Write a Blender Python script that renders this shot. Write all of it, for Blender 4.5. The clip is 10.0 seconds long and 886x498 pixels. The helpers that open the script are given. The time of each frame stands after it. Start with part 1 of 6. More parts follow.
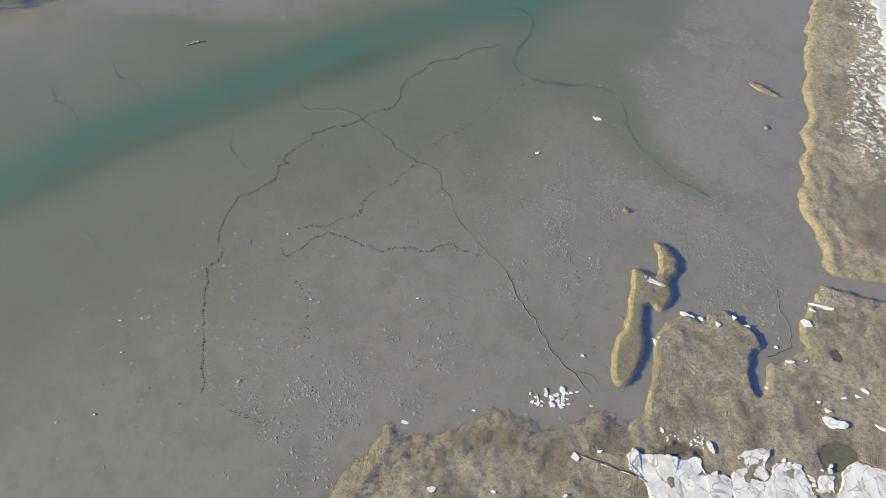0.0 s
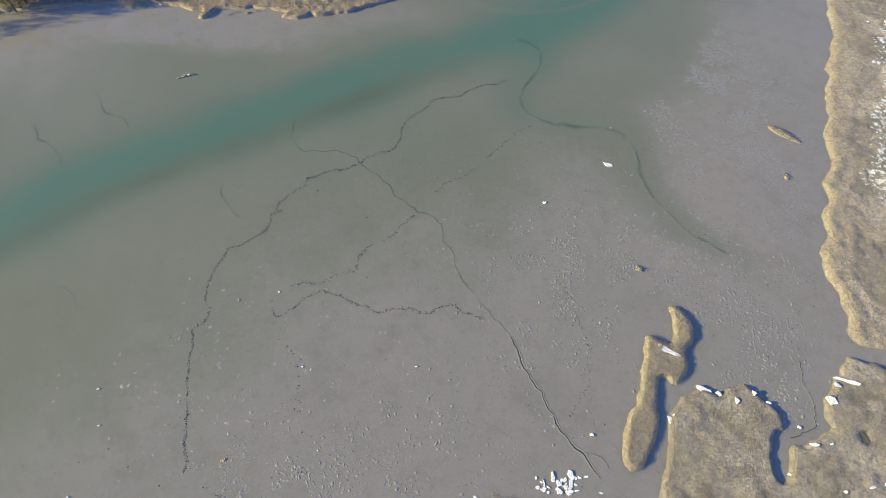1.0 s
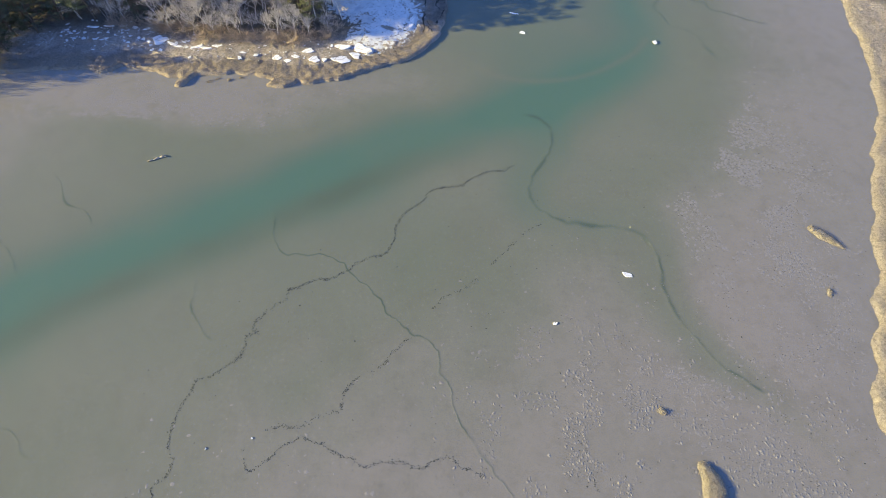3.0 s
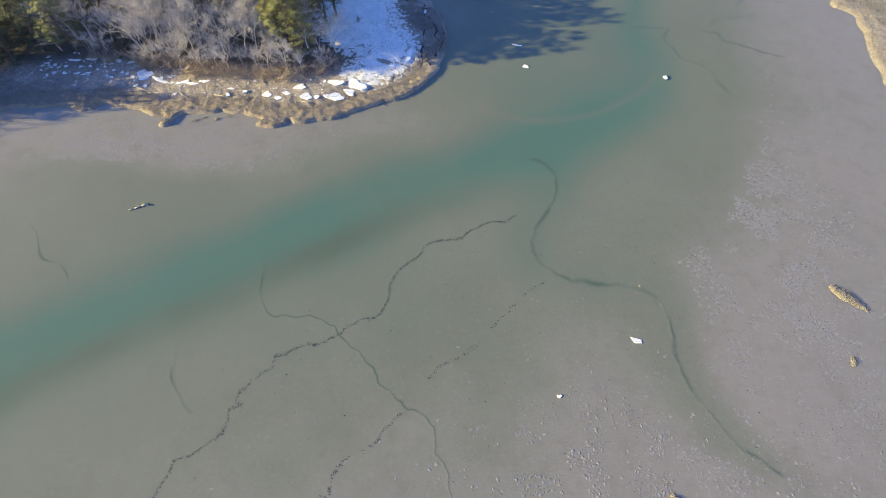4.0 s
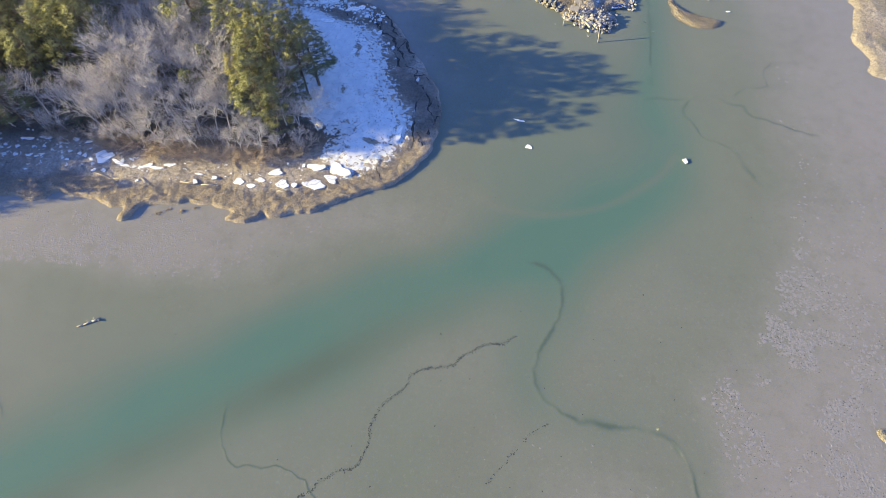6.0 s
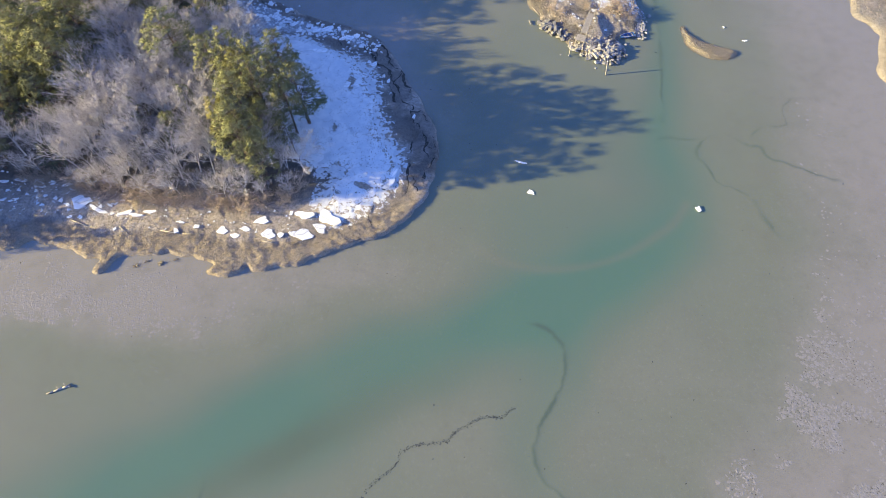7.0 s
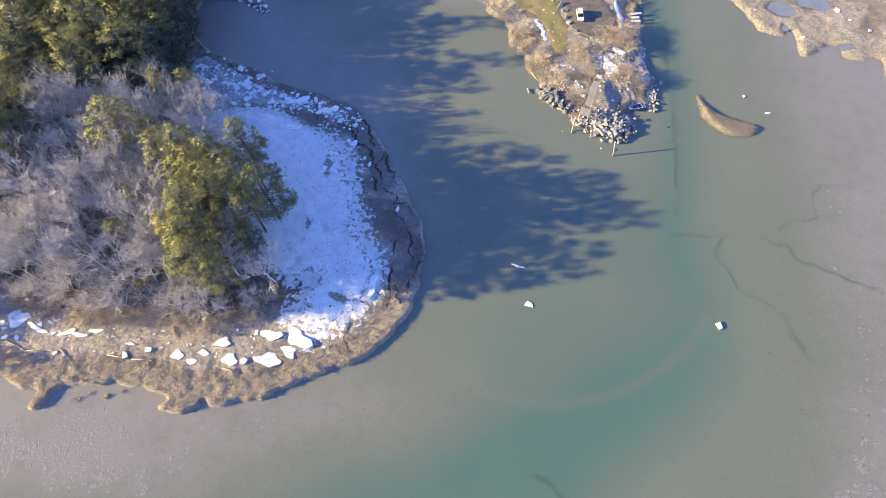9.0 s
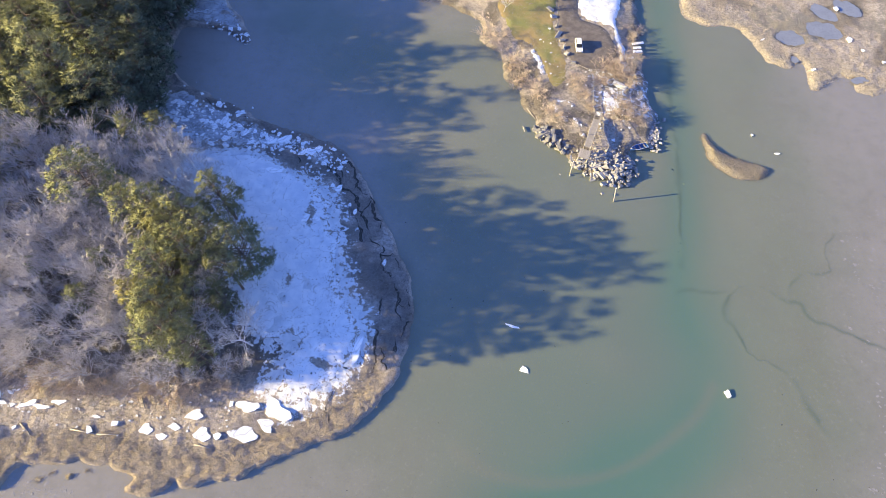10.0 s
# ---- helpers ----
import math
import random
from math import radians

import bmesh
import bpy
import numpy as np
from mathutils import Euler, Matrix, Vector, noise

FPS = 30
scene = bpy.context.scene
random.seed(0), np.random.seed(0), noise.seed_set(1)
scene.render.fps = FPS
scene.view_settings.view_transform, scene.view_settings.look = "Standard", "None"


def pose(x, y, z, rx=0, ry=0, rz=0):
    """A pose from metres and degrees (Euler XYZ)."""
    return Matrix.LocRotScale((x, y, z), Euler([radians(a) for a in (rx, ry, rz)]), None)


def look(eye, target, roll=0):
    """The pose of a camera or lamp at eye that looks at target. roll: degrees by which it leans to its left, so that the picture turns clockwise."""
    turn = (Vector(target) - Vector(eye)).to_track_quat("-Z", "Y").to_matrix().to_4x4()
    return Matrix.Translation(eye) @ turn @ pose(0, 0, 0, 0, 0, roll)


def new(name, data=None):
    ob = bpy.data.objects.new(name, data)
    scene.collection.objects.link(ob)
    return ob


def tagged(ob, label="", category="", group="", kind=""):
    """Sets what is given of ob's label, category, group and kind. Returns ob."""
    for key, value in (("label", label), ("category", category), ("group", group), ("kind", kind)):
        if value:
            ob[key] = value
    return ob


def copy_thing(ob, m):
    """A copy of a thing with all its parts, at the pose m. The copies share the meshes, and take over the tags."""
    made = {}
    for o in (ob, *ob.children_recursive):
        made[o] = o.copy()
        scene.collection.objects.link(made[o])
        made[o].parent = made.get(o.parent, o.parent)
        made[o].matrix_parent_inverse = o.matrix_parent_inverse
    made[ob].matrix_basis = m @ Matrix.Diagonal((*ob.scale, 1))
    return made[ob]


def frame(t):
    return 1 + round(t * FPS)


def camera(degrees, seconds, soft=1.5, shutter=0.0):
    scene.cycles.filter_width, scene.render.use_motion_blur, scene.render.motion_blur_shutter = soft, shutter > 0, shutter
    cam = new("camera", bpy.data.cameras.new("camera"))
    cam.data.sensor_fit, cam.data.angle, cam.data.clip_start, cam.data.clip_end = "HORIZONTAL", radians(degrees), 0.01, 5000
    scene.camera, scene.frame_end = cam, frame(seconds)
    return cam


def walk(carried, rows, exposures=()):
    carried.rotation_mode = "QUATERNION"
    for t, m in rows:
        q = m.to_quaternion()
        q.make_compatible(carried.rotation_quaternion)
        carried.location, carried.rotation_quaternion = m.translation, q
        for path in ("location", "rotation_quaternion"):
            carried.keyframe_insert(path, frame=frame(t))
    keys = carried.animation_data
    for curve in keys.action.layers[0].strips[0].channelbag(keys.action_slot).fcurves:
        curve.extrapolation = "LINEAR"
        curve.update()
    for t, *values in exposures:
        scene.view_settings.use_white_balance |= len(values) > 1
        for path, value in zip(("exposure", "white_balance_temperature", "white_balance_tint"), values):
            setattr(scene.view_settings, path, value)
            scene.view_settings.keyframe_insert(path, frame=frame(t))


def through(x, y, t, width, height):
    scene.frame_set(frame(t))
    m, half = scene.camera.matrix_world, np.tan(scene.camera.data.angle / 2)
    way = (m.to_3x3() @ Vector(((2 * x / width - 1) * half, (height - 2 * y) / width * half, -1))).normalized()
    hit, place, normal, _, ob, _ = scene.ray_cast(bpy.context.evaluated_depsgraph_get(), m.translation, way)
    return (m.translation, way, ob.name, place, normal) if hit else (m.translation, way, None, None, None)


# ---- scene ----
cam = camera(79.0, 10.0, 0.75)
EXPOSURES = [(0, 0.16, 6600, 9), (0.5, 0.26, 6590, 9), (2.5, 0.43, 6550, 12), (5.5, 0.65, 6500, 15), (7.5, 0.75, 6450, 19), (10, 0.85, 6450, 22)]
PATH = [
    (0, (0.384, -1.767, 98.577), (0.37, -0.713, 96.877), 0.2),
    (0.5, (0.197, 5.458, 98.992), (0.182, 6.509, 97.29), 0.4),
    (1, (-0.027, 12.882, 99.47), (-0.043, 13.929, 97.766), 0.7),
    (1.5, (-0.116, 20.227, 99.833), (-0.133, 21.271, 98.128), 0.9),
    (2, (-0.132, 27.908, 100.383), (-0.152, 28.948, 98.675), 0.9),
    (2.5, (0.049, 35.848, 100.934), (0.024, 36.877, 99.219), 0.7),
    (4, (0.807, 59.173, 102.184), (0.769, 60.177, 100.455), 0.3),
    (4.5, (1.131, 66.753, 102.205), (1.088, 67.75, 100.472), 0.1),
    (5, (1.266, 74.261, 102.201), (1.22, 75.257, 100.467), 0.2),
    (5.5, (1.593, 81.62, 102.251), (1.542, 82.611, 100.515), -0.0),
    (5.7, (1.812, 84.617, 102.238), (1.763, 85.609, 100.502), -0.0),
    (7, (3.639, 104.46, 101.912), (3.567, 105.433, 100.166), -0.9),
    (7.5, (3.968, 112.102, 101.862), (3.893, 113.067, 100.112), -1.1),
    (8, (4.062, 119.698, 101.71), (3.989, 120.659, 99.957), -1.0),
    (8.5, (4.2, 127.044, 101.831), (4.13, 127.997, 100.073), -0.9),
    (9, (4.676, 134.52, 101.709), (4.605, 135.466, 99.948), -1.1),
    (9.5, (4.896, 141.709, 101.394), (4.831, 142.647, 99.628), -0.8),
    (10, (5.481, 149.349, 101.159), (5.419, 150.278, 99.389), -0.8),
]
walk(cam, [(t, look(eye, target, roll)) for t, eye, target, roll in PATH], EXPOSURES)

# ---- world, sun, exposure ----
SUN_EL, SUN_DIR = 14.6, Vector((12.6, 1.5, 0)).normalized()      # the way in which the shadows fall
sun_from = Vector((-SUN_DIR.x * math.cos(radians(SUN_EL)), -SUN_DIR.y * math.cos(radians(SUN_EL)), math.sin(radians(SUN_EL))))
sun = new("sun", bpy.data.lights.new("sun", "SUN"))
sun.data.energy, sun.data.angle, sun.data.color = 10.1, radians(0.55), (1.0, 0.83, 0.33)
sun.matrix_world = look(sun_from * 400, (0, 0, 0))
world = bpy.data.worlds.new("sky")
scene.world = world
world.use_nodes = True
wn = world.node_tree.nodes
sky = wn.new("ShaderNodeTexSky")
sky.sky_type, sky.sun_disc = "NISHITA", False
sky.sun_elevation, sky.sun_rotation = radians(SUN_EL), math.atan2(sun_from.x, sun_from.y)
sky.air_density, sky.dust_density, sky.ozone_density = 1.0, 0.1, 4.0
tone = wn.new("ShaderNodeMix")          # the deep blue of a dry winter sky
tone.data_type, tone.blend_type = "RGBA", "MULTIPLY"
tone.inputs[0].default_value, tone.inputs[7].default_value = 1.0, (1.25, 1.28, 1.72, 1)
world.node_tree.links.new(sky.outputs["Color"], tone.inputs[6])
world.node_tree.links.new(tone.outputs[2], wn["Background"].inputs["Color"])
wn["Background"].inputs["Strength"].default_value = 0.15


# ---- material helpers ----
class Nodes:
    """A small wrapper to write node materials in few lines."""

    def __init__(self, name, world_space=True):
        self.mat = bpy.data.materials.new(name)
        self.mat.use_nodes = True
        self.t = self.mat.node_tree
        self.bsdf = self.t.nodes["Principled BSDF"]
        self.bsdf.inputs["Specular IOR Level"].default_value = 0.25
        if world_space:
            self.co = self.t.nodes.new("ShaderNodeNewGeometry").outputs["Position"]
        else:
            self.co = self.t.nodes.new("ShaderNodeTexCoord").outputs["Object"]

    def put(self, value, socket):
        if isinstance(value, bpy.types.NodeSocket):
            self.t.links.new(value, socket)
        elif isinstance(value, tuple) and len(value) == 3 and socket.type == "RGBA":
            socket.default_value = (*value, 1)
        else:
            socket.default_value = value

    def noise(self, scale, detail=4.0, rough=0.55, distort=0.0, co=None):
        n = self.t.nodes.new("ShaderNodeTexNoise")
        n.inputs["Scale"].default_value, n.inputs["Detail"].default_value = scale, detail
        n.inputs["Roughness"].default_value, n.inputs["Distortion"].default_value = rough, distort
        self.t.links.new(co or self.co, n.inputs["Vector"])
        return n.outputs["Fac"]

    def span(self, value, a, b, c=0.0, d=1.0, smooth=True):
        n = self.t.nodes.new("ShaderNodeMapRange")
        n.interpolation_type = "SMOOTHSTEP" if smooth else "LINEAR"
        self.put(value, n.inputs[0])
        for i, v in enumerate((a, b, c, d)):
            n.inputs[1 + i].default_value = v
        return n.outputs[0]

    def mix(self, fac, a, b, mode="MIX"):
        n = self.t.nodes.new("ShaderNodeMix")
        n.data_type, n.blend_type = "RGBA", mode
        self.put(fac, n.inputs[0])
        self.put(a, n.inputs[6])
        self.put(b, n.inputs[7])
        return n.outputs[2]

    def math(self, op, a, b=0.0):
        n = self.t.nodes.new("ShaderNodeMath")
        n.operation = op
        self.put(a, n.inputs[0])
        self.put(b, n.inputs[1])
        return n.outputs[0]

    def attr(self, name):
        n = self.t.nodes.new("ShaderNodeAttribute")
        n.attribute_name = name
        return n.outputs["Fac"]

    def height(self):
        n = self.t.nodes.new("ShaderNodeSeparateXYZ")
        self.t.links.new(self.co, n.inputs[0])
        return n.outputs[2]

    def chance(self):
        return self.t.nodes.new("ShaderNodeObjectInfo").outputs["Random"]

    def island(self):
        return self.t.nodes.new("ShaderNodeNewGeometry").outputs["Random Per Island"]

    def bump(self, value, strength=0.5, distance=0.1):
        n = self.t.nodes.new("ShaderNodeBump")
        n.inputs["Strength"].default_value, n.inputs["Distance"].default_value = strength, distance
        self.put(value, n.inputs["Height"])
        self.t.links.new(n.outputs["Normal"], self.bsdf.inputs["Normal"])

    def done(self, colour, rough=0.9, metal=0.0):
        self.put(colour, self.bsdf.inputs["Base Color"])
        self.put(rough, self.bsdf.inputs["Roughness"])
        self.bsdf.inputs["Metallic"].default_value = metal
        return self.mat


def mud_material():
    m = Nodes("tidal_mud")
    depth = m.attr("depth")
    broad, patch = m.noise(0.018, 3), m.noise(0.075, 4, 0.6, 0.8)
    mid, grain, fine = m.noise(0.35, 5, 0.6), m.noise(1.3, 5, 0.68, 0.5), m.noise(3.6, 4, 0.65)
    dry = m.mix(m.span(broad, 0.35, 0.65), (0.284, 0.264, 0.234), (0.270, 0.256, 0.222))
    silt = m.mix(m.span(broad, 0.35, 0.65), (0.200, 0.211, 0.163), (0.178, 0.196, 0.144))
    base = m.mix(m.span(depth, 0.05, 0.34), dry, silt)
    base = m.mix(m.span(depth, 0.28, 0.85), base, (0.146, 0.184, 0.140))
    base = m.mix(m.span(depth, 0.6, 1.5), base, (0.092, 0.178, 0.134))
    base = m.mix(m.math("MULTIPLY", m.attr("weed"), 0.62), base, (0.100, 0.124, 0.088))
    base = m.mix(m.math("MULTIPLY", m.attr("drain"), 0.78), base, (0.072, 0.112, 0.088))
    fade = m.span(depth, 0.1, 0.9, 1.0, 0.2)
    base = m.mix(m.math("MULTIPLY", m.span(patch, 0.46, 0.7), m.math("MULTIPLY", fade, 0.20)), base, (0.165, 0.155, 0.125))
    base = m.mix(m.math("MULTIPLY", m.span(mid, 0.45, 0.72), m.math("MULTIPLY", fade, 0.16)), base, (0.13, 0.125, 0.095))
    base = m.mix(m.math("MULTIPLY", m.span(grain, 0.55, 0.70), m.math("MULTIPLY", fade, 0.22)), base, (0.36, 0.345, 0.32))
    base = m.mix(m.math("MULTIPLY", m.span(grain, 0.45, 0.33), m.math("MULTIPLY", fade, 0.16)), base, (0.12, 0.115, 0.09))
    base = m.mix(m.math("MULTIPLY", m.span(fine, 0.56, 0.75), m.math("MULTIPLY", fade, 0.14)), base, (0.36, 0.345, 0.32))
    m.bump(m.math("ADD", m.math("MULTIPLY", fine, 0.4), m.math("ADD", mid, m.math("MULTIPLY", grain, 0.8))), 0.16, 0.10)
    return m.done(base, m.span(depth, -0.03, 0.05, 0.55, 0.9))


def water_material():
    m = Nodes("shallow_water")
    t = m.t
    clear, gloss, blend, rim = (t.nodes.new("ShaderNode" + n) for n in ("BsdfTransparent", "BsdfGlossy", "MixShader", "LayerWeight"))
    rim.inputs["Blend"].default_value = 0.5
    mirror = m.math("ADD", m.math("MULTIPLY", m.math("POWER", rim.outputs["Facing"], 5.0), 0.98), 0.02)
    gloss.inputs["Roughness"].default_value = 0.08
    b = t.nodes.new("ShaderNodeBump")
    b.inputs["Strength"].default_value, b.inputs["Distance"].default_value = 0.06, 0.05
    t.links.new(m.noise(1.4, 3), b.inputs["Height"])
    t.links.new(b.outputs["Normal"], gloss.inputs["Normal"])
    t.links.new(mirror, blend.inputs[0])
    t.links.new(clear.outputs[0], blend.inputs[1])
    t.links.new(gloss.outputs[0], blend.inputs[2])
    t.links.new(blend.outputs[0], t.nodes["Material Output"].inputs["Surface"])
    return m.mat


def turf_material(name, pale, brown, gold, snow=True):
    """Winter salt grass: matted brown turf, a golden rim, dark bare wet ground or painted shade, and melting snow where
    the attributes say so.
    """
    m = Nodes(name)
    broad, patch, mat = m.noise(0.09, 4, 0.6), m.noise(0.6, 5, 0.65, 0.6), m.noise(1.5, 6, 0.75)
    tuft, fine = m.noise(2.6, 5, 0.7, 0.4), m.noise(9.0, 3, 0.6)
    base = m.mix(m.span(broad, 0.38, 0.62), brown, pale)
    base = m.mix(m.span(patch, 0.5, 0.7, 0, 0.7), base, tuple(c * 0.55 for c in brown))
    lip = m.math("MULTIPLY", m.attr("rim"), m.span(patch, 0.25, 0.55, 0.5, 1.0))
    base = m.mix(lip, base, gold)
    base = m.mix(m.span(mat, 0.44, 0.62, 0, 0.65), base, tuple(c * 0.5 for c in brown))
    base = m.mix(m.span(tuft, 0.50, 0.64, 0, 0.55), base, tuple(c * 0.42 for c in brown))
    base = m.mix(m.span(fine, 0.52, 0.68, 0, 0.36), base, tuple(min(1, c * 1.6) for c in pale))
    # dark tone for bare wet ground, and for shade painted on the peninsula
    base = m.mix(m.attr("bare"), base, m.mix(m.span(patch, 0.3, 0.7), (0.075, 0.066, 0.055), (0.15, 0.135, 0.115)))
    silt = m.math("ADD", m.attr("silt"), m.math("MULTIPLY", m.math("SUBTRACT", m.noise(0.8, 6, 0.7), 0.5), 1.1))
    base = m.mix(m.span(silt, 0.42, 0.66, 0, 0.9), base, m.mix(m.span(mat, 0.4, 0.6), (0.19, 0.178, 0.150), (0.255, 0.24, 0.208)))
    rough = 0.95
    if snow:
        ragged = m.math("ADD", m.attr("snow"), m.math("MULTIPLY", m.math("SUBTRACT", m.noise(0.9, 6, 0.7), 0.5), 1.5))
        cover = m.span(ragged, 0.52, 0.60)
        base = m.mix(cover, base, m.mix(m.span(patch, 0.3, 0.7), (0.80, 0.82, 0.84), (0.62, 0.65, 0.68)))
    m.bump(m.math("ADD", m.math("MULTIPLY", tuft, 1.0), m.math("MULTIPLY", fine, 0.6)), 1.0, 0.36)
    return m.done(base, rough)


def plain(name, a, b, scale=1.5, rough=0.8, bump=0.3, metal=0.0, world_space=False, dist=0.05, vary=0.25):
    """Two tones in large and fine grain; each object a little lighter or darker than the next."""
    m = Nodes(name, world_space)
    one, two = m.noise(scale, 5, 0.65), m.noise(scale * 6, 4, 0.6)
    base = m.mix(m.span(one, 0.35, 0.65), a, b)
    base = m.mix(m.span(two, 0.5, 0.75, 0, 0.4), base, tuple(c * 0.55 for c in a))
    base = m.mix(m.math("MULTIPLY", m.chance(), vary), base, tuple(c * 0.45 for c in b))
    m.bump(m.math("ADD", one, m.math("MULTIPLY", two, 0.5)), bump, dist)
    return m.done(base, rough, metal)


def leafy(name, a, b, c, through=0.45):
    """Needles or blades: every clump and every plant has its own shade, and some light comes through."""
    m = Nodes(name, False)
    base = m.mix(m.island(), a, b)
    base = m.mix(m.math("MULTIPLY", m.chance(), 0.6), base, c)
    base = m.mix(m.span(m.noise(0.35, 3), 0.4, 0.65, 0, 0.5), base, c)
    m.done(base, 0.75)
    back, blend = m.t.nodes.new("ShaderNodeBsdfTranslucent"), m.t.nodes.new("ShaderNodeMixShader")
    m.put(base, back.inputs["Color"])
    blend.inputs[0].default_value = through
    m.t.links.new(m.bsdf.outputs[0], blend.inputs[1])
    m.t.links.new(back.outputs[0], blend.inputs[2])
    m.t.links.new(blend.outputs[0], m.t.nodes["Material Output"].inputs["Surface"])
    return m.mat


def snow_material(name, a, b, dirt, world_space=True, crack=0.012, scale=0.32):
    m = Nodes(name, world_space)
    one, two, spots = m.noise(0.5, 5, 0.6), m.noise(4.0, 4, 0.6), m.noise(2.1, 6, 0.75)
    base = m.mix(m.span(one, 0.35, 0.65), a, b)
    base = m.mix(m.span(spots, 0.63, 0.72, 0, 0.75), base, dirt)
    line = m.math("ABSOLUTE", m.math("SUBTRACT", m.noise(scale, 3, 0.5, 0.8), 0.5))
    base = m.mix(m.span(line, 0.0, crack, 0.7, 0.0), base, dirt)
    if world_space:      # thin snow: the brown turf shows through in ragged specks
        holes = m.math("ADD", m.attr("melt"), m.math("MULTIPLY", m.math("SUBTRACT", m.noise(1.1, 8, 0.78), 0.5), 1.7))
        base = m.mix(m.span(holes, 0.50, 0.56, 0, 0.9), base, m.mix(m.span(spots, 0.4, 0.6), (0.16, 0.13, 0.10), (0.30, 0.25, 0.19)))
    m.bump(m.math("ADD", one, m.math("MULTIPLY", two, 0.4)), 0.5, 0.12)
    return m.done(base, 0.6)


MUD, WATER = mud_material(), water_material()
TURF = turf_material("salt_marsh_turf", (0.42, 0.385, 0.335), (0.325, 0.293, 0.25), (0.345, 0.308, 0.232))
TURF_FAR = turf_material("pale_marsh_turf", (0.475, 0.42, 0.36), (0.34, 0.30, 0.26), (0.385, 0.34, 0.265))
TURF_RIM = turf_material("shore_turf", (0.49, 0.435, 0.385), (0.35, 0.305, 0.262), (0.325, 0.272, 0.208))
BLADES = leafy("dry_cordgrass", (0.42, 0.375, 0.315), (0.36, 0.318, 0.262), (0.28, 0.245, 0.205))
BLADES_GREY = leafy("matted_hay", (0.415, 0.385, 0.36), (0.355, 0.328, 0.305), (0.27, 0.25, 0.23))
SNOW = snow_material("old_snow", (0.74, 0.75, 0.76), (0.62, 0.65, 0.68), (0.34, 0.33, 0.31))
ICE_SHEET = snow_material("grey_white_ice_sheet", (0.80, 0.80, 0.80), (0.60, 0.60, 0.60), (0.30, 0.28, 0.25), True, 0.034, 0.24)
ICE = snow_material("ice_floe_white", (0.88, 0.88, 0.88), (0.76, 0.79, 0.82), (0.45, 0.44, 0.42), False)
DIRTY_ICE = snow_material("dirty_grey_ice", (0.44, 0.45, 0.46), (0.31, 0.32, 0.33), (0.17, 0.16, 0.145), True, 0.05, 0.6)
CLOD = plain("grey_mud_clod", (0.275, 0.261, 0.238), (0.325, 0.310, 0.286), 2.0, 0.7, 0.2, world_space=True)
DARK = plain("dark_wet_mud", (0.05, 0.057, 0.048), (0.085, 0.09, 0.075), 3.0, 0.6, 0.4, world_space=True)
DARK_PEAT = plain("dark_wet_peat", (0.05, 0.043, 0.036), (0.085, 0.073, 0.06), 3.0, 0.8, 0.3, world_space=True)
DARK_WET = plain("grey_green_wet_mud", (0.09, 0.09, 0.078), (0.135, 0.13, 0.112), 3.0, 0.7, 0.3, world_space=True)
BARK = plain("grey_bark", (0.58, 0.545, 0.515), (0.76, 0.725, 0.69), 1.2, 0.9, 0.2, vary=0.4)
TWIG = plain("grey_brown_twigs", (0.47, 0.437, 0.415), (0.61, 0.572, 0.545), 0.5, 0.9, 0.0, vary=0.4)
TWIG_RED = plain("reddish_brush_twigs", (0.42, 0.335, 0.26), (0.56, 0.46, 0.36), 0.6, 0.9, 0.0, vary=0.4)
PINE_BARK = plain("pine_bark", (0.10, 0.075, 0.06), (0.17, 0.13, 0.10), 1.2, 0.95, 0.5)
NEEDLE = leafy("pine_needles", (0.258, 0.264, 0.140), (0.218, 0.232, 0.124), (0.150, 0.172, 0.096), 0.22)
NEEDLE_GOLD = leafy("yellowed_pine_needles", (0.325, 0.298, 0.125), (0.27, 0.258, 0.112), (0.185, 0.195, 0.092), 0.2)
NEEDLE_DARK = leafy("dark_conifer_needles", (0.150, 0.168, 0.105), (0.118, 0.142, 0.092), (0.09, 0.116, 0.082), 0.2)
ROCK_DARK = plain("wet_dark_granite", (0.16, 0.16, 0.16), (0.27, 0.265, 0.26), 0.9, 0.8, 0.5, vary=0.4)
ROCK_PALE = plain("pale_tan_granite", (0.34, 0.318, 0.288), (0.46, 0.44, 0.41), 0.9, 0.85, 0.5, vary=0.45)
ROCK = plain("grey_granite", (0.28, 0.273, 0.265), (0.40, 0.39, 0.378), 0.9, 0.85, 0.5, vary=0.5)
WOOD = plain("weathered_grey_wood", (0.27, 0.245, 0.21), (0.40, 0.37, 0.33), 1.5, 0.85, 0.4)
WOOD_PALE = plain("bleached_sticks", (0.50, 0.42, 0.36), (0.62, 0.53, 0.47), 1.5, 0.9, 0.2)
ASPHALT = plain("worn_asphalt", (0.115, 0.10, 0.09), (0.165, 0.145, 0.13), 0.5, 0.9, 0.3, world_space=True, vary=0)
LAWN = plain("winter_lawn", (0.20, 0.205, 0.075), (0.29, 0.215, 0.10), 0.12, 0.95, 0.5, world_space=True, vary=0)
POND = plain("brown_pond_bottom", (0.115, 0.112, 0.085), (0.14, 0.135, 0.10), 0.3, 0.12, 0.0, world_space=True, vary=0)
# far pools: the grey-blue reflection of the sky is put into the base colour
POND_SKY = plain("grey_blue_sky_pool", (0.185, 0.205, 0.245), (0.215, 0.235, 0.275), 0.3, 0.2, 0.02, world_space=True, vary=0)
WHITE_PAINT = plain("white_paint", (0.78, 0.78, 0.77), (0.84, 0.84, 0.83), 2.0, 0.35, 0.0, vary=0.05)
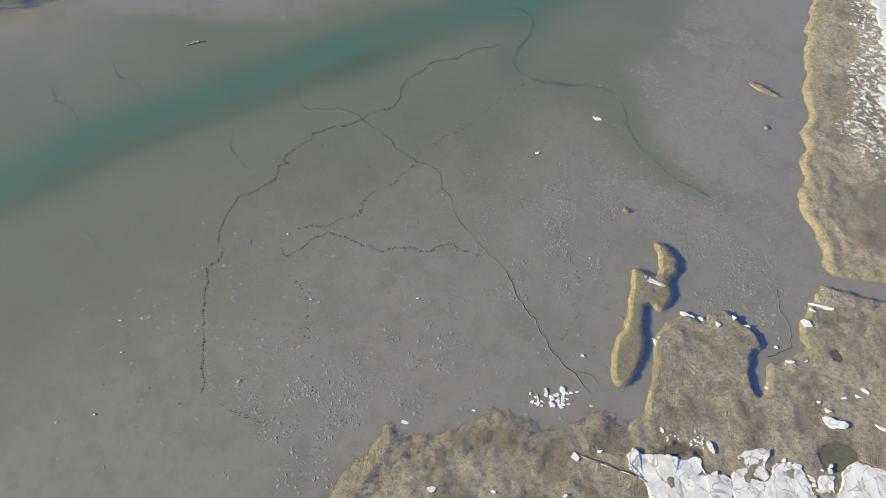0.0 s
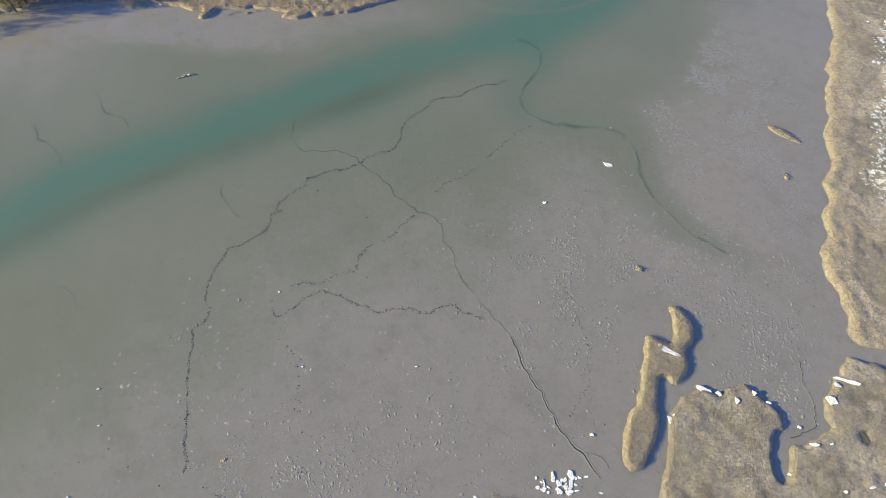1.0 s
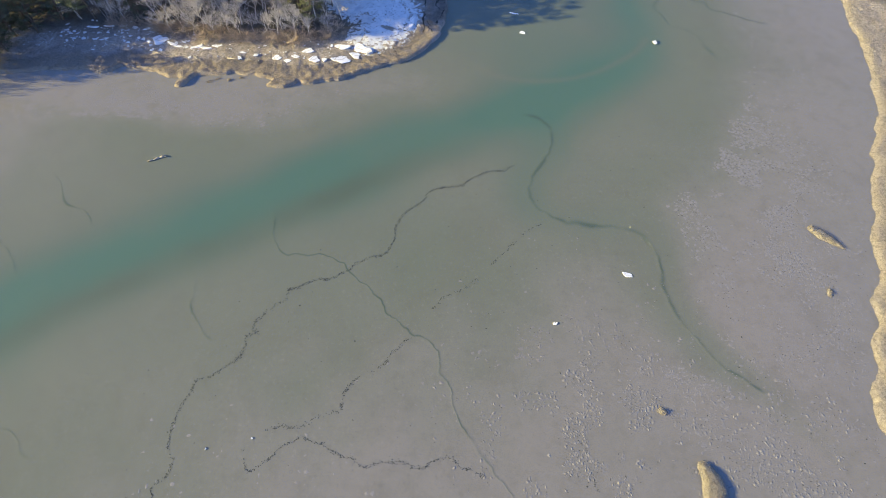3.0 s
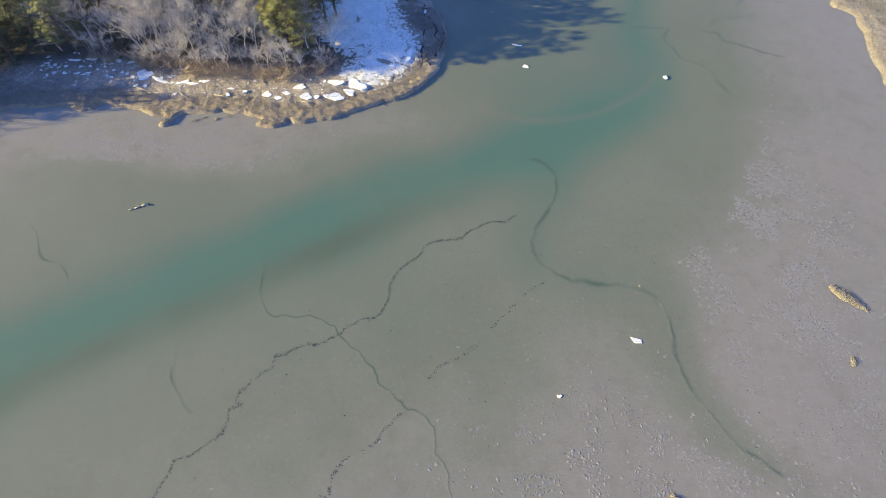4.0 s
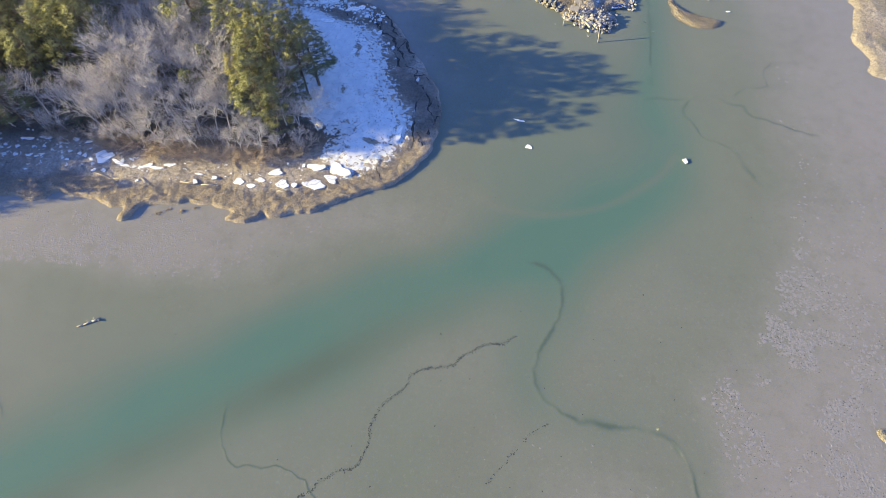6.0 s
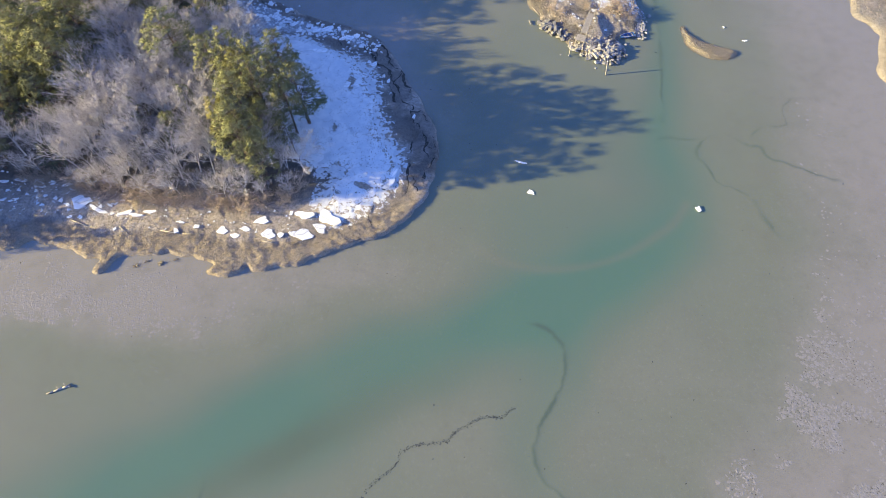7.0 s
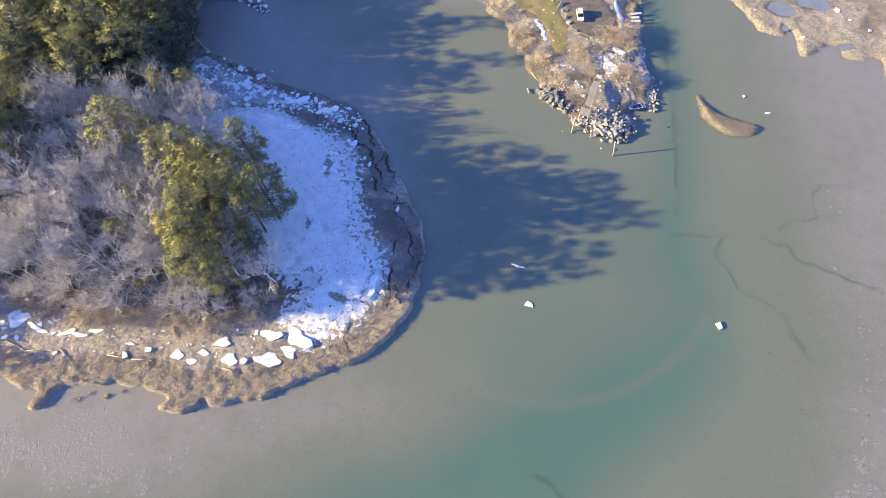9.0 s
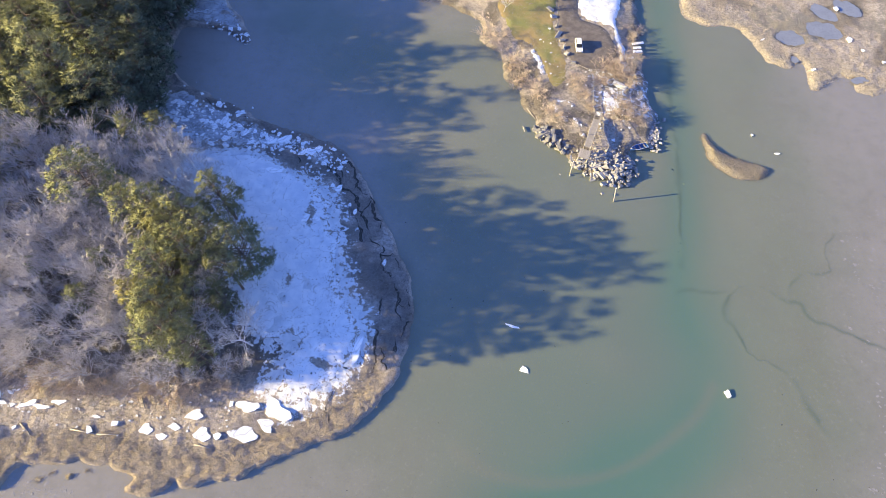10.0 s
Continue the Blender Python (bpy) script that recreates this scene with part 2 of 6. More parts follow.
BLUE_PAINT = plain("blue_boat_paint", (0.06, 0.17, 0.42), (0.09, 0.22, 0.5), 2.0, 0.5, 0.1, vary=0.05)
RUBBER = plain("black_rubber", (0.02, 0.02, 0.02), (0.03, 0.03, 0.03), 3.0, 0.7, 0.1)
DARK_GLASS = plain("tinted_car_glass", (0.02, 0.022, 0.025), (0.03, 0.03, 0.035), 3.0, 0.08, 0.0)
STEEL = plain("galvanised_steel", (0.42, 0.42, 0.42), (0.5, 0.5, 0.5), 3.0, 0.45, 0.1, metal=0.8)


# ---- geometry helpers ----
from mathutils.geometry import delaunay_2d_cdt
rng = np.random.default_rng(7)


def lattice(ix, iy, seed):
    h = (ix.astype(np.int64) * 374761393 + iy.astype(np.int64) * 668265263 + seed * 1442695041) & 0x7FFFFFFF
    h = ((h ^ (h >> 13)) * 1274126177) & 0x7FFFFFFF
    return ((h ^ (h >> 16)) & 0xFFFF) / 65535.0


def vnoise(x, y, seed=0):
    ix, iy = np.floor(x), np.floor(y)
    fx, fy = x - ix, y - iy
    fx, fy = fx * fx * (3 - 2 * fx), fy * fy * (3 - 2 * fy)
    a, b = lattice(ix, iy, seed), lattice(ix + 1, iy, seed)
    c, d = lattice(ix, iy + 1, seed), lattice(ix + 1, iy + 1, seed)
    return (a + (b - a) * fx) * (1 - fy) + (c + (d - c) * fx) * fy - 0.5


def fbm(x, y, size, octaves=4, seed=0):
    """Noise from about -0.5 to 0.5; size is the width of its largest lumps in metres."""
    total, amp = 0.0, 0.5
    for k in range(octaves):
        total = total + amp * 2 * vnoise(x / size * 2 ** k, y / size * 2 ** k, seed + k)
        amp *= 0.5
    return total


def smooth(v):
    v = np.clip(v, 0, 1)
    return v * v * (3 - 2 * v)


def curve_through(points, step=0.5, closed=False):
    """A soft line through the given corners, in even steps."""
    p = np.array(points, float)
    n = len(p)
    out = []
    for i in range(n if closed else n - 1):
        q = [p[(i + k) % n] if closed else p[min(max(i + k, 0), n - 1)] for k in (-1, 0, 1, 2)]
        m = max(1, int(np.linalg.norm(q[2] - q[1]) / step))
        for u in np.arange(m) / m:
            out.append(0.5 * (2 * q[1] + (q[2] - q[0]) * u + (2 * q[0] - 5 * q[1] + 4 * q[2] - q[3]) * u * u
                              + (3 * q[1] - q[0] - 3 * q[2] + q[3]) * u ** 3))
    if not closed:
        out.append(p[-1])
    return np.array(out)


def wobble(line, amp, size, seed=0):
    return line + amp * np.stack([fbm(line[:, 0], line[:, 1], size, 4, seed), fbm(line[:, 0], line[:, 1], size, 4, seed + 31)], 1)


def away(x, y, line, closed=False):
    """Distance of each place from a line."""
    best = np.full(np.shape(x), 1e9)
    ends = np.roll(line, -1, 0) if closed else line[1:]
    for (ax, ay), (bx, by) in zip(line if closed else line[:-1], ends):
        dx, dy = bx - ax, by - ay
        s = np.clip(((x - ax) * dx + (y - ay) * dy) / (dx * dx + dy * dy + 1e-9), 0, 1)
        best = np.minimum(best, (x - ax - s * dx) ** 2 + (y - ay - s * dy) ** 2)
    return np.sqrt(best)


def inside(x, y, line):
    odd = np.zeros(np.shape(x), bool)
    for (ax, ay), (bx, by) in zip(line, np.roll(line, -1, 0)):
        if ay != by:
            odd ^= ((ay > y) != (by > y)) & (x < (bx - ax) * (y - ay) / (by - ay) + ax)
    return odd


def mesh_from(name, verts, faces, material, soft=True):
    """A mesh from arrays; all faces have the same number of corners."""
    verts, faces = np.asarray(verts, np.float32), np.asarray(faces, np.int32)
    me = bpy.data.meshes.new(name)
    k = faces.shape[1]
    me.vertices.add(len(verts))
    me.vertices.foreach_set("co", verts.ravel())
    me.loops.add(faces.size)
    me.loops.foreach_set("vertex_index", faces.ravel())
    me.polygons.add(len(faces))
    me.polygons.foreach_set("loop_start", np.arange(0, faces.size, k, dtype=np.int32))
    me.polygons.foreach_set("use_smooth", np.full(len(faces), soft))
    me.materials.append(material)
    me.update(calc_edges=True)
    me.validate()
    return me


def give(me, name, values):
    me.attributes.new(name, "FLOAT", "POINT").data.foreach_set("value", np.asarray(values, np.float32))


def part(name, bm, material, parent, label="", soft=False):
    me = bpy.data.meshes.new(name)
    bm.normal_update()
    bm.to_mesh(me)
    bm.free()
    for p in me.polygons:
        p.use_smooth = soft
    me.materials.append(material)
    ob = new(name, me)
    ob.parent = parent
    return tagged(ob, label) if label else ob


def box(bm, m, sx, sy, sz, bevel=0.0):
    made = bmesh.ops.create_cube(bm, size=1, matrix=m @ Matrix.Diagonal((sx, sy, sz, 1)))
    if bevel:
        edges = list({e for v in made["verts"] for e in v.link_edges})
        bmesh.ops.bevel(bm, geom=edges, offset=bevel, segments=1, affect="EDGES")
    return bm


def rod(bm, a, b, r0, r1=None, sides=8):
    a, b = Vector(a), Vector(b)
    m = Matrix.Translation((a + b) / 2) @ (b - a).to_track_quat("Z", "Y").to_matrix().to_4x4()
    bmesh.ops.create_cone(bm, cap_ends=True, segments=sides, radius1=r0, radius2=r0 if r1 is None else r1, depth=(b - a).length, matrix=m)
    return bm


def sheet(name, outline, zfun, material, fine=0.7, coarse=2.5, belt=9.0, step=0.5, shake=0.5, size=3.0, seed=0, hard=False):
    """A piece of ground with an uneven outline: fine mesh within the belt along its edge, coarser further in.
    zfun(x, y, d) gives heights, d being the distance from the edge. Returns the object and x, y, z, d of its corners."""
    edge = curve_through(outline, step, True)
    if hard:        # broken, straight-sided outline
        c = np.array(outline, float)
        edge = np.concatenate([p + (q - p) * np.arange(0, 1, min(1, step / np.linalg.norm(q - p)))[:, None] for p, q in zip(c, np.roll(c, -1, 0))])
    edge = wobble(edge, shake, size, seed)
    lo, hi = edge.min(0), edge.max(0)
    pts = []
    for gap, near in ((fine, True), (coarse, False)):
        gx, gy = np.meshgrid(np.arange(lo[0], hi[0], gap), np.arange(lo[1], hi[1], gap))
        gx = (gx + rng.uniform(-0.3, 0.3, gx.shape) * gap).ravel()
        gy = (gy + rng.uniform(-0.3, 0.3, gy.shape) * gap).ravel()
        ok = inside(gx, gy, edge)
        gx, gy = gx[ok], gy[ok]
        d = away(gx, gy, edge[::2], True)
        ok = ((d > fine * 0.55) & (d < belt)) if near else (d >= belt)
        pts.append(np.stack([gx[ok], gy[ok]], 1))
    flat = np.concatenate([edge, *pts])
    n = len(edge)
    v, _, f, *_ = delaunay_2d_cdt([Vector(p) for p in flat], [(i, (i + 1) % n) for i in range(n)], [list(range(n))], 1, 1e-5)
    v = np.array([tuple(p) for p in v])
    f = np.array([t for t in f if len(t) == 3])
    d = away(v[:, 0], v[:, 1], edge, True)
    z = zfun(v[:, 0], v[:, 1], d)
    me = mesh_from(name, np.column_stack([v, z]), f, material)
    return new(name, me), v[:, 0], v[:, 1], z, d


def prisms(a, b, ra, rb, sides=3):
    """Tapered rods from many a to many b, as arrays of corners and four-sided faces."""
    a, b = np.asarray(a, float), np.asarray(b, float)
    w = b - a
    w /= np.linalg.norm(w, axis=1)[:, None] + 1e-9
    u = np.cross(w, np.where(np.abs(w[:, 2:3]) < 0.9, [[0, 0, 1.0]], [[1.0, 0, 0]]))
    u /= np.linalg.norm(u, axis=1)[:, None] + 1e-9
    v = np.cross(w, u)
    rings = []
    for base, r in ((a, ra), (b, rb)):
        for k in range(sides):
            ang = 2 * math.pi * k / sides
            rings.append(base + np.asarray(r)[:, None] * (math.cos(ang) * u + math.sin(ang) * v))
    verts = np.stack(rings, 1).reshape(-1, 3)
    start = np.arange(len(a))[:, None] * 2 * sides
    faces = np.concatenate([np.concatenate([start + k, start + (k + 1) % sides, start + sides + (k + 1) % sides, start + sides + k], 1)
                            for k in range(sides)])
    return verts, faces


def grass(parent, x, y, z, tall, material, seed=1, blades=3, lean=0.85, way=(0.5, -0.2)):
    """A mat of blades, rooted at the given places; one mesh."""
    r = np.random.default_rng(seed)
    n = len(x)
    base = np.repeat(np.column_stack([x, y, z - 0.03]), blades, 0) + np.column_stack([r.normal(0, 0.09, (n * blades, 2)), np.zeros(n * blades)])
    ang = r.uniform(0, 2 * math.pi, n * blades)
    wide = 0.05 * tall / 0.4 * r.uniform(0.7, 1.5, n * blades)
    side = np.column_stack([np.cos(ang), np.sin(ang), np.zeros_like(ang)]) * wide[:, None]
    h = tall * r.uniform(0.5, 1.2, n * blades)
    tip = base + np.column_stack([(r.normal(0, lean, n * blades) + way[0] * lean) * h, (r.normal(0, lean, n * blades) + way[1] * lean) * h, h])
    verts = np.stack([base - side, base + side, tip], 1).reshape(-1, 3)
    ob = new("grass", mesh_from("grass", verts, np.arange(len(verts)).reshape(-1, 3), material, False))
    ob.parent = parent
    return tagged(ob, kind="stuff")


def at_random(x, y, z, keep, count, seed):
    """Some of the given corners, moved a little."""
    ids = np.flatnonzero(keep)
    r = np.random.default_rng(seed)
    ids = r.choice(ids, count)
    return x[ids] + r.uniform(-0.35, 0.35, count), y[ids] + r.uniform(-0.35, 0.35, count), z[ids]


# ---- the tidal flat: one sheet, with the river bed and the small drains in it ----
RIVER = curve_through([(-260, -10), (-170, 38), (-130, 60), (-103, 75), (-83, 92), (-58, 107), (-33, 122.5), (-11.4, 135), (13, 147), (26, 152.5),
                       (36, 159.5), (45, 166), (50.7, 172.5), (52.8, 179.8), (51.3, 187), (50.5, 197), (52.8, 206), (55, 217), (56.7, 232), (57.5, 246),
                       (57, 260), (58, 285), (64, 330), (60, 420)], 3.0)
WEED_LINE = RIVER[:112] + np.array([3.0, -6.6])
BAY = curve_through([(52, 200), (30, 205), (12, 225), (-5, 250), (-30, 262), (-42, 290), (-40, 340)], 4.0)
BAR = curve_through([(5.7, 162.5), (11.8, 159), (20.6, 157.6), (30.4, 158.8), (38.5, 162), (46.1, 167.2), (50.7, 171), (54, 176)], 2.0)
DRAINS = [   # line, darkness, half width
    ([(17, 145.4), (19.3, 144.7), (21.5, 143.6), (23.5, 141.8), (24.6, 138.1), (24.1, 133.9), (22.0, 129.4), (19.3, 124.9), (18.3, 121.0), (18.8, 117.6), (20.8, 114.8), (24.4, 112.7), (30.1, 111.7),
      (37.0, 111.1), (41.4, 110.1), (43.9, 108.0), (45.1, 105.1), (45.5, 101.1), (45.6, 96.7), (46.6, 92.0), (48.2, 88.0), (50.4, 84.6), (52.7, 81.2), (57.4, 77.1), (61.5, 73.8)], 0.30, 0.62),
    ([(-39.9, 112.5), (-39.7, 110.8), (-39.4, 106.7), (-37.6, 103.1), (-35.5, 101.1), (-31.1, 101.4), (-26.5, 100.9), (-23.4, 99.3), (-21.7, 97.8), (-19.5, 95.4), (-17.2, 94.1), (-15.3, 92.3), (-13.6, 90.8),
      (-12.5, 88.3), (-9.4, 86.1), (-7.1, 84.0), (-4.5, 83.2), (-2.4, 81.4), (-0.9, 78.4), (-1.1, 75.6), (1.2, 72.7), (2.2, 68.8), (3.7, 65.5), (6.2, 62.4)], 0.33, 0.26),
]
DRAINS += [
    ([(6.2, 62.4), (8.8, 58.9), (11.8, 55.6), (12.8, 54.0), (13.9, 51.8), (14.9, 48.2)], 0.24, 0.28),
    ([(86.6, 211.2), (82.8, 207.1), (82.5, 204.2), (82.0, 201.0), (76.3, 200.2), (73.2, 197.3), (72.5, 195.1)], 0.20, 0.5),
    ([(92, 184), (87, 185.5), (80.3, 188.6), (76.1, 190.4), (74.1, 193.4), (71.6, 194.0), (68.7, 196.1), (65.5, 197.4), (61.9, 196.1), (59.0, 192.6), (58.8, 189.8), (60.9, 187.1), (61.5, 183.0), (65.6, 181.1),
      (68.9, 178.6), (70.5, 174.1), (73.2, 167.6)], 0.22, 0.62),
]
DRAINS += [
    ([(-105.2, 108.7), (-101.4, 103.2), (-97.8, 101.0), (-94.3, 97.4), (-91.3, 93.4)], 0.34, 0.42),
    ([(-95.6, 121.8), (-91.2, 116.9), (-88.8, 112.7), (-84.2, 111.2), (-81.4, 108.8), (-80.1, 106.0)], 0.36, 0.38),
    ([(-53.7, 94.5), (-52.5, 87.6), (-49.7, 83.7), (-46.2, 80.2)], 0.2, 0.35),
    ([(-81.3, 62.9), (-77.2, 61.0), (-75.6, 58.9), (-73.2, 57.3)], 0.3, 0.35),
    ([(48.0, 194.1), (52.2, 195.6), (57.0, 195.3), (61, 195.8)], 0.16, 0.6),
    ([(51.5, 200), (52.7, 203.6), (53.3, 211.4), (54.7, 224.1), (55.8, 237.9), (56.3, 247.8), (57.5, 262)], 0.26, 0.95),
]
HOOK = curve_through(DRAINS[0][0] + [(70, 65), (78, 57)], 2.0)


def water_depth(x, y):
    """How deep the water stands, in metres, before the small drains."""
    d = away(x, y, RIVER)
    reach = fbm(x, y, 26, 3, 5)
    wide = 9.0 - 3.6 * smooth((y - 178) / 20)
    deep = 0.06 + 0.46 * np.exp(-((d + 10 * reach) / 56) ** 2) + 1.0 * (1 - 0.45 * smooth((y - 150) / 30)) * np.exp(-((d + 4 * reach) / wide) ** 2)
    deep += 0.22 * np.exp(-(away(x, y, BAY) / 20) ** 2) + 0.34 * np.exp(-((x - 24) / 24) ** 2 - ((y - 172) / 22) ** 2) + 0.06 * np.exp(-((x + 10) / 40) ** 2 - ((y - 105) / 26) ** 2)
    deep -= 0.16 * smooth((x - 38 - 0.10 * (y - 80)) / 40) + 0.22 * smooth((y - 128 + 0.25 * (x + 60)) / 14) * smooth((20 - x) / 30) * smooth((172 - y) / 20)
    deep -= 0.12 * smooth((36 - y) / 26) * smooth((x + 60) / 50)
    deep += 0.26 * np.exp(-((away(x, y, HOOK) + 3 * reach) / 6.5) ** 2)
    deep += np.minimum(0.0, 0.34 - deep) * 0.45 * np.exp(-(away(x, y, BAR) / 1.1) ** 2)
    deep -= 0.07 * fbm(x, y, 9, 4, 2)
    return 0.06 * np.logaddexp(0, (deep - 0.06) / 0.06)


def weed(x, y):
    """Dark weed along the river's near side, in its straight reach."""
    d = away(x, y, WEED_LINE)
    return np.exp(-((d + 3 * fbm(x, y, 18, 3, 15)) / 3.6) ** 2) * smooth((16 - x) / 40) * (0.75 + 0.5 * fbm(x, y, 12, 3, 17))


def bed(x, y):
    """Height of the flat; the water stands at 0. The channel's floor is gently dished."""
    return -0.03 - 0.22 * np.exp(-(away(x, y, RIVER) / 14) ** 2) + 0.03 * fbm(x, y, 9, 2, 2)


def axis(lo, hi, gap, far):
    tail = np.cumsum(gap * 1.35 ** np.arange(1, 24))
    tail = tail[tail < far]
    return np.concatenate([(lo - tail)[::-1], np.arange(lo, hi, gap), hi + tail])


def tidal_flat():
    gx, gy = axis(-138, 134, 0.75, 2600), axis(2, 290, 0.75, 2600)
    x, y = (a.ravel() for a in np.meshgrid(gx, gy))
    z = bed(x, y)
    nx, ny = len(gx), len(gy)
    i = (np.arange(ny - 1)[:, None] * nx + np.arange(nx - 1)[None]).ravel()
    me = mesh_from("ground_flat", np.column_stack([x, y, z]), np.stack([i, i + 1, i + nx + 1, i + nx], 1), MUD)
    give(me, "weed", np.clip(weed(x, y), 0, 1))
    give(me, "depth", water_depth(x, y))
    tagged(new("ground_flat", me), "grey-brown tidal mud flat with a teal river channel", "mud flat", kind="structure")
    s = 2600.0
    me = mesh_from("water", [(-s, -s, 0), (s, -s, 0), (s, s, 0), (-s, s, 0)], [(0, 1, 2, 3)], WATER)
    tagged(new("water", me), "still clear shallow water over the mud flat", "water", kind="structure")


tidal_flat()


# ---- marsh banks ----
PONDS = [(69.0, 17.9, 3.3, 2.2, 0.25), (41.0, 18.6, 2.8, 1.0, 0.2), (44.9, 18.2, 0.7, 0.8, 0), (75.5, 36.4, 0.9, 1.3, 0),
         (90.5, 270.0, 3.4, 2.9, -0.5), (100.2, 273.3, 4.4, 3.2, -0.2), (102.2, 280.3, 3.6, 2.2, -0.7), (108.9, 282.4, 3.4, 2.6, -0.8), (104.2, 255.7, 2.0, 1.0, 0.1), (89.4, 262.4, 0.8, 1.2, 0)]


def pond_at(x, y, grow=1.0):
    """1 inside the ponds, 0 outside, soft at the shore."""
    total = np.zeros(np.shape(x))
    for px, py, a, b, turn in PONDS:
        c, s = math.cos(turn), math.sin(turn)
        u, v = (x - px) * c + (y - py) * s, (y - py) * c - (x - px) * s
        r = np.sqrt((u / a) ** 2 + (v / b) ** 2) + 0.25 * fbm(x, y, 2.5, 2, 8)
        total = np.maximum(total, smooth((grow + 0.12 - r) / 0.24))
    return total


def bank_height(top=0.6, lip=1.1, bumps=0.16):
    def height(x, y, d):
        return (-0.30 + (top + 0.30) * smooth(d / lip) + bumps * fbm(x, y, 1.5, 3, 3) * smooth(d / 1.5)
                + 0.18 * fbm(x, y, 11, 3, 6) * smooth(d / 4) - 0.30 * pond_at(x, y))
    return height


def dress(ob, x, y, d, rim=2.5, bare=None, snow=None):
    give(ob.data, "rim", 1 - smooth((d - rim * 0.55) / rim))
    give(ob.data, "bare", np.zeros(len(x)) if bare is None else bare)
    give(ob.data, "snow", np.zeros(len(x)) if snow is None else snow)


NEAR_BANK = [(-22, 6), (-20.8, 9.8), (-19.8, 13.1), (-17.7, 15.9), (-15.0, 18.3), (-12.8, 21.2), (-11.7, 23.7), (-10.5, 24.7), (-8.5, 24.5), (-7.5, 22.7), (-4.3, 22.3), (-0.2, 23.2),
             (2.3, 24.6), (4.9, 25.3), (7.5, 26.6), (10.1, 27.7), (12.6, 26.9), (16.2, 25.3), (20.7, 24.2), (24.3, 25.0), (26.6, 26.7), (29.2, 29.0), (31.2, 29.4), (32.3, 27.6),
             (33.0, 25.6), (34.2, 24.2), (36.2, 25.2), (37.4, 27.6), (38.4, 30.3), (39.5, 34.7), (40.8, 38.7), (43.4, 42.7), (46.4, 44.7), (48.8, 45.5), (51.4, 44.3), (53.6, 45.8), (57.3, 46.1)]
NEAR_BANK_EAST = [(59.9, 43.5), (62.2, 40.8), (62.7, 38.4), (60.6, 36.6), (59.2, 33.9), (58.2, 29.6), (59.2, 29.3), (60.7, 32.8), (62.3, 35.1), (67.4, 36.5), (70.2, 38.4), (68.8, 39.8), (69.8, 42.2),
                  (72.0, 45.3), (74.4, 48.5), (77.2, 51.8), (79.4, 52.4), (82.3, 51.3), (85.2, 50.0), (87.9, 49.3), (92, 49), (130, 47), (200, 40), (210, -90), (-60, -90), (-34, -20)]


near_spots = []


def near_height(x, y, d):
    """The bank rises gently from the mud in the west and stands as a low step further east."""
    step = smooth((x - 30) / 10)
    return (bank_height(0.48, 1.3)(x, y, d) * step + (1 - step) * (bank_height(0.34, 5.0)(x, y, d) + 0.16 * (1 - smooth(d / 2.5)))
            + 0.10 * fbm(x, y, 3.2, 3, 9) * smooth(d / 3) + 0.16 * fbm(x, y, 1.3, 3, 19) * smooth((d - 0.4) / 1.5))


def near_z(x, y):
    """Height of the near bank, or of the mud beside it, at one place."""
    bx, by, bz = near_spots[0]
    gap = (bx - x) ** 2 + (by - y) ** 2
    k = int(np.argmin(gap))
    return float(bz[k]) if gap[k] < 1.5 else -0.03


def near_bank():
    ob, x, y, z, d = sheet("ground_marsh_near", NEAR_BANK + NEAR_BANK_EAST, near_height, TURF, 0.58, 3.0, 38, 0.5, 0.9, 2.2, 11)
    near_spots.append((x, y, z))
    wet = smooth((fbm(x, y, 5, 4, 21) - 0.06) / 0.25) * 0.55 * smooth((d - 2) / 3)
    dress(ob, x, y, d, 2.2, np.maximum(wet, pond_at(x, y, 1.1)))
    west = 1 - smooth((x - 12) / 12)
    lip = (1 - smooth((d - 2.2) / 2.6)) * west + 0.28 * (1 - smooth((d - 0.5) / 1.5)) * (1 - west)
    ob.data.attributes["rim"].data.foreach_set("value", lip.astype(np.float32))
    mud = 0.62 * (1 - smooth((d - 0.3) / 2.2)) * (1 - 0.8 * smooth((8 - x) / 8)) + 0.28 * smooth((x - 38) / 4) * smooth((60 - x) / 5) * smooth((y - 24) / 8)
    give(ob.data, "silt", np.clip(mud + 0.25 * smooth((fbm(x, y, 8, 3, 25) - 0.02) / 0.2), 0, 1))
    tagged(ob, "brown matted salt marsh bank with ice and pools", "marsh bank", kind="structure")
    shown = (y > 6) & (x < 95) & (x > -30) & (pond_at(x, y, 1.2) < 0.1)
    grass(ob, *at_random(x, y, z, shown & (d > 0.3) & (wet < 0.4), 24000, 1), 0.15, BLADES_GREY, 1)
    grass(ob, *at_random(x, y, z, shown & (d > 0.4) & (d < 8) & (x < 40), 9000, 2), 0.16, BLADES, 2)


EAST_SHORE = [(97, 51.0), (91.0, 51.2), (88.4, 51.2), (85.2, 52.0), (82.6, 53.2), (80.6, 54.6), (79.9, 56.3), (80.6, 60.8), (79.9, 64.5), (79.7, 68.2), (80.0, 73.0), (80.8, 77.0), (83.5, 81.3), (83.6, 84.8),
              (86.7, 89.9), (87.4, 95.6), (91.2, 100.9), (93.2, 110.3), (95.9, 115.9), (98.0, 124.0), (101.5, 131.3), (102.3, 137.7), (106.6, 144.5), (108.8, 150.1), (113.0, 168.9), (114.4, 184),
              (115.3, 192.2), (115.5, 201.6), (113.5, 205), (110.5, 206.4), (109.2, 208.6), (112, 211), (110.3, 216), (110.0, 222), (112.5, 229), (114.5, 238), (111.0, 242.0), (109.7, 245), (111.2, 250)]
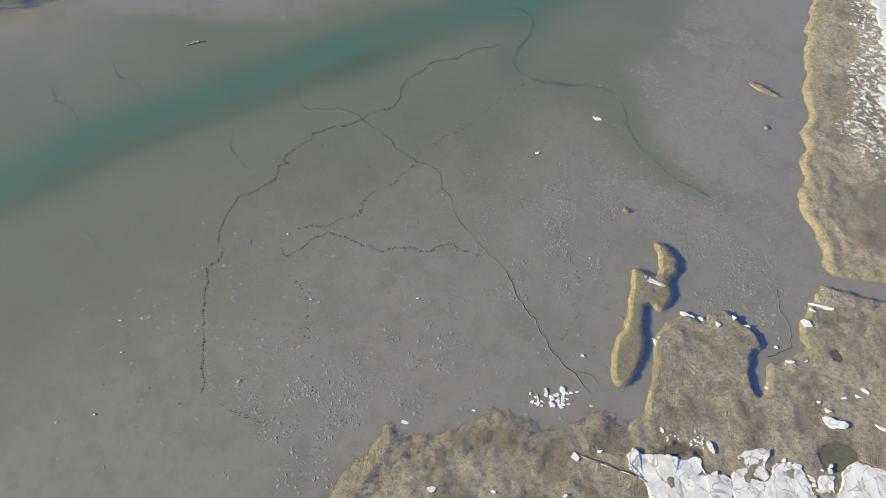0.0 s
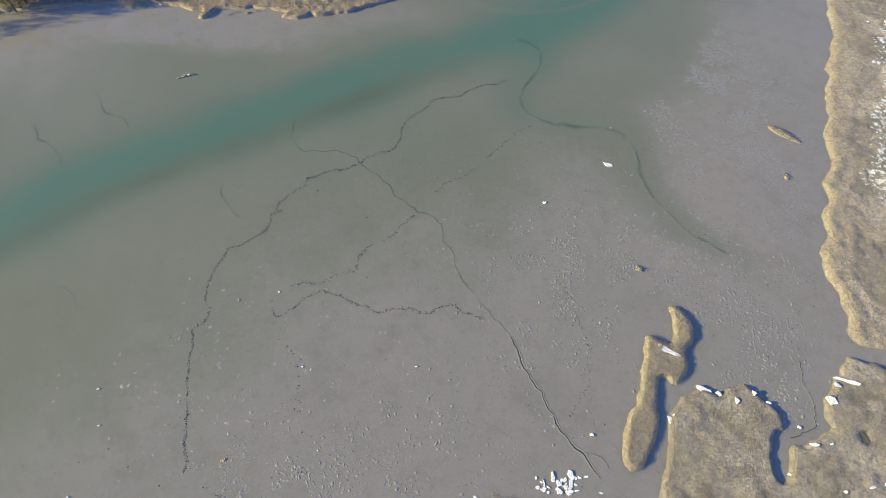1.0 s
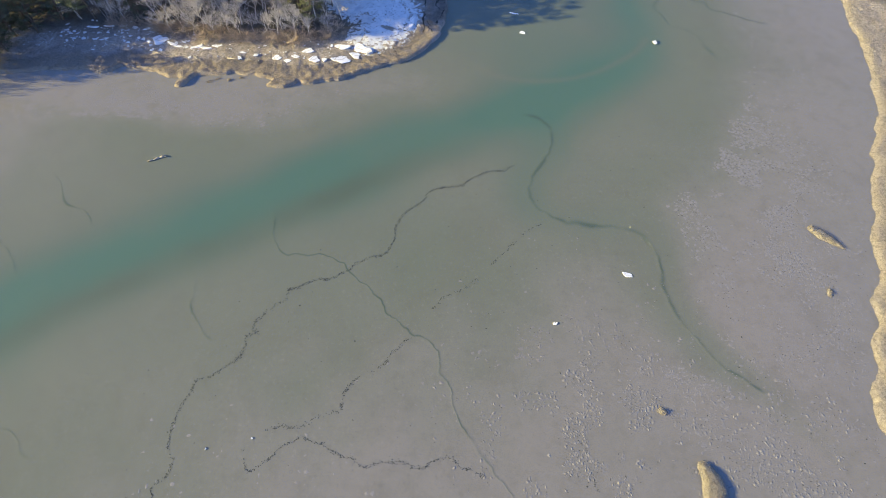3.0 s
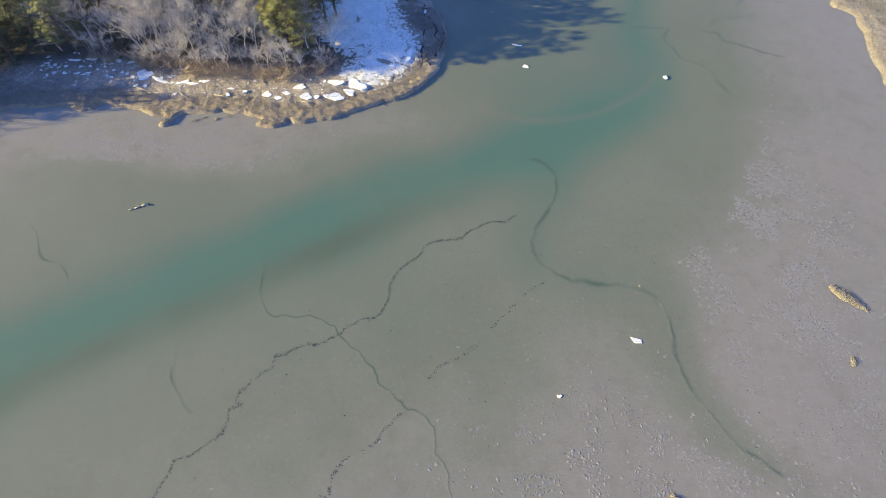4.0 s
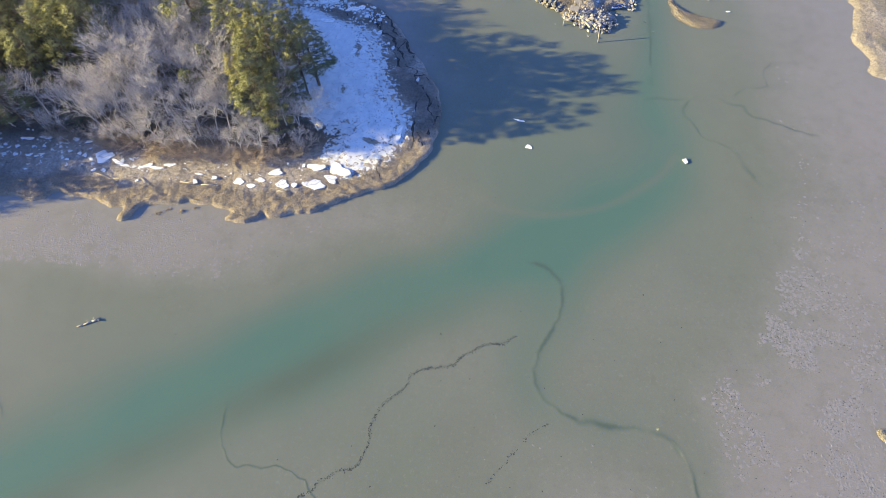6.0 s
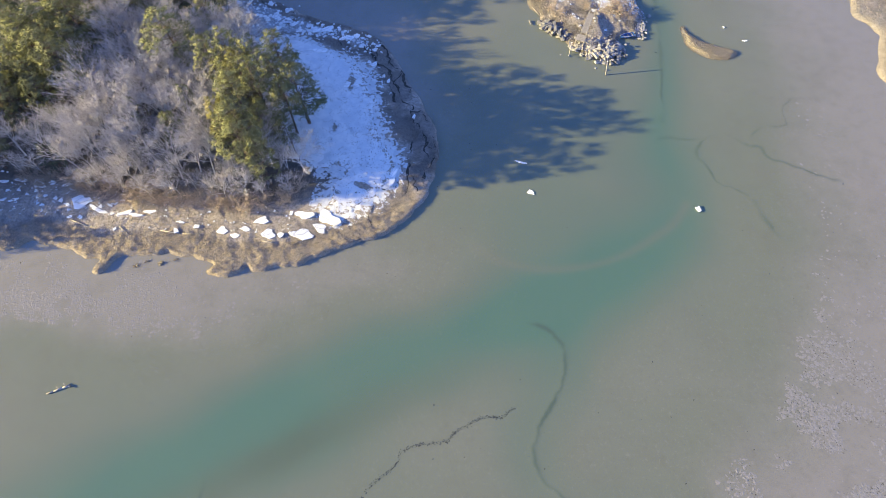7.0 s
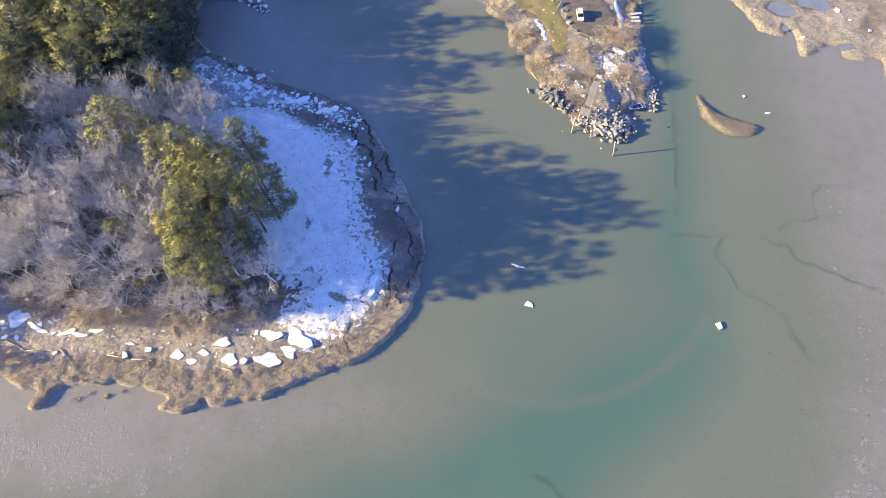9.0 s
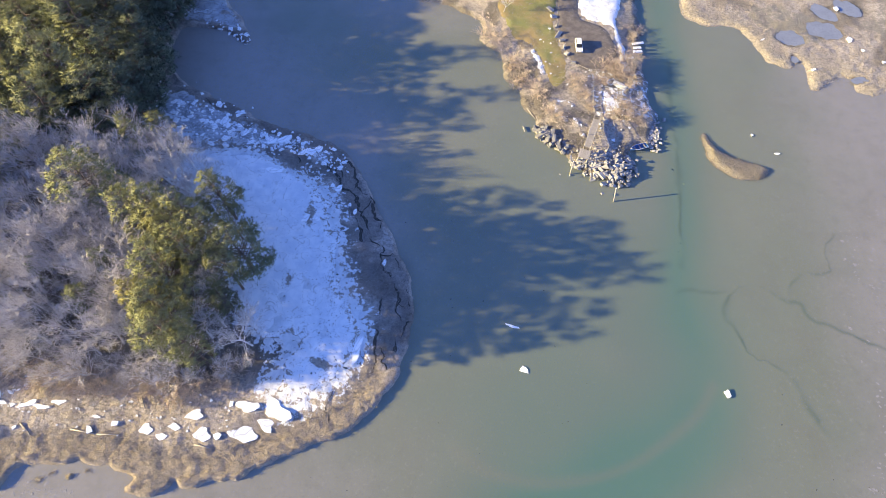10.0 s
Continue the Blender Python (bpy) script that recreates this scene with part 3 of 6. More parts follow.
EAST_SHORE_NORTH = [(107.3, 250.0), (104.1, 250.7), (101.6, 251.6), (102.0, 254.8), (100.2, 255.5), (99.0, 254.0), (96.4, 253.4), (92.9, 250.5), (90.2, 251.8), (90.9, 257.0), (91.4, 260.0), (89.5, 258.8), (85.9, 258.3),
                    (82.8, 260.1), (80.5, 263.1), (79.4, 268.2), (76.8, 273.5), (72.3, 273.8), (66.8, 275.3), (63.3, 278.3), (63.3, 284.3), (66, 310), (80, 360), (210, 360), (220, 200), (215, 70), (150, 52)]


def east_bank():
    ob, x, y, z, d = sheet("ground_marsh_east", EAST_SHORE + EAST_SHORE_NORTH, bank_height(0.50, 2.6, 0.30), TURF_FAR, 0.8, 3.5, 24, 0.6, 1.6, 5.0, 12)
    wet = smooth((fbm(x, y, 9, 3, 22) - 0.04) / 0.12) * 0.6 * smooth((d - 7) / 4)
    snow = 0.50 * smooth((d - 8 + 6 * fbm(x, y, 14, 2, 4)) / 5) * smooth((170 - y) / 20) * smooth((y - 70) / 20)
    dress(ob, x, y, d, 4.0, np.maximum(wet, pond_at(x, y, 1.1)), snow)
    give(ob.data, "silt", 0.55 * smooth((74 - y) / 10) * (1 - smooth((d - 0.5) / 4)) + 0.6 * smooth((fbm(x, y, 12, 3, 27) + 0.10) / 0.15) * smooth((d - 4) / 3))
    tagged(ob, "straw-coloured salt marsh bank with pools and snow", "marsh bank", kind="structure")
    grass(ob, *at_random(x, y, z, (d > 0.4) & (d < 9) & (y < 290) & (x < 130) & (pond_at(x, y, 1.2) < 0.1), 14000, 3), 0.22, BLADES, 3)


def islet(name, outline, label, top, lip, tall, count, seed, shake=0.5):
    ob, x, y, z, d = sheet(name, outline, bank_height(top * 0.72, lip * 2.0, 0.12), TURF, 0.35, 1.0, 9, 0.35, shake, 1.8, seed)
    dress(ob, x, y, d, 2.4)
    tagged(ob, label, "marsh islet", group="grassy marsh islets")
    grass(ob, *at_random(x, y, z, d > 0.2, int(count * 1.3), seed), tall * 0.45, BLADES, seed)


def ponds():
    for px, py, a, b, turn in PONDS:
        c, q = math.cos(turn), math.sin(turn)
        ring = [(px + 1.12 * (a * math.cos(w) * c - b * math.sin(w) * q), py + 1.12 * (a * math.cos(w) * q + b * math.sin(w) * c)) for w in np.arange(10) * 0.628]
        ob, *_ = sheet("water_pond", ring, lambda x, y, d: np.full(np.shape(x), 0.40 if py > 100 else 0.30), POND_SKY if py > 100 else POND, 0.5, 1.0, 3, 0.4, 1.3, 2.4, 8)
        tagged(ob, "pool in the marsh turf, coloured grey-blue like reflected sky" if py > 100 else "still dark olive pool in the marsh turf", "pool", kind="structure")


near_bank()
east_bank()
ponds()
islet("marsh_islet", [(45.3, 61.9), (47.0, 62.3), (49.0, 60.2), (49.9, 57.4), (49.2, 53.2), (47.4, 51.3), (47.4, 49.3), (46.4, 46.7), (44.8, 45.1), (42.5, 45.1), (41.3, 45.6), (40.5, 42.9), (40.1, 39.3),
                      (38.8, 34.6), (37.0, 31.8), (35.3, 29.9), (33.6, 29.0), (31.9, 29.4), (31.2, 31.6), (31.6, 35.6), (33.0, 39.1), (35.2, 42.2), (36.4, 46.5), (37.8, 49.7), (38.8, 54.4), (40.0, 55.7),
                      (42.0, 55.2), (43.8, 54.5), (45.0, 58.0)], "long golden grassy islet with an ice slab on it", 0.75, 0.8, 0.36, 7500, 41, 0.7)
islet("marsh_islet", [(61.8, 237), (63.1, 237.1), (64.5, 233.9), (66.7, 231.4), (69.6, 229.9), (73.9, 228.4), (76.1, 226.9), (74.9, 224.5), (72.1, 223.2),
                      (68.4, 223.4), (64.9, 225.1), (62.3, 228.6), (61.4, 232.7)], "crescent of yellow grass standing alone on the mud", 0.8, 1.1, 0.4, 5000, 42)
islet("marsh_islet", [(79.6, 113.2), (82.2, 114.2), (85.3, 112.1), (87.9, 108.4), (87.2, 106.4), (84.2, 107.7), (81.0, 109.9)], "narrow strip of dry yellow grass on mud", 0.45, 0.9, 0.35, 900, 43, 0.3)
islet("marsh_islet", [(79.0, 97.3), (80.6, 98.6), (82.0, 97.0), (81.0, 94.9), (79.0, 94.9)], "small round tuft of yellow grass on mud", 0.4, 0.8, 0.3, 250, 44, 0.2)
islet("marsh_islet", [(39, 70.6), (40.4, 71.9), (42.2, 70.9), (42.3, 69.4), (40.6, 68.9)], "small brown grass hummock among mud lumps", 0.7, 0.9, 0.3, 260, 45, 0.7)
islet("marsh_islet", [(42.5, 66.8), (43.3, 67.4), (44.2, 66.7), (43.5, 65.9)], "tiny grey-brown hummock on mud", 0.35, 0.6, 0.2, 60, 46, 0.3)
for tx, ty, a, b in ((-66.2, 153.6, 1.7, 1.0), (-64.0, 154.7, 1.2, 0.9), (-60.9, 154.3, 1.3, 1.1), (-58.3, 155.4, 1.5, 0.8)):
    islet("turf_lump", [(tx + a * math.cos(w), ty + b * math.sin(w)) for w in np.arange(7) * 0.8976], "brown turf lump slumped onto the mud", 0.55, 0.7, 0.3, 260, 140 + int(a * 10), 0.5)
islet("marsh_islet", [(-39.4, 29.2), (-38.4, 30.3), (-37, 30.5), (-37, 29.2), (-38.2, 28.4)], "dark muddy hummock alone on the flat", 0.45, 0.6, 0.15, 40, 47, 0.5)


# ---- the wooded peninsula ----
PENINSULA = [(-175, 134), (-150, 136), (-141, 146), (-135, 151), (-125.7, 153.5), (-115.7, 155.0), (-106.2, 156.2), (-99.3, 156.0), (-96.5, 155.2), (-94.0, 155.8), (-91.6, 157.6), (-86.5, 157.0), (-83.5, 156.6), (-80.6, 155.3),
             (-77.3, 154.3), (-74.8, 154.4), (-75.6, 152.0), (-74.6, 150.8), (-73.0, 151.0), (-71.4, 152.4), (-70.6, 154.6), (-68.4, 155.6), (-62.8, 155.8), (-58.0, 156.2), (-54.6, 155.9), (-51.7, 155.3),
             (-49.6, 154.4), (-50.8, 152.8), (-49.5, 151.8), (-46.1, 151.6), (-43.6, 152.6), (-42.4, 154.2), (-41.2, 153.3), (-38.8, 153.2), (-35.7, 154.2), (-32.6, 154.9), (-30.0, 155.6), (-27.6, 157.5), (-23.4, 159.4), (-19.2, 161.1)]
PENINSULA_EAST = [(-15.0, 163.2), (-11.8, 165.4), (-8.7, 168.7), (-6.7, 171.9), (-5.2, 174.6), (-4.4, 177.6), (-3.5, 181), (-3.1, 185), (-3.2, 189.3), (-4.2, 193.7), (-5.9, 198.3), (-7.5, 202.2), (-10.0, 207.1),
                  (-12.4, 211.2), (-14.9, 215.5), (-16.8, 220.0), (-19.4, 223.7), (-22.0, 227.0), (-25.2, 229.3), (-29.9, 231.0), (-34.7, 232.8), (-39.4, 234.2), (-44.3, 236.1), (-49.5, 238.8), (-54.7, 241.3), (-60.0, 244.0), (-64.5, 246.0)]
PENINSULA_NORTH = [(-70, 251), (-73, 258), (-72.5, 266), (-67.6, 267.0), (-62.8, 266.5), (-58.4, 264.5), (-54.6, 261.2), (-52.6, 263.0), (-55.3, 268.4), (-59.1, 273.9), (-62.6, 278.4), (-66, 300), (-80, 340), (-260, 340), (-260, 134)]
PENINSULA = PENINSULA + PENINSULA_EAST + PENINSULA_NORTH
CRACKS = [[(-28.3, 226.1), (-26.2, 224.2), (-24.7, 220.9), (-20.7, 217.4), (-18.7, 215.3), (-17.5, 212.2), (-15.5, 209.1), (-14.0, 204.7), (-12.0, 201.5), (-10.2, 198.4), (-8.5, 194.6), (-6.6, 191.3), (-6.2, 187.2), (-6.0, 183.0), (-6.2, 179.5)],
          [(-21.9, 226.8), (-20.7, 223.0), (-18.9, 220.2), (-17.1, 216.7), (-14.9, 213.2), (-13.7, 210.6), (-12.2, 206)], [(-6.9, 199.3), (-5.0, 195.5), (-5.0, 191.7), (-3.9, 188.1), (-4.5, 185.2), (-4.9, 181.7)],
          [(-10.1, 190.5), (-10.0, 184.2), (-9.1, 180.1), (-9.4, 176.0)], [(-23.5, 221), (-20, 214.6), (-17.2, 207.5), (-14.8, 203)]]
SNOW_FIELD = [(-64, 222), (-56.9, 223.8), (-53.9, 224.8), (-48.7, 225.3), (-43.3, 224.8), (-38.8, 222.7), (-35.8, 220.5), (-31.5, 218.4), (-27.9, 216.2), (-24.9, 213.3), (-23.1, 209.8), (-21.9, 206.2), (-20.5, 202.8),
              (-20.6, 200.1), (-19.6, 196.8), (-18.0, 193.1), (-16.9, 189.4), (-14.6, 187.1), (-13.2, 183.7), (-13.6, 181.3), (-14.0, 178.5), (-15.0, 175.8), (-17.0, 173.3), (-19.8, 171.3), (-21.6, 169.3), (-23.9, 167.8),
              (-25.2, 169.1), (-27.1, 170.9), (-29.2, 171.8), (-26.7, 172.8), (-27.3, 174.6), (-26.0, 176.3), (-25.4, 178.5), (-26.2, 180.4), (-31.3, 180.7), (-36, 183), (-40, 190), (-45, 198), (-50, 206), (-58, 215)]
snow_edge = curve_through(SNOW_FIELD, 1.0, True)


def peninsula_height(x, y, d):
    z = (-0.30 + 1.05 * smooth(d / 0.8) + 0.35 * smooth((d - 4) / 10) + 1.3 * smooth((d - 16) / 26)
         + 0.27 * fbm(x, y, 1.4, 3, 3) * smooth(d / 1.2) * (1 - 0.5 * smooth((d - 6) / 5)) + 0.25 * fbm(x, y, 9, 3, 6) * smooth(d / 5))
    return z


def peninsula():
    ob, x, y, z, d = sheet("ground_peninsula", PENINSULA, peninsula_height, TURF_RIM, 0.42, 3.0, 15, 0.5, 0.9, 2.4, 13)
    near_snow = away(x, y, snow_edge, True)
    in_snow = inside(x, y, snow_edge)
    snow = np.where(in_snow, 0.75, 0.72 - near_snow / np.where(x > -32, 13.0, 6.0))
    west = smooth((-60 - x) / 10) * smooth((y - 163) / 2) * smooth((176 - y) / 3) * 0.40
    south = smooth((y - 161) / 2) * smooth((171 - y) / 3) * smooth((x + 80) / 10) * smooth((-25 - x) / 6) * 0.33
    north = smooth((y - 222) / 8) * smooth((d - 1) / 2) * 0.62
    snow = np.clip(np.maximum.reduce([snow, west, south, north]), 0, 1)
    snow *= smooth((d - 3.2) / 1.5)
    # less gold on the east and north rim: its shadow is put into the colour
    gold = (1 - smooth((d - 4.0) / 3.0)) * (1 - 0.75 * smooth((x + 12) / 6)) * (1 - 0.8 * smooth((y - 182) / 8))
    give(ob.data, "rim", gold)
    # shade of the north and east turf, painted as dark patches through the bare attribute
    painted_shade = 0.55 * smooth((y - 172) / 8) * (1 - smooth((d - 9) / 4)) * smooth((fbm(x, y, 4, 3, 30) + 0.2) / 0.3)
    # leaf litter under the wood, darkened further to paint in the trees' deep shade
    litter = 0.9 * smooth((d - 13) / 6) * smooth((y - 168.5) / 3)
    give(ob.data, "bare", np.clip(np.maximum(painted_shade, litter), 0, 1))
    give(ob.data, "snow", snow)
    tagged(ob, "wooded peninsula with a golden grass rim and snow", "peninsula", kind="structure")
    shore = (d > 0.4) & (y < 250) & (x > -130)
    grass(ob, *at_random(x, y, z, shore & (d < 6) & (y < 200), 13000, 5), 0.22, BLADES, 5)
    grass(ob, *at_random(x, y, z, shore & (d > 4) & (d < 14) & (snow < 0.4), 10000, 6), 0.2, BLADES_GREY, 6)
    return ob


def on_peninsula(x, y):
    """Height of the peninsula's ground at one place."""
    d = away(np.array([x]), np.array([y]), pen_edge, True)
    return float(peninsula_height(np.array([x]), np.array([y]), d)[0])


pen_edge = curve_through(PENINSULA, 1.0, True)
land = peninsula()


def turf_crack(points, seed, wide=0.2):
    """A jagged gap in the turf with a dark wet floor, broken here and there."""
    line = wobble(wobble(curve_through(points, 0.35), 1.6, 3.0, seed), 0.5, 0.9, seed + 1)
    way = np.gradient(line, axis=0)
    way /= np.linalg.norm(way, axis=1)[:, None] + 1e-9
    side = np.column_stack([-way[:, 1], way[:, 0]])
    w = wide * np.clip(0.75 + 2.6 * fbm(line[:, 0], line[:, 1], 2.6, 3, seed + 2), 0.02, 2.4)
    rows = np.stack([np.column_stack([line + side * (w * u)[:, None], pen_z(line[:, 0], line[:, 1]) + lift]) for u, lift in ((-1.0, 0.05), (0.1, 0.01), (1.0, 0.05))], 1)
    i = (np.arange(len(line) - 1)[:, None] * 3 + np.arange(2)[None]).ravel()
    ob = new("crack", mesh_from("crack", rows.reshape(-1, 3), np.stack([i, i + 3, i + 4, i + 1], 1), DARK_PEAT))
    ob.parent = land


def snow_sheet(name, outline, zfun, thick, label, seed, shake=1.6, size=3.0, material=SNOW, fine=0.6, edge=0.5, rough=0.10, hard=False, melt=None):
    def height(x, y, d):
        return zfun(x, y) + thick * smooth(d / edge) - 0.06 + rough * fbm(x, y, 2.5, 3, seed)
    ob, x, y, z, d = sheet(name, outline, height, material, fine, 1.6, 8, 0.35, shake, size, seed, hard)
    give(ob.data, "melt", melt(x, y, d) if melt else 0.55 * (1 - smooth(d / 1.0)))
    return tagged(ob, label, "snow")


def pen_z(x, y):
    return peninsula_height(x, y, away(x, y, pen_edge, True))


def field_melt(x, y, d):
    """Thin ragged snow along the seaward edge, and two bare patches at the south tip."""
    bare = np.maximum.reduce([np.exp(-(((x + 19.8) / 3.0) ** 2 + ((y - 176.2 + 0.25 * (x + 19.8)) / 1.2) ** 2)), 0.8 * np.exp(-(((x + 29.5) / 1.6) ** 2 + ((y - 193) / 2.4) ** 2)),
                              0.75 * np.exp(-(((x + 27.5) / 2.0) ** 2 + ((y - 209) / 5.0) ** 2))])
    sea = smooth((x + 36) / 8) * (1 - smooth((d - 0.3) / 4.5)) * 0.5
    return np.maximum(np.maximum(0.62 * (1 - smooth(d / 1.2)), sea), 0.95 * bare)


for k, line in enumerate(CRACKS):
    turf_crack(line, 300 + 7 * k, 0.24 if k < 2 else 0.17)
for k in range(9):      # finer ones across the trodden edge
    at = 42 + 13 * k
    turf_crack([tuple(pen_edge[at + 118] * u + np.array([-22.0, 196.0]) * (1 - u)) for u in (0.93, 0.84, 0.74)], 380 + k, 0.1)
snow_sheet("snow_field", SNOW_FIELD, pen_z, 0.13, "broad sheet of old snow between the trees and the shore", 51, 2.4, 1.5, melt=field_melt)


snow_sheet("ice_jumble_bed", [(-69.8, 241.0), (-64.8, 243.2), (-58.1, 239.8), (-51.7, 236.5), (-44.8, 233.8), (-38.1, 231.0), (-31.5, 228.6), (-26.2, 225.6), (-25.0, 223.3), (-28.4, 223.2), (-34.0, 225.2), (-38.2, 226.2),
                              (-45.0, 226.8), (-53.0, 226.4), (-59.2, 224.9), (-64.2, 228.0)], pen_z, 0.12, "grey-blue crust of broken ice along the north shore", 52, 1.2, 1.6, DIRTY_ICE, rough=0.3, melt=lambda x, y, d: 0.40 + 0.3 * (1 - smooth(d / 1.2)) - 0.25 * smooth((-48 - x) / 12))
snow_sheet("ice_jumble_bed", [(-79, 275), (-74.6, 269.6), (-70, 268.4), (-62.8, 267.6), (-58.8, 266.0), (-56.5, 265.4), (-57, 269.4), (-61, 274.5), (-66, 282), (-76, 284)], pen_z, 0.12, "grey-blue crust of broken ice on the far point", 53, 1.4, 1.6, DIRTY_ICE, rough=0.3,
           melt=lambda x, y, d: 0.36 + 0.3 * (1 - smooth(d / 1.5)))


# ---- ice and snow lying about ----
def floe_mesh(seed, sides=11):
    """An irregular slab of ice about 1 m across and 1 unit thick, with a bevelled, uneven top."""
    r = np.random.default_rng(seed)
    ang = (np.arange(sides) + r.uniform(-0.38, 0.38, sides)) * 2 * math.pi / sides
    jag = 0.11 if sides < 13 else 0.035
    rad = 0.43 + 0.10 * np.sin(2 * ang + r.uniform(0, 6)) + 0.08 * np.sin(3 * ang + r.uniform(0, 6)) + r.uniform(-jag, jag, sides)
    bm = bmesh.new()
    rings = []
    for k, (s, z) in enumerate(((0.98, -0.3), (1.0, 0.8), (0.975, 1.0))):
        rings.append([bm.verts.new((math.cos(a) * q * s, math.sin(a) * q * s, z + (r.uniform(-0.06, 0.06) if k else 0))) for a, q in zip(ang, rad)])
    top = bm.verts.new((0, 0, 1.03))
    for lower, upper in zip(rings, rings[1:]):
        for i in range(sides):
            bm.faces.new((lower[i], lower[(i + 1) % sides], upper[(i + 1) % sides], upper[i]))
    for i in range(sides):
        bm.faces.new((rings[2][i], rings[2][(i + 1) % sides], top))
    bm.faces.new(rings[0][::-1])
    me = bpy.data.meshes.new("ice_floe")
    bm.normal_update()
    bm.to_mesh(me)
    bm.free()
    me.materials.append(ICE)
    return me


FLOES = [floe_mesh(200 + k, (5, 6, 7, 6, 8, 9, 7, 10, 8, 12)[k]) for k in range(10)]
RAGGED = [floe_mesh(230 + k, 14 + 2 * k) for k in range(5)]
luck = random.Random(5)


def floe(x, y, z, a, b, turn=0.0, thick=0.22, label="white slab of stranded ice", group="stranded ice slabs", name="ice_floe"):
    ob = new(name, luck.choice(RAGGED if max(a, b) > 2.8 else FLOES))
    ob.matrix_world = pose(x, y, z, luck.uniform(-3, 3), luck.uniform(-3, 3), turn) @ Matrix.Diagonal((a, b, thick, 1))
    return tagged(ob, label, "ice", group)


def scraps(name, places, label):
    """Many small bits of snow or ice, too small to pick apart: one mesh. places: x, y, z, a, b, turn, thick."""
    verts, faces, base = [], [], 0
    for x, y, z, a, b, turn, thick in places:
        me = luck.choice(FLOES[:4])
        c, s = math.cos(radians(turn)), math.sin(radians(turn))
        for v in me.vertices:
            u, w = v.co.x * a, v.co.y * b
            verts.append((x + u * c - w * s, y + u * s + w * c, z + v.co.z * thick))
        faces += [[base + i for i in p.vertices] for p in me.polygons]
        base += len(me.vertices)
    me = bpy.data.meshes.new(name)
    me.from_pydata(verts, [], faces)
    me.materials.append(SNOW)
    return tagged(new(name, me), label, "snow", kind="stuff")


# on the near bank and its islet
NEAR_ICE = [(43.2, 51.9, 4.2, 1.5, -28), (42, 41.7, 2.0, 3.2, 12), (41.3, 38.6, 1.3, 1.7, 20), (42, 39.5, 0.5, 0.5, 0), (48.7, 44.3, 2.9, 1.5, -12), (51.3, 43.6, 1.9, 1.0, -35), (54.2, 42.4, 1.1, 1.1, 0), (57.8, 43.9, 1.0, 0.9, 0), (60, 42.3, 1.1, 0.5, -25), (71.9, 42.9, 2.4, 2.6, 35), (76.4, 46.7, 4.6, 1.0, -18), (73.9, 45.9, 1.8, 0.7, -30), (70.2, 23.5, 4.0, 2.6, -8), (69.8, 25.7, 1.6, 0.7, -10), (78.1, 29.6, 2.0, 0.7, -45), (76.3, 28.5, 1.2, 0.5, -20), (66, 34.9, 2.0, 0.6, -5), (64.6, 38, 1.0, 0.7, 0)]
NEAR_ICE_INLAND = [(65.4, 36.9, 0.9, 0.7, 30), (69.1, 35.1, 0.9, 0.4, 30), (60.1, 29.9, 0.8, 0.6, 0), (39.2, 21.8, 0.8, 1.3, 10), (-6.7, 22.6, 1.9, 0.7, -15), (-1.6, 11.5, 1.7, 1.0, 0), (5.7, 24.9, 0.8, 0.5, 0), (26.7, 35.7, 0.9, 0.5, 0), (23.2, 17.1, 1.5, 1.8, 0), (27.6, 18.1, 0.9, 0.7, 0), (73.5, 28.1, 1.3, 0.5, 0), (61.3, 16.2, 2.0, 1.2, -40), (78.3, 22.7, 2.1, 1.0, -40), (68.7, 27.3, 0.8, 0.5, 0), (47.1, 19.1, 0.8, 2.8, 20), (59.2, 17.1, 1.2, 0.8, 0), (60, 16.6, 0.9, 0.6, 30), (8.8, 11.3, 0.9, 0.7, 0), (20.8, 10.9, 0.8, 0.6, 0)]
for x, y, a, b, turn in NEAR_ICE + NEAR_ICE_INLAND:
    floe(x, y, 0.50 if (x, y) == (43.2, 51.9) else near_z(x, y) + 0.02, a, b, turn, 0.13)
for k in range(46):      # the broken heap by the drain
    x, y = luck.gauss(20.3, 3.2), luck.gauss(26.6, 1.0)
    floe(x, y, near_z(x, y) - 0.02, luck.uniform(0.3, 1.3), luck.uniform(0.3, 1.0), luck.uniform(0, 180), 0.10, label="chunk of broken ice in a heap", group="broken ice heap")
for x, y, a, b in ((19.2, 28.6, 0.8, 1.6), (20.0, 27.4, 1.0, 1.3), (22.3, 28.8, 1.1, 1.8), (20.2, 26.0, 1.5, 1.0), (22.0, 26.2, 1.0, 0.9)):
    floe(x, y, near_z(x, y), a, b, 20, 0.14, "chunk of broken ice in a heap", "broken ice heap")
scraps("ice_crumbs", [(luck.uniform(39.5, 47.5), luck.gauss(20.2, 0.5), 0.36, luck.uniform(0.25, 0.7), luck.uniform(0.25, 0.6), luck.uniform(0, 180), 0.15) for k in range(26)]
       + [(luck.uniform(61, 68), luck.uniform(11.5, 16.5), 0.38, luck.uniform(0.4, 1.3), luck.uniform(0.4, 1.0), luck.uniform(0, 180), 0.2) for k in range(22)], "small crumbs of ice round the marsh pools")
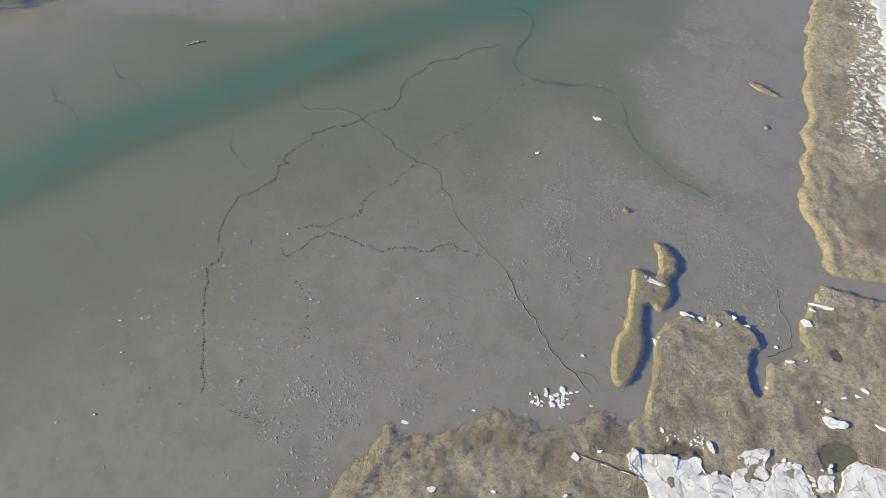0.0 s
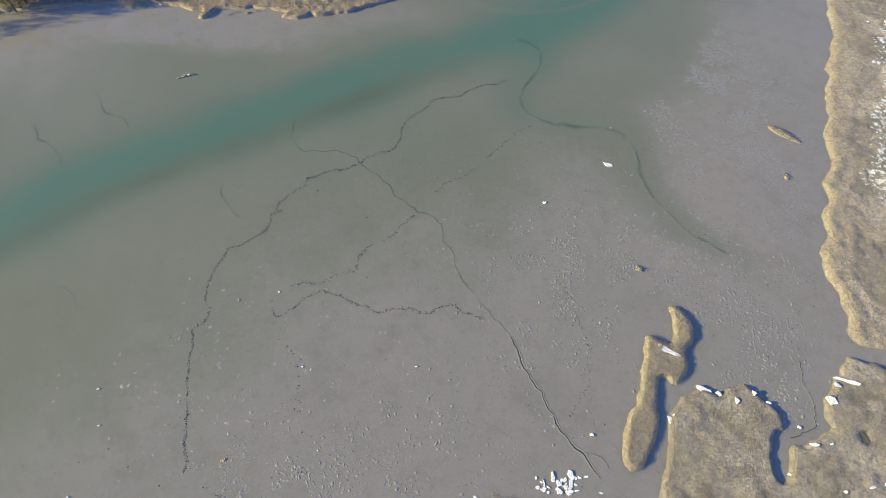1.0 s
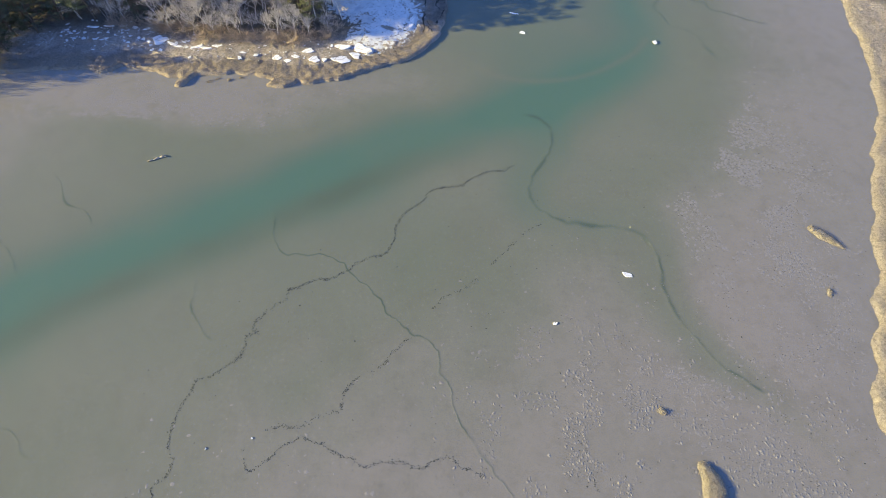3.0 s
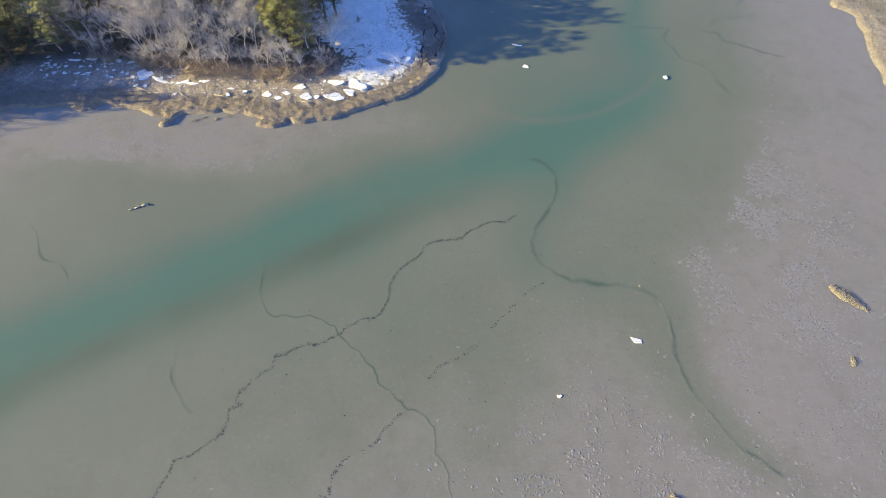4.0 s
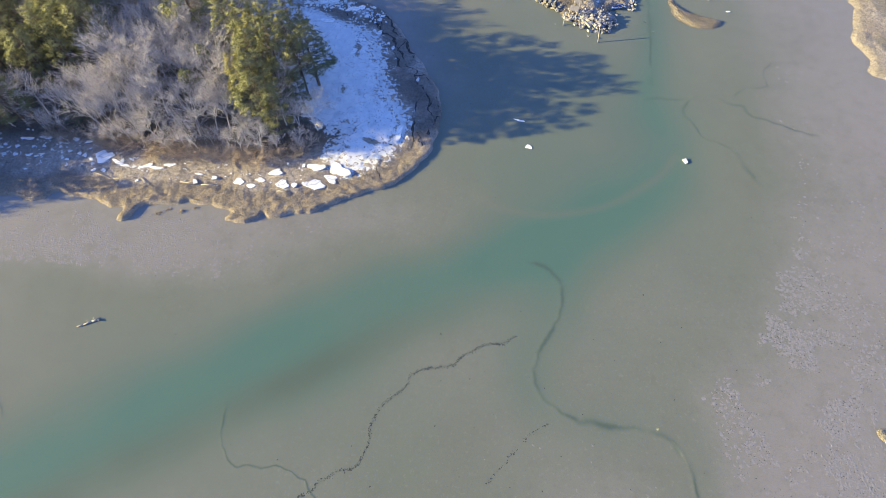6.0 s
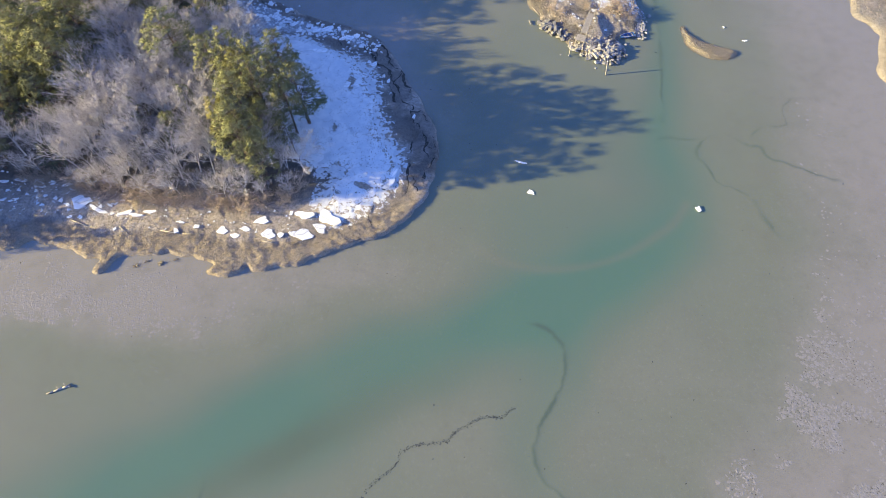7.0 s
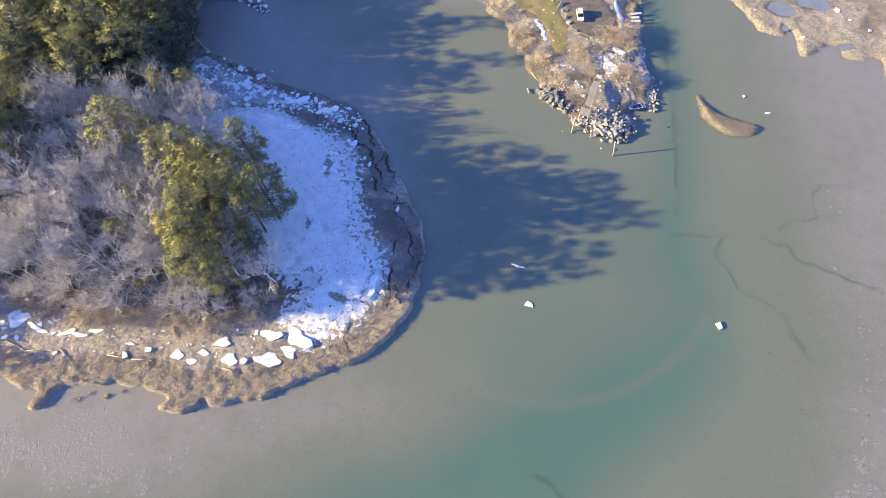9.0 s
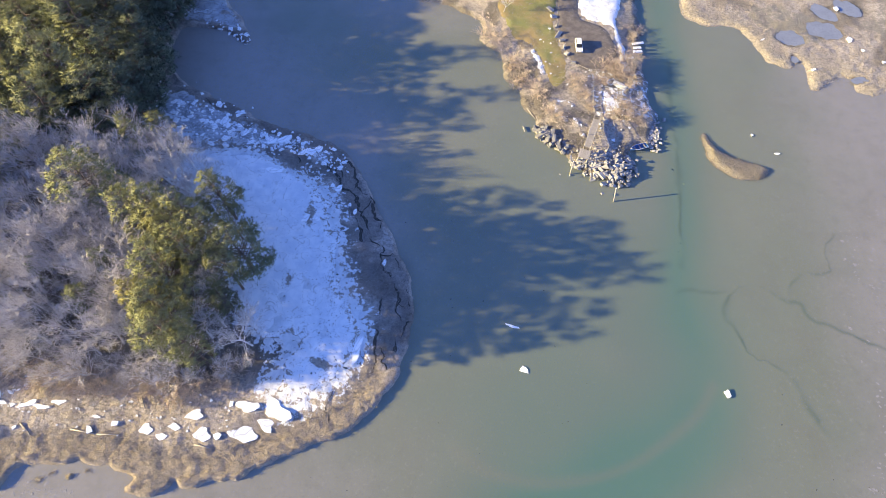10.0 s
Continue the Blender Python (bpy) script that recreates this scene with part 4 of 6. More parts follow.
# afloat and aground on the flat
for x, y, a, b, turn in ((38.1, 98.9, 2.3, 1.9, -40), (22.0, 87.2, 0.9, 0.9, 0), (56.4, 174.8, 1.5, 1.9, -25), (18.6, 177.4, 2.4, 1.3, -10), (16.6, 185.9, 3.0, 0.6, -12), (73.8, 236.8, 0.8, 0.8, 0),
                         (78.5, 231.5, 1.6, 0.5, 0), (-34.6, 62.6, 0.5, 0.5, 0), (-42.5, 60.5, 0.4, 0.4, 0), (-64.5, 41.5, 0.6, 0.4, 0), (-62.0, 34.8, 0.5, 0.4, 0), (-63.0, 23.0, 0.5, 0.4, 0),
                         (-27.2, 46.8, 0.5, 0.4, 0), (-5.4, 47.4, 0.6, 0.4, 0)):
    floe(x, y, -0.06, a, b, turn, 0.15, "lone piece of drifting ice in shallow water", "drift ice")
# along the lit shore of the peninsula
for x, y, a, b, turn in ((-31.8, 167.6, 4.6, 2.4, 8), (-26.5, 167.2, 5.4, 4.0, -25), (-31.8, 163.0, 6.6, 3.3, 8), (-39.0, 162.3, 3.8, 2.5, 15), (-28.0, 164.6, 4.1, 2.1, -20), (-36.2, 162.2, 1.6, 1.3, 0), (-41.2, 165.6, 4.0, 1.8, 20),
                         (-44.4, 163.4, 2.5, 1.7, 0), (-49.4, 162.7, 3.0, 2.0, 25), (-46.3, 161.6, 2.4, 1.2, -5), (-55.4, 163.4, 1.8, 1.1, 0), (-59.7, 162.1, 1.4, 1.7, 30), (-72.4, 166.0, 3.4, 1.3, 20), (-69.8, 165.6, 3.6, 1.0, 0),
                         (-66.8, 166.6, 3.0, 1.0, 12), (-59.2, 164.4, 2.0, 0.7, 0), (-73.3, 161.8, 1.3, 0.8, 60), (-13.3, 179.4, 1.9, 6.0, -12), (-35.0, 167.9, 1.0, 1.2, 0)):
    floe(x, y, on_peninsula(x, y) - 0.02, a, b, turn, 0.2, "white slab of ice stranded on shore grass", "shore ice")
for x, y, a, b, turn in ((-83.5, 168.3, 3.6, 5.2, -32), (-86.2, 167.4, 1.6, 1.0, 0), (-84.6, 164.4, 1.8, 0.9, 10), (-82.2, 164.4, 1.2, 1.6, 20), (-79.5, 166.8, 3.6, 1.1, -18), (-77.6, 166.0, 2.4, 0.9, -10), (-88.5, 172.8, 2.6, 1.0, 10), (-92.0, 173.2, 2.6, 1.2, 0),
                         (-95.6, 173.6, 2.8, 1.2, 8), (-99.6, 173.4, 3.0, 1.2, -5), (-104, 172.9, 3.2, 1.1, 0)):
    floe(x, y, on_peninsula(x, y) - 0.02, a, b, turn, 0.18, "shaded bluish slab of old snow and ice", "shaded shore ice")
for x, y, a, b in ((-37.6, 229.2, 5.2, 2.2), (-40.4, 228.6, 1.7, 2.0), (-44.7, 231.5, 1.4, 1.6), (-55.2, 239.4, 2.4, 2.6), (-54.7, 232.6, 2.6, 1.6), (-48.8, 233.0, 2.1, 1.5), (-44.8, 228.0, 2.1, 1.2), (-42.6, 230.2, 1.7, 1.0),
                   (-33.7, 229.4, 1.1, 1.5), (-32.3, 228.4, 1.4, 1.2), (-28.4, 226.8, 2.0, 1.9), (-25.0, 227.0, 1.5, 1.2), (-22.2, 216.2, 2.5, 2.2), (-23.7, 216.8, 1.4, 1.1), (-19.2, 212.0, 1.1, 1.0), (-17.8, 210.3, 1.3, 1.7),
                   (-28.3, 208.0, 1.8, 2.7), (-25.8, 207.8, 1.9, 1.4)):
    floe(x, y, on_peninsula(x, y) - 0.02, a, b, luck.uniform(-20, 20), 0.26, "flat bluish-white ice block on the shaded shore", "north shore ice blocks")
for x, y, a, b in ((-52.4, 233.8, 3.0, 3.4), (-37.4, 220.1, 4.2, 1.9), (-48.9, 237.0, 1.8, 1.2), (-49.8, 231.6, 1.5, 1.3), (-50.9, 229.2, 2.0, 1.6), (-56.5, 237.2, 1.2, 1.3), (-64.8, 239.4, 2.1, 1.7), (-61.2, 234.8, 1.5, 1.6),
                   (-58.0, 233.9, 1.5, 1.2), (-10.0, 198.0, 0.9, 2.2)):
    floe(x, y, on_peninsula(x, y) - 0.02, a, b, luck.uniform(-20, 20), 0.26, "flat bluish-white ice block on the shaded shore", "north shore ice blocks")
bits = []
for k in range(130):
    x, y = (luck.uniform(-112, -72), luck.gauss(170.5, 2.6)) if k < 70 else (luck.uniform(-78, -28), luck.gauss(165.5, 2.2))
    s = luck.uniform(0.4, 1.7) if k < 70 else luck.uniform(0.2, 0.8)
    bits.append((x, y, on_peninsula(x, y) - 0.03, s, s * luck.uniform(0.4, 0.8), luck.uniform(-40, 40), 0.15))
scraps("snow_scraps", bits, "scraps of old snow along the shore grass")
north = curve_through([(-66, 235), (-58, 234.5), (-50, 231), (-42, 228.5), (-34, 227.2), (-28, 225), (-22, 220.5)], 0.5)
for k in range(115):     # the jumble of ice along the north shore
    p = north[int(luck.random() ** 1.15 * (len(north) - 1))]
    x, y = p[0] + luck.gauss(0, 1.0), p[1] + luck.gauss(0.9, 3.0) * (1.0 if p[0] < -45 else 0.5)
    s = luck.uniform(0.3, 1.15) * (1.8 if luck.random() < 0.2 else 1)
    floe(x, y, on_peninsula(x, y) + 0.02, s * 1.3, s, luck.uniform(-40, 40), luck.uniform(0.16, 0.32), "bluish ice block in a shore jumble", "north shore ice jumble")
for k in range(25):
    x, y = luck.uniform(-66, -52), luck.gauss(263, 3)
    if inside(np.array([x]), np.array([y]), pen_edge)[0]:
        floe(x, y, on_peninsula(x, y), luck.uniform(0.5, 2.2), luck.uniform(0.5, 1.6), luck.uniform(0, 180), 0.25, "bluish ice block in a shore jumble", "north shore ice jumble")
bits = []
for k in range(260):     # and its small rubble
    p = north[int(luck.random() ** 1.1 * (len(north) - 1))]
    x, y = p[0] + luck.gauss(0, 1.2), p[1] + luck.gauss(0.9, 3.4) * (1.0 if p[0] < -45 else 0.5)
    s = luck.uniform(0.15, 0.75)
    bits.append((x, y, on_peninsula(x, y) + 0.02, s * 1.3, s, luck.uniform(-60, 60), luck.uniform(0.12, 0.26)))
for k in range(90):
    x, y = luck.uniform(-67, -52), luck.gauss(263, 3)
    if inside(np.array([x]), np.array([y]), pen_edge)[0]:
        bits.append((x, y, on_peninsula(x, y), luck.uniform(0.3, 1.2), luck.uniform(0.3, 1.0), luck.uniform(0, 180), 0.15))
scraps("ice_rubble", bits, "small rubble of bluish ice along the north shore")
# far marsh and the snow on the east bank
for x, y, a, b in ((105.7, 270.0, 1.6, 2.4), (105.7, 282, 1.4, 1.8), (83, 268.9, 1.3, 0.6), (93.5, 258.5, 1.6, 0.7), (112, 262, 1.2, 0.8), (108, 266, 1.0, 0.8), (117, 256, 1.0, 0.9)):
    floe(x, y, 0.5, a, b, 20, 0.25)
bits = []
for k in range(90):
    y = luck.uniform(72, 158)
    s = luck.uniform(0.4, 2.0)
    bits.append((0.28 * y + 84 + luck.uniform(-6, 12), y, 0.5, s, s * luck.uniform(0.5, 0.9), luck.uniform(0, 180), 0.2))
scraps("snow_scraps", bits, "scraps of old snow on the marsh grass")


def marsh_z(x, y):
    return np.full(np.shape(x), 0.52)


def clip(poly, nx, ny, c):
    """The part of an outline where nx * x + ny * y < c."""
    out = []
    for (ax, ay), (bx, by) in zip(poly, poly[1:] + poly[:1]):
        da, db = nx * ax + ny * ay - c, nx * bx + ny * by - c
        if da < 0:
            out.append((ax, ay))
        if da * db < 0:
            out.append((ax + (bx - ax) * da / (da - db), ay + (by - ay) * da / (da - db)))
    return out


def cracked_sheet(outline, label, seed):
    """A sheet of ice broken into plates that lie close together, each a little tilted."""
    r = random.Random(seed)
    edge = wobble(np.array(curve_through(outline, 0.5, True)), 1.1, 1.3, seed)
    lo, hi = edge.min(0), edge.max(0)
    area = (hi[0] - lo[0]) * (hi[1] - lo[1])
    seeds = [(r.uniform(lo[0], hi[0]), r.uniform(lo[1], hi[1])) for k in range(max(4, int(area / 24.0)))]
    thing = tagged(new("ice_sheet"), label, "ice")
    bed_ob, x, y, z, d = sheet("underlayer", outline, lambda x, y, d: 0.42 + 0.12 * smooth(d / 0.3), ICE_SHEET, 0.7, 1.5, 4, 0.4, 0.7, 1.6, seed)
    give(bed_ob.data, "melt", 0.3 * (1 - smooth(d / 0.8)))
    bed_ob.parent = thing
    for i, (sx, sy) in enumerate(seeds):
        poly = [tuple(p) for p in edge]
        for j, (qx, qy) in enumerate(seeds):
            if i != j and len(poly) > 2:
                nx, ny = qx - sx, qy - sy
                n = math.hypot(nx, ny)
                poly = clip(poly, nx / n, ny / n, (nx * (sx + qx) + ny * (sy + qy)) / 2 / n - r.choice((0.005, 0.01, 0.015, 0.03, 0.07)))
        if len(poly) < 3:
            continue
        ring = []
        for (ax, ay), (bx, by) in zip(poly, poly[1:] + poly[:1]):
            m = max(1, int(math.hypot(bx - ax, by - ay) / 0.45))
            ring += [(ax + (bx - ax) * k / m + (r.uniform(-0.05, 0.05) if k else 0), ay + (by - ay) * k / m + (r.uniform(-0.05, 0.05) if k else 0)) for k in range(m)]
        if len(ring) < 4:
            continue
        base, ta, tb = r.uniform(0.45, 0.52), r.gauss(0, 0.012), r.gauss(0, 0.012)
        bm = bmesh.new()
        low = [bm.verts.new((x, y, base - 0.2)) for x, y in ring]
        top = [bm.verts.new((x, y, base + 0.10 + ta * (x - sx) + tb * (y - sy) + r.uniform(-0.012, 0.012))) for x, y in ring]
        bm.faces.new(top)
        for k in range(len(ring)):
            bm.faces.new((low[k - 1], low[k], top[k], top[k - 1]))
        bmesh.ops.recalc_face_normals(bm, faces=bm.faces[:])
        bmesh.ops.triangulate(bm, faces=[f for f in bm.faces if len(f.verts) > 4])
        part("plate", bm, ICE_SHEET, thing)


for k, (outline, label) in enumerate((
        ([(32.0, 17.3), (33.8, 18.1), (36.2, 17.8), (39.1, 17.6), (42.4, 17.1), (45.1, 16.9), (44.2, 14.9), (42.2, 14.5), (45.3, 14.6), (48.9, 14.0), (48.6, 10.2), (48.3, 2.2), (38, 3.2), (34.7, 12.7), (33.0, 15.2)], "wide cracked white ice sheet on the marsh"),
        ([(51.3, 18.2), (53.6, 18.7), (57.1, 18.8), (57.0, 17.9), (55.8, 16.4), (55.5, 14.4), (52.9, 14.5), (50.7, 15.0), (52.4, 16.2), (51.6, 17.3)], "fan-shaped white ice slab on the marsh"),
        ([(49.2, 14.0), (52.8, 14.1), (55.5, 13.9), (57.0, 16.0), (59.6, 16.7), (61.4, 15.8), (62.2, 14.2), (62.3, 8.2), (59.6, 2.2), (49.4, 2.2)], "large white ice slab on the marsh"),
        ([(69.1, 15.7), (71.2, 16.7), (73.4, 16.7), (76.2, 15.6), (79.5, 14.8), (86.3, 13.2), (86.3, 4.2), (71.9, 3.2), (66.1, 10.2), (67.7, 13.5)], "grey-white ice slab beside a pool"),
        ([(63.9, 14.2), (65.6, 14.5), (66.3, 13.3), (65.5, 12.3), (63.7, 12.4)], "small white ice slab beside a pool"))):
    cracked_sheet(outline, label, 60 + k)
for k, outline in enumerate(([(120, 128), (124, 136), (128, 150), (136, 152), (138, 136), (128, 126)], [(112, 102), (116, 112), (124, 118), (128, 108), (120, 100)])):
    snow_sheet("snow_patch", outline, marsh_z, 0.2, "patchy white snow on straw-coloured marsh", 70 + k, 3.0, 3.0)


# ---- lumps and tracks on the mud ----
def lumps(name, x, y, size, high, material, label, seed, sink=0.003, ground=bed):
    r = np.random.default_rng(seed)
    n, k = len(x), 6
    z = ground(x, y)
    turn, long = r.uniform(0, math.pi, n), r.uniform(0.3, 0.9, n)
    verts = np.empty((n, 2 * k + 1, 3))
    for ring, (s, h) in enumerate(((1.0, 0.0), (0.4, 0.78))):
        for i in range(k):
            a = 2 * math.pi * i / k
            q = size * s * r.uniform(0.55, 1.4, n) * 0.5
            u, v = np.cos(a) * q, np.sin(a) * q * long
            verts[:, ring * k + i] = np.column_stack([x + u * np.cos(turn) - v * np.sin(turn), y + u * np.sin(turn) + v * np.cos(turn),
                                                      z - sink + (sink + high) * h * r.uniform(0.8, 1.2, n)])
    verts[:, -1] = np.column_stack([x, y, z + high])
    start = np.arange(n)[:, None] * (2 * k + 1)
    tri = [(i, (i + 1) % k, k + i) for i in range(k)] + [((i + 1) % k, k + (i + 1) % k, k + i) for i in range(k)] + [(k + i, k + (i + 1) % k, 2 * k) for i in range(k)]
    faces = np.concatenate([start + np.array([t]) for t in tri])
    ob = new(name, mesh_from(name, verts.reshape(-1, 3), faces, material, True))
    return tagged(ob, label, "mud", kind="stuff")


def field(count, cx, cy, sx, sy, seed, clump=5.0, cut=-0.02):
    """Places in a soft patch, gathered into clumps."""
    r = np.random.default_rng(seed)
    x, y = r.normal(cx, sx, count), r.normal(cy, sy, count)
    keep = fbm(x, y, clump, 3, seed) > cut
    return x[keep], y[keep]


FIELDS = [field(5200, 30, 66, 13, 12, 1, 4.0, 0.03), field(11000, 70, 120, 9.5, 19, 2, 4.5, -0.02), field(1500, 76, 98, 6, 10, 3), field(2000, -22, 24, 15, 7, 4, 4.0, 0.05), field(800, 2, 34, 9, 4, 5, 3.0, 0.06),
          field(6500, -82, 145, 20, 5.0, 6, 4.0, -0.06), field(1800, 64, 60, 10, 9, 7), field(800, 48, 76, 8, 6, 8), field(900, 88, 150, 9, 22, 9, 6.0, 0.04), field(420, -8, 168, 9, 4, 10, 3.0, 0.05),
          field(900, 62, 47, 7, 5, 11), field(700, -30, 45, 18, 10, 12, 4, 0.05), field(900, 76, 205, 7, 9, 13, 5.0, 0.08)]
for k, (x, y) in enumerate(FIELDS):
    off = ~inside(x, y, pen_edge) & (water_depth(x, y) < 0.20 + 0.25 * (k in (0, 3, 4, 11)))
    FIELDS[k] = x, y = x[off], y[off]
    r = np.random.default_rng(80 + k)
    size = np.minimum(r.gamma(2.6, 0.17, len(x)) + 0.16, 0.95)
    lumps("mud_lumps", x, y, size, 0.004 + size * r.uniform(0.006, 0.034, len(x)) * (1.9 if k in (0, 3, 4, 6, 10, 11) else 1.0), CLOD, "scattered grey lumps of mud on the flat", 90 + k)

for k in (0, 1, 3, 6):     # dark prints among the lumps
    x, y = FIELDS[k]
    r = np.random.default_rng(140 + k)
    at = r.choice(len(x), len(x) // 2)
    lumps("mud_prints", x[at] + r.normal(0, 0.35, len(at)), y[at] + r.normal(0, 0.35, len(at)), r.uniform(0.12, 0.36, len(at)), np.full(len(at), 0.008), DARK_WET, "small dark prints among the lumps of mud", 150 + k)


def trail(points, label, seed, per_metre=3.2, spread=0.28, size=0.34, breaks=0.12):
    line = wobble(curve_through(points, 0.25), 0.8, 1.8, seed)
    r = np.random.default_rng(seed)
    at = r.integers(0, len(line), int(len(line) * 0.25 * per_metre * 1.25))
    x, y = line[at, 0] + r.normal(0, spread, len(at)), line[at, 1] + r.normal(0, spread, len(at))
    keep = fbm(x, y, 3.0, 2, seed + 3) > -0.5 + breaks * 3
    x, y = x[keep], y[keep]
    lumps("mud_trail", x, y, size * r.uniform(0.8, 1.8, len(x)), np.full(len(x), 0.035), DARK, label, seed, 0.03)


trail([(14.9, 127.9), (12.3, 126.3), (9.0, 126.2), (6.2, 124.6), (3.7, 123.1), (2.6, 121.4), (-1.1, 120.8), (-4.7, 119.7), (-6.3, 117.2), (-9.1, 114.4), (-11.7, 110.7), (-12.1, 108.5), (-12.1, 106.1), (-13.5, 103.4), (-14.8, 102.0), (-18.0, 100.5),
       (-20.1, 99.3), (-21.7, 97.5), (-23.5, 96.3)], "dark winding trail of prints across wet mud", 101, 11, 0.15, 0.26, -0.02)
trail([(-23.5, 96.3), (-26.1, 95.4), (-28.7, 95.0), (-31.2, 93.8), (-33.7, 92.6), (-34.0, 90.4), (-35.6, 89.0), (-36.9, 87.5), (-38.9, 85.1), (-38.8, 83.6), (-37.6, 82.9), (-40.1, 81.6), (-39.7, 78.7), (-42.4, 75.8), (-45.3, 73.5), (-47.6, 72.4)],
      "dark winding trail of prints across wet mud", 111, 11, 0.18, 0.25, -0.05)
trail([(-47.6, 72.4), (-48.6, 69.1), (-49.6, 64.6), (-49.2, 60.9), (-48.1, 58.4), (-48.4, 55.9), (-49.9, 53.4), (-49.4, 50.0), (-49.2, 47.1), (-48.3, 42.7), (-47.1, 37.9), (-46.0, 33.3), (-44.5, 27.3)],
      "dark straight trail of prints across wet mud", 102, 10, 0.14, 0.26, 0.04)
trail([(19.9, 111.2), (15.8, 107.8), (10.6, 102.2), (7.4, 97.6), (2.5, 94.1), (-1.1, 92.0), (-3.5, 89.5)], "sparse dark trail of prints on mud", 103, 5, 0.16, 0.26, 0.12)
trail([(-6.7, 83.4), (-10.0, 80.7), (-11.5, 78.2), (-14.6, 75.3), (-18.3, 72.6), (-19.4, 70.2), (-19.9, 67.9), (-22.5, 67.1), (-26.5, 65.0), (-29.7, 64.8), (-33.8, 63.9), (-35.1, 62.5), (-35.6, 59.9), (-34.4, 56.9)], "thin dark looping trail of prints on mud", 104, 7, 0.16, 0.25, 0.06)
trail([(-34.4, 56.9), (-32.0, 58.0), (-29.9, 60.1), (-27.1, 62.3), (-25.1, 62.9), (-21.7, 61.9), (-18.4, 60.5), (-15.1, 59.6), (-13.5, 58.6), (-9.9, 59.6), (-6.8, 59.4), (-3.6, 58.5), (-1.6, 60.1), (1.5, 60.7), (4.6, 58.8), (7.6, 57.5)],
      "thin dark looping trail of prints on mud", 105, 8, 0.16, 0.25, 0.04)
trail([(-42.9, 26), (-39.4, 24.6), (-37.1, 23.3), (-31.7, 22.1), (-26.6, 21.8), (-21.6, 22.3), (-17.5, 22.6)], "faint trail of prints on mud", 106, 3.0, 0.2, 0.26)
trail([(-33.3, 52), (-30.1, 50.7), (-28.3, 46.8), (-26.5, 38.2), (-25.1, 32.5), (-24.5, 28.2)], "faint trail of prints on mud", 107, 1.6, 0.5, 0.34)
trail([(24, 68), (26.5, 60), (28, 52), (27, 45), (23, 39)], "faint trail of prints among mud lumps", 109, 3, 0.2, 0.24)
specks = np.random.default_rng(33)
sx, sy = specks.uniform(-105, 85, 420), specks.uniform(12, 210, 420)
ok = (away(sx, sy, RIVER) > 10) & ~inside(sx, sy, pen_edge)
lumps("mud_specks", sx[ok], sy[ok], specks.uniform(0.12, 0.4, ok.sum()), np.full(ok.sum(), 0.05), DARK, "scattered dark specks of weed on mud", 120)


def drain(points, depth, wide, seed):
    """A soft dark runnel lying in the mud, sinking a little in its middle."""
    line = wobble(curve_through(points, 0.4), 0.7, 2.2, seed)
    way = np.gradient(line, axis=0)
    way /= np.linalg.norm(way, axis=1)[:, None] + 1e-9
    side = np.column_stack([-way[:, 1], way[:, 0]])
    w = wide * (0.8 + 0.9 * fbm(line[:, 0], line[:, 1], 7, 2, seed))
    fade = min(1, depth / 0.42) * (0.85 + 1.3 * fbm(line[:, 0], line[:, 1], 3.5, 3, seed + 2)) * smooth(np.arange(len(line)) / 8) * smooth(np.arange(len(line))[::-1] / 8)
    us = np.array([-2.6, -1.9, -1.4, -0.9, -0.4, 0, 0.4, 0.9, 1.4, 1.9, 2.6])
    rows, wet = [], []
    for u in us:
        p = line + side * (w * u)[:, None]
        soft = math.exp(-u * u / 1.1) + 0.15 * math.exp(-u * u / 3)
        rows.append(np.column_stack([p, bed(p[:, 0], p[:, 1]) + 0.016 * (1 - abs(u) / 2.6)]))
        wet.append(fade * (0 if abs(u) > 2.5 else soft))
    n, k = len(line), len(us)
    i = (np.arange(n - 1)[:, None] * k + np.arange(k - 1)[None]).ravel()
    me = mesh_from("runnel", np.stack(rows, 1).reshape(-1, 3), np.stack([i, i + k, i + k + 1, i + 1], 1), MUD)
    flat = np.stack(rows, 1).reshape(-1, 3)
    give(me, "drain", np.clip(np.stack(wet, 1).ravel(), 0, 1))
    give(me, "weed", np.clip(weed(flat[:, 0], flat[:, 1]), 0, 1))
    give(me, "depth", water_depth(flat[:, 0], flat[:, 1]))
    tagged(new("runnel", me), "thin dark green runnel winding over wet mud", "runnel", "runnels in the flat")


for k, (points, depth, wide) in enumerate(DRAINS):
    drain(points, depth, wide * 0.7, 40 + k)


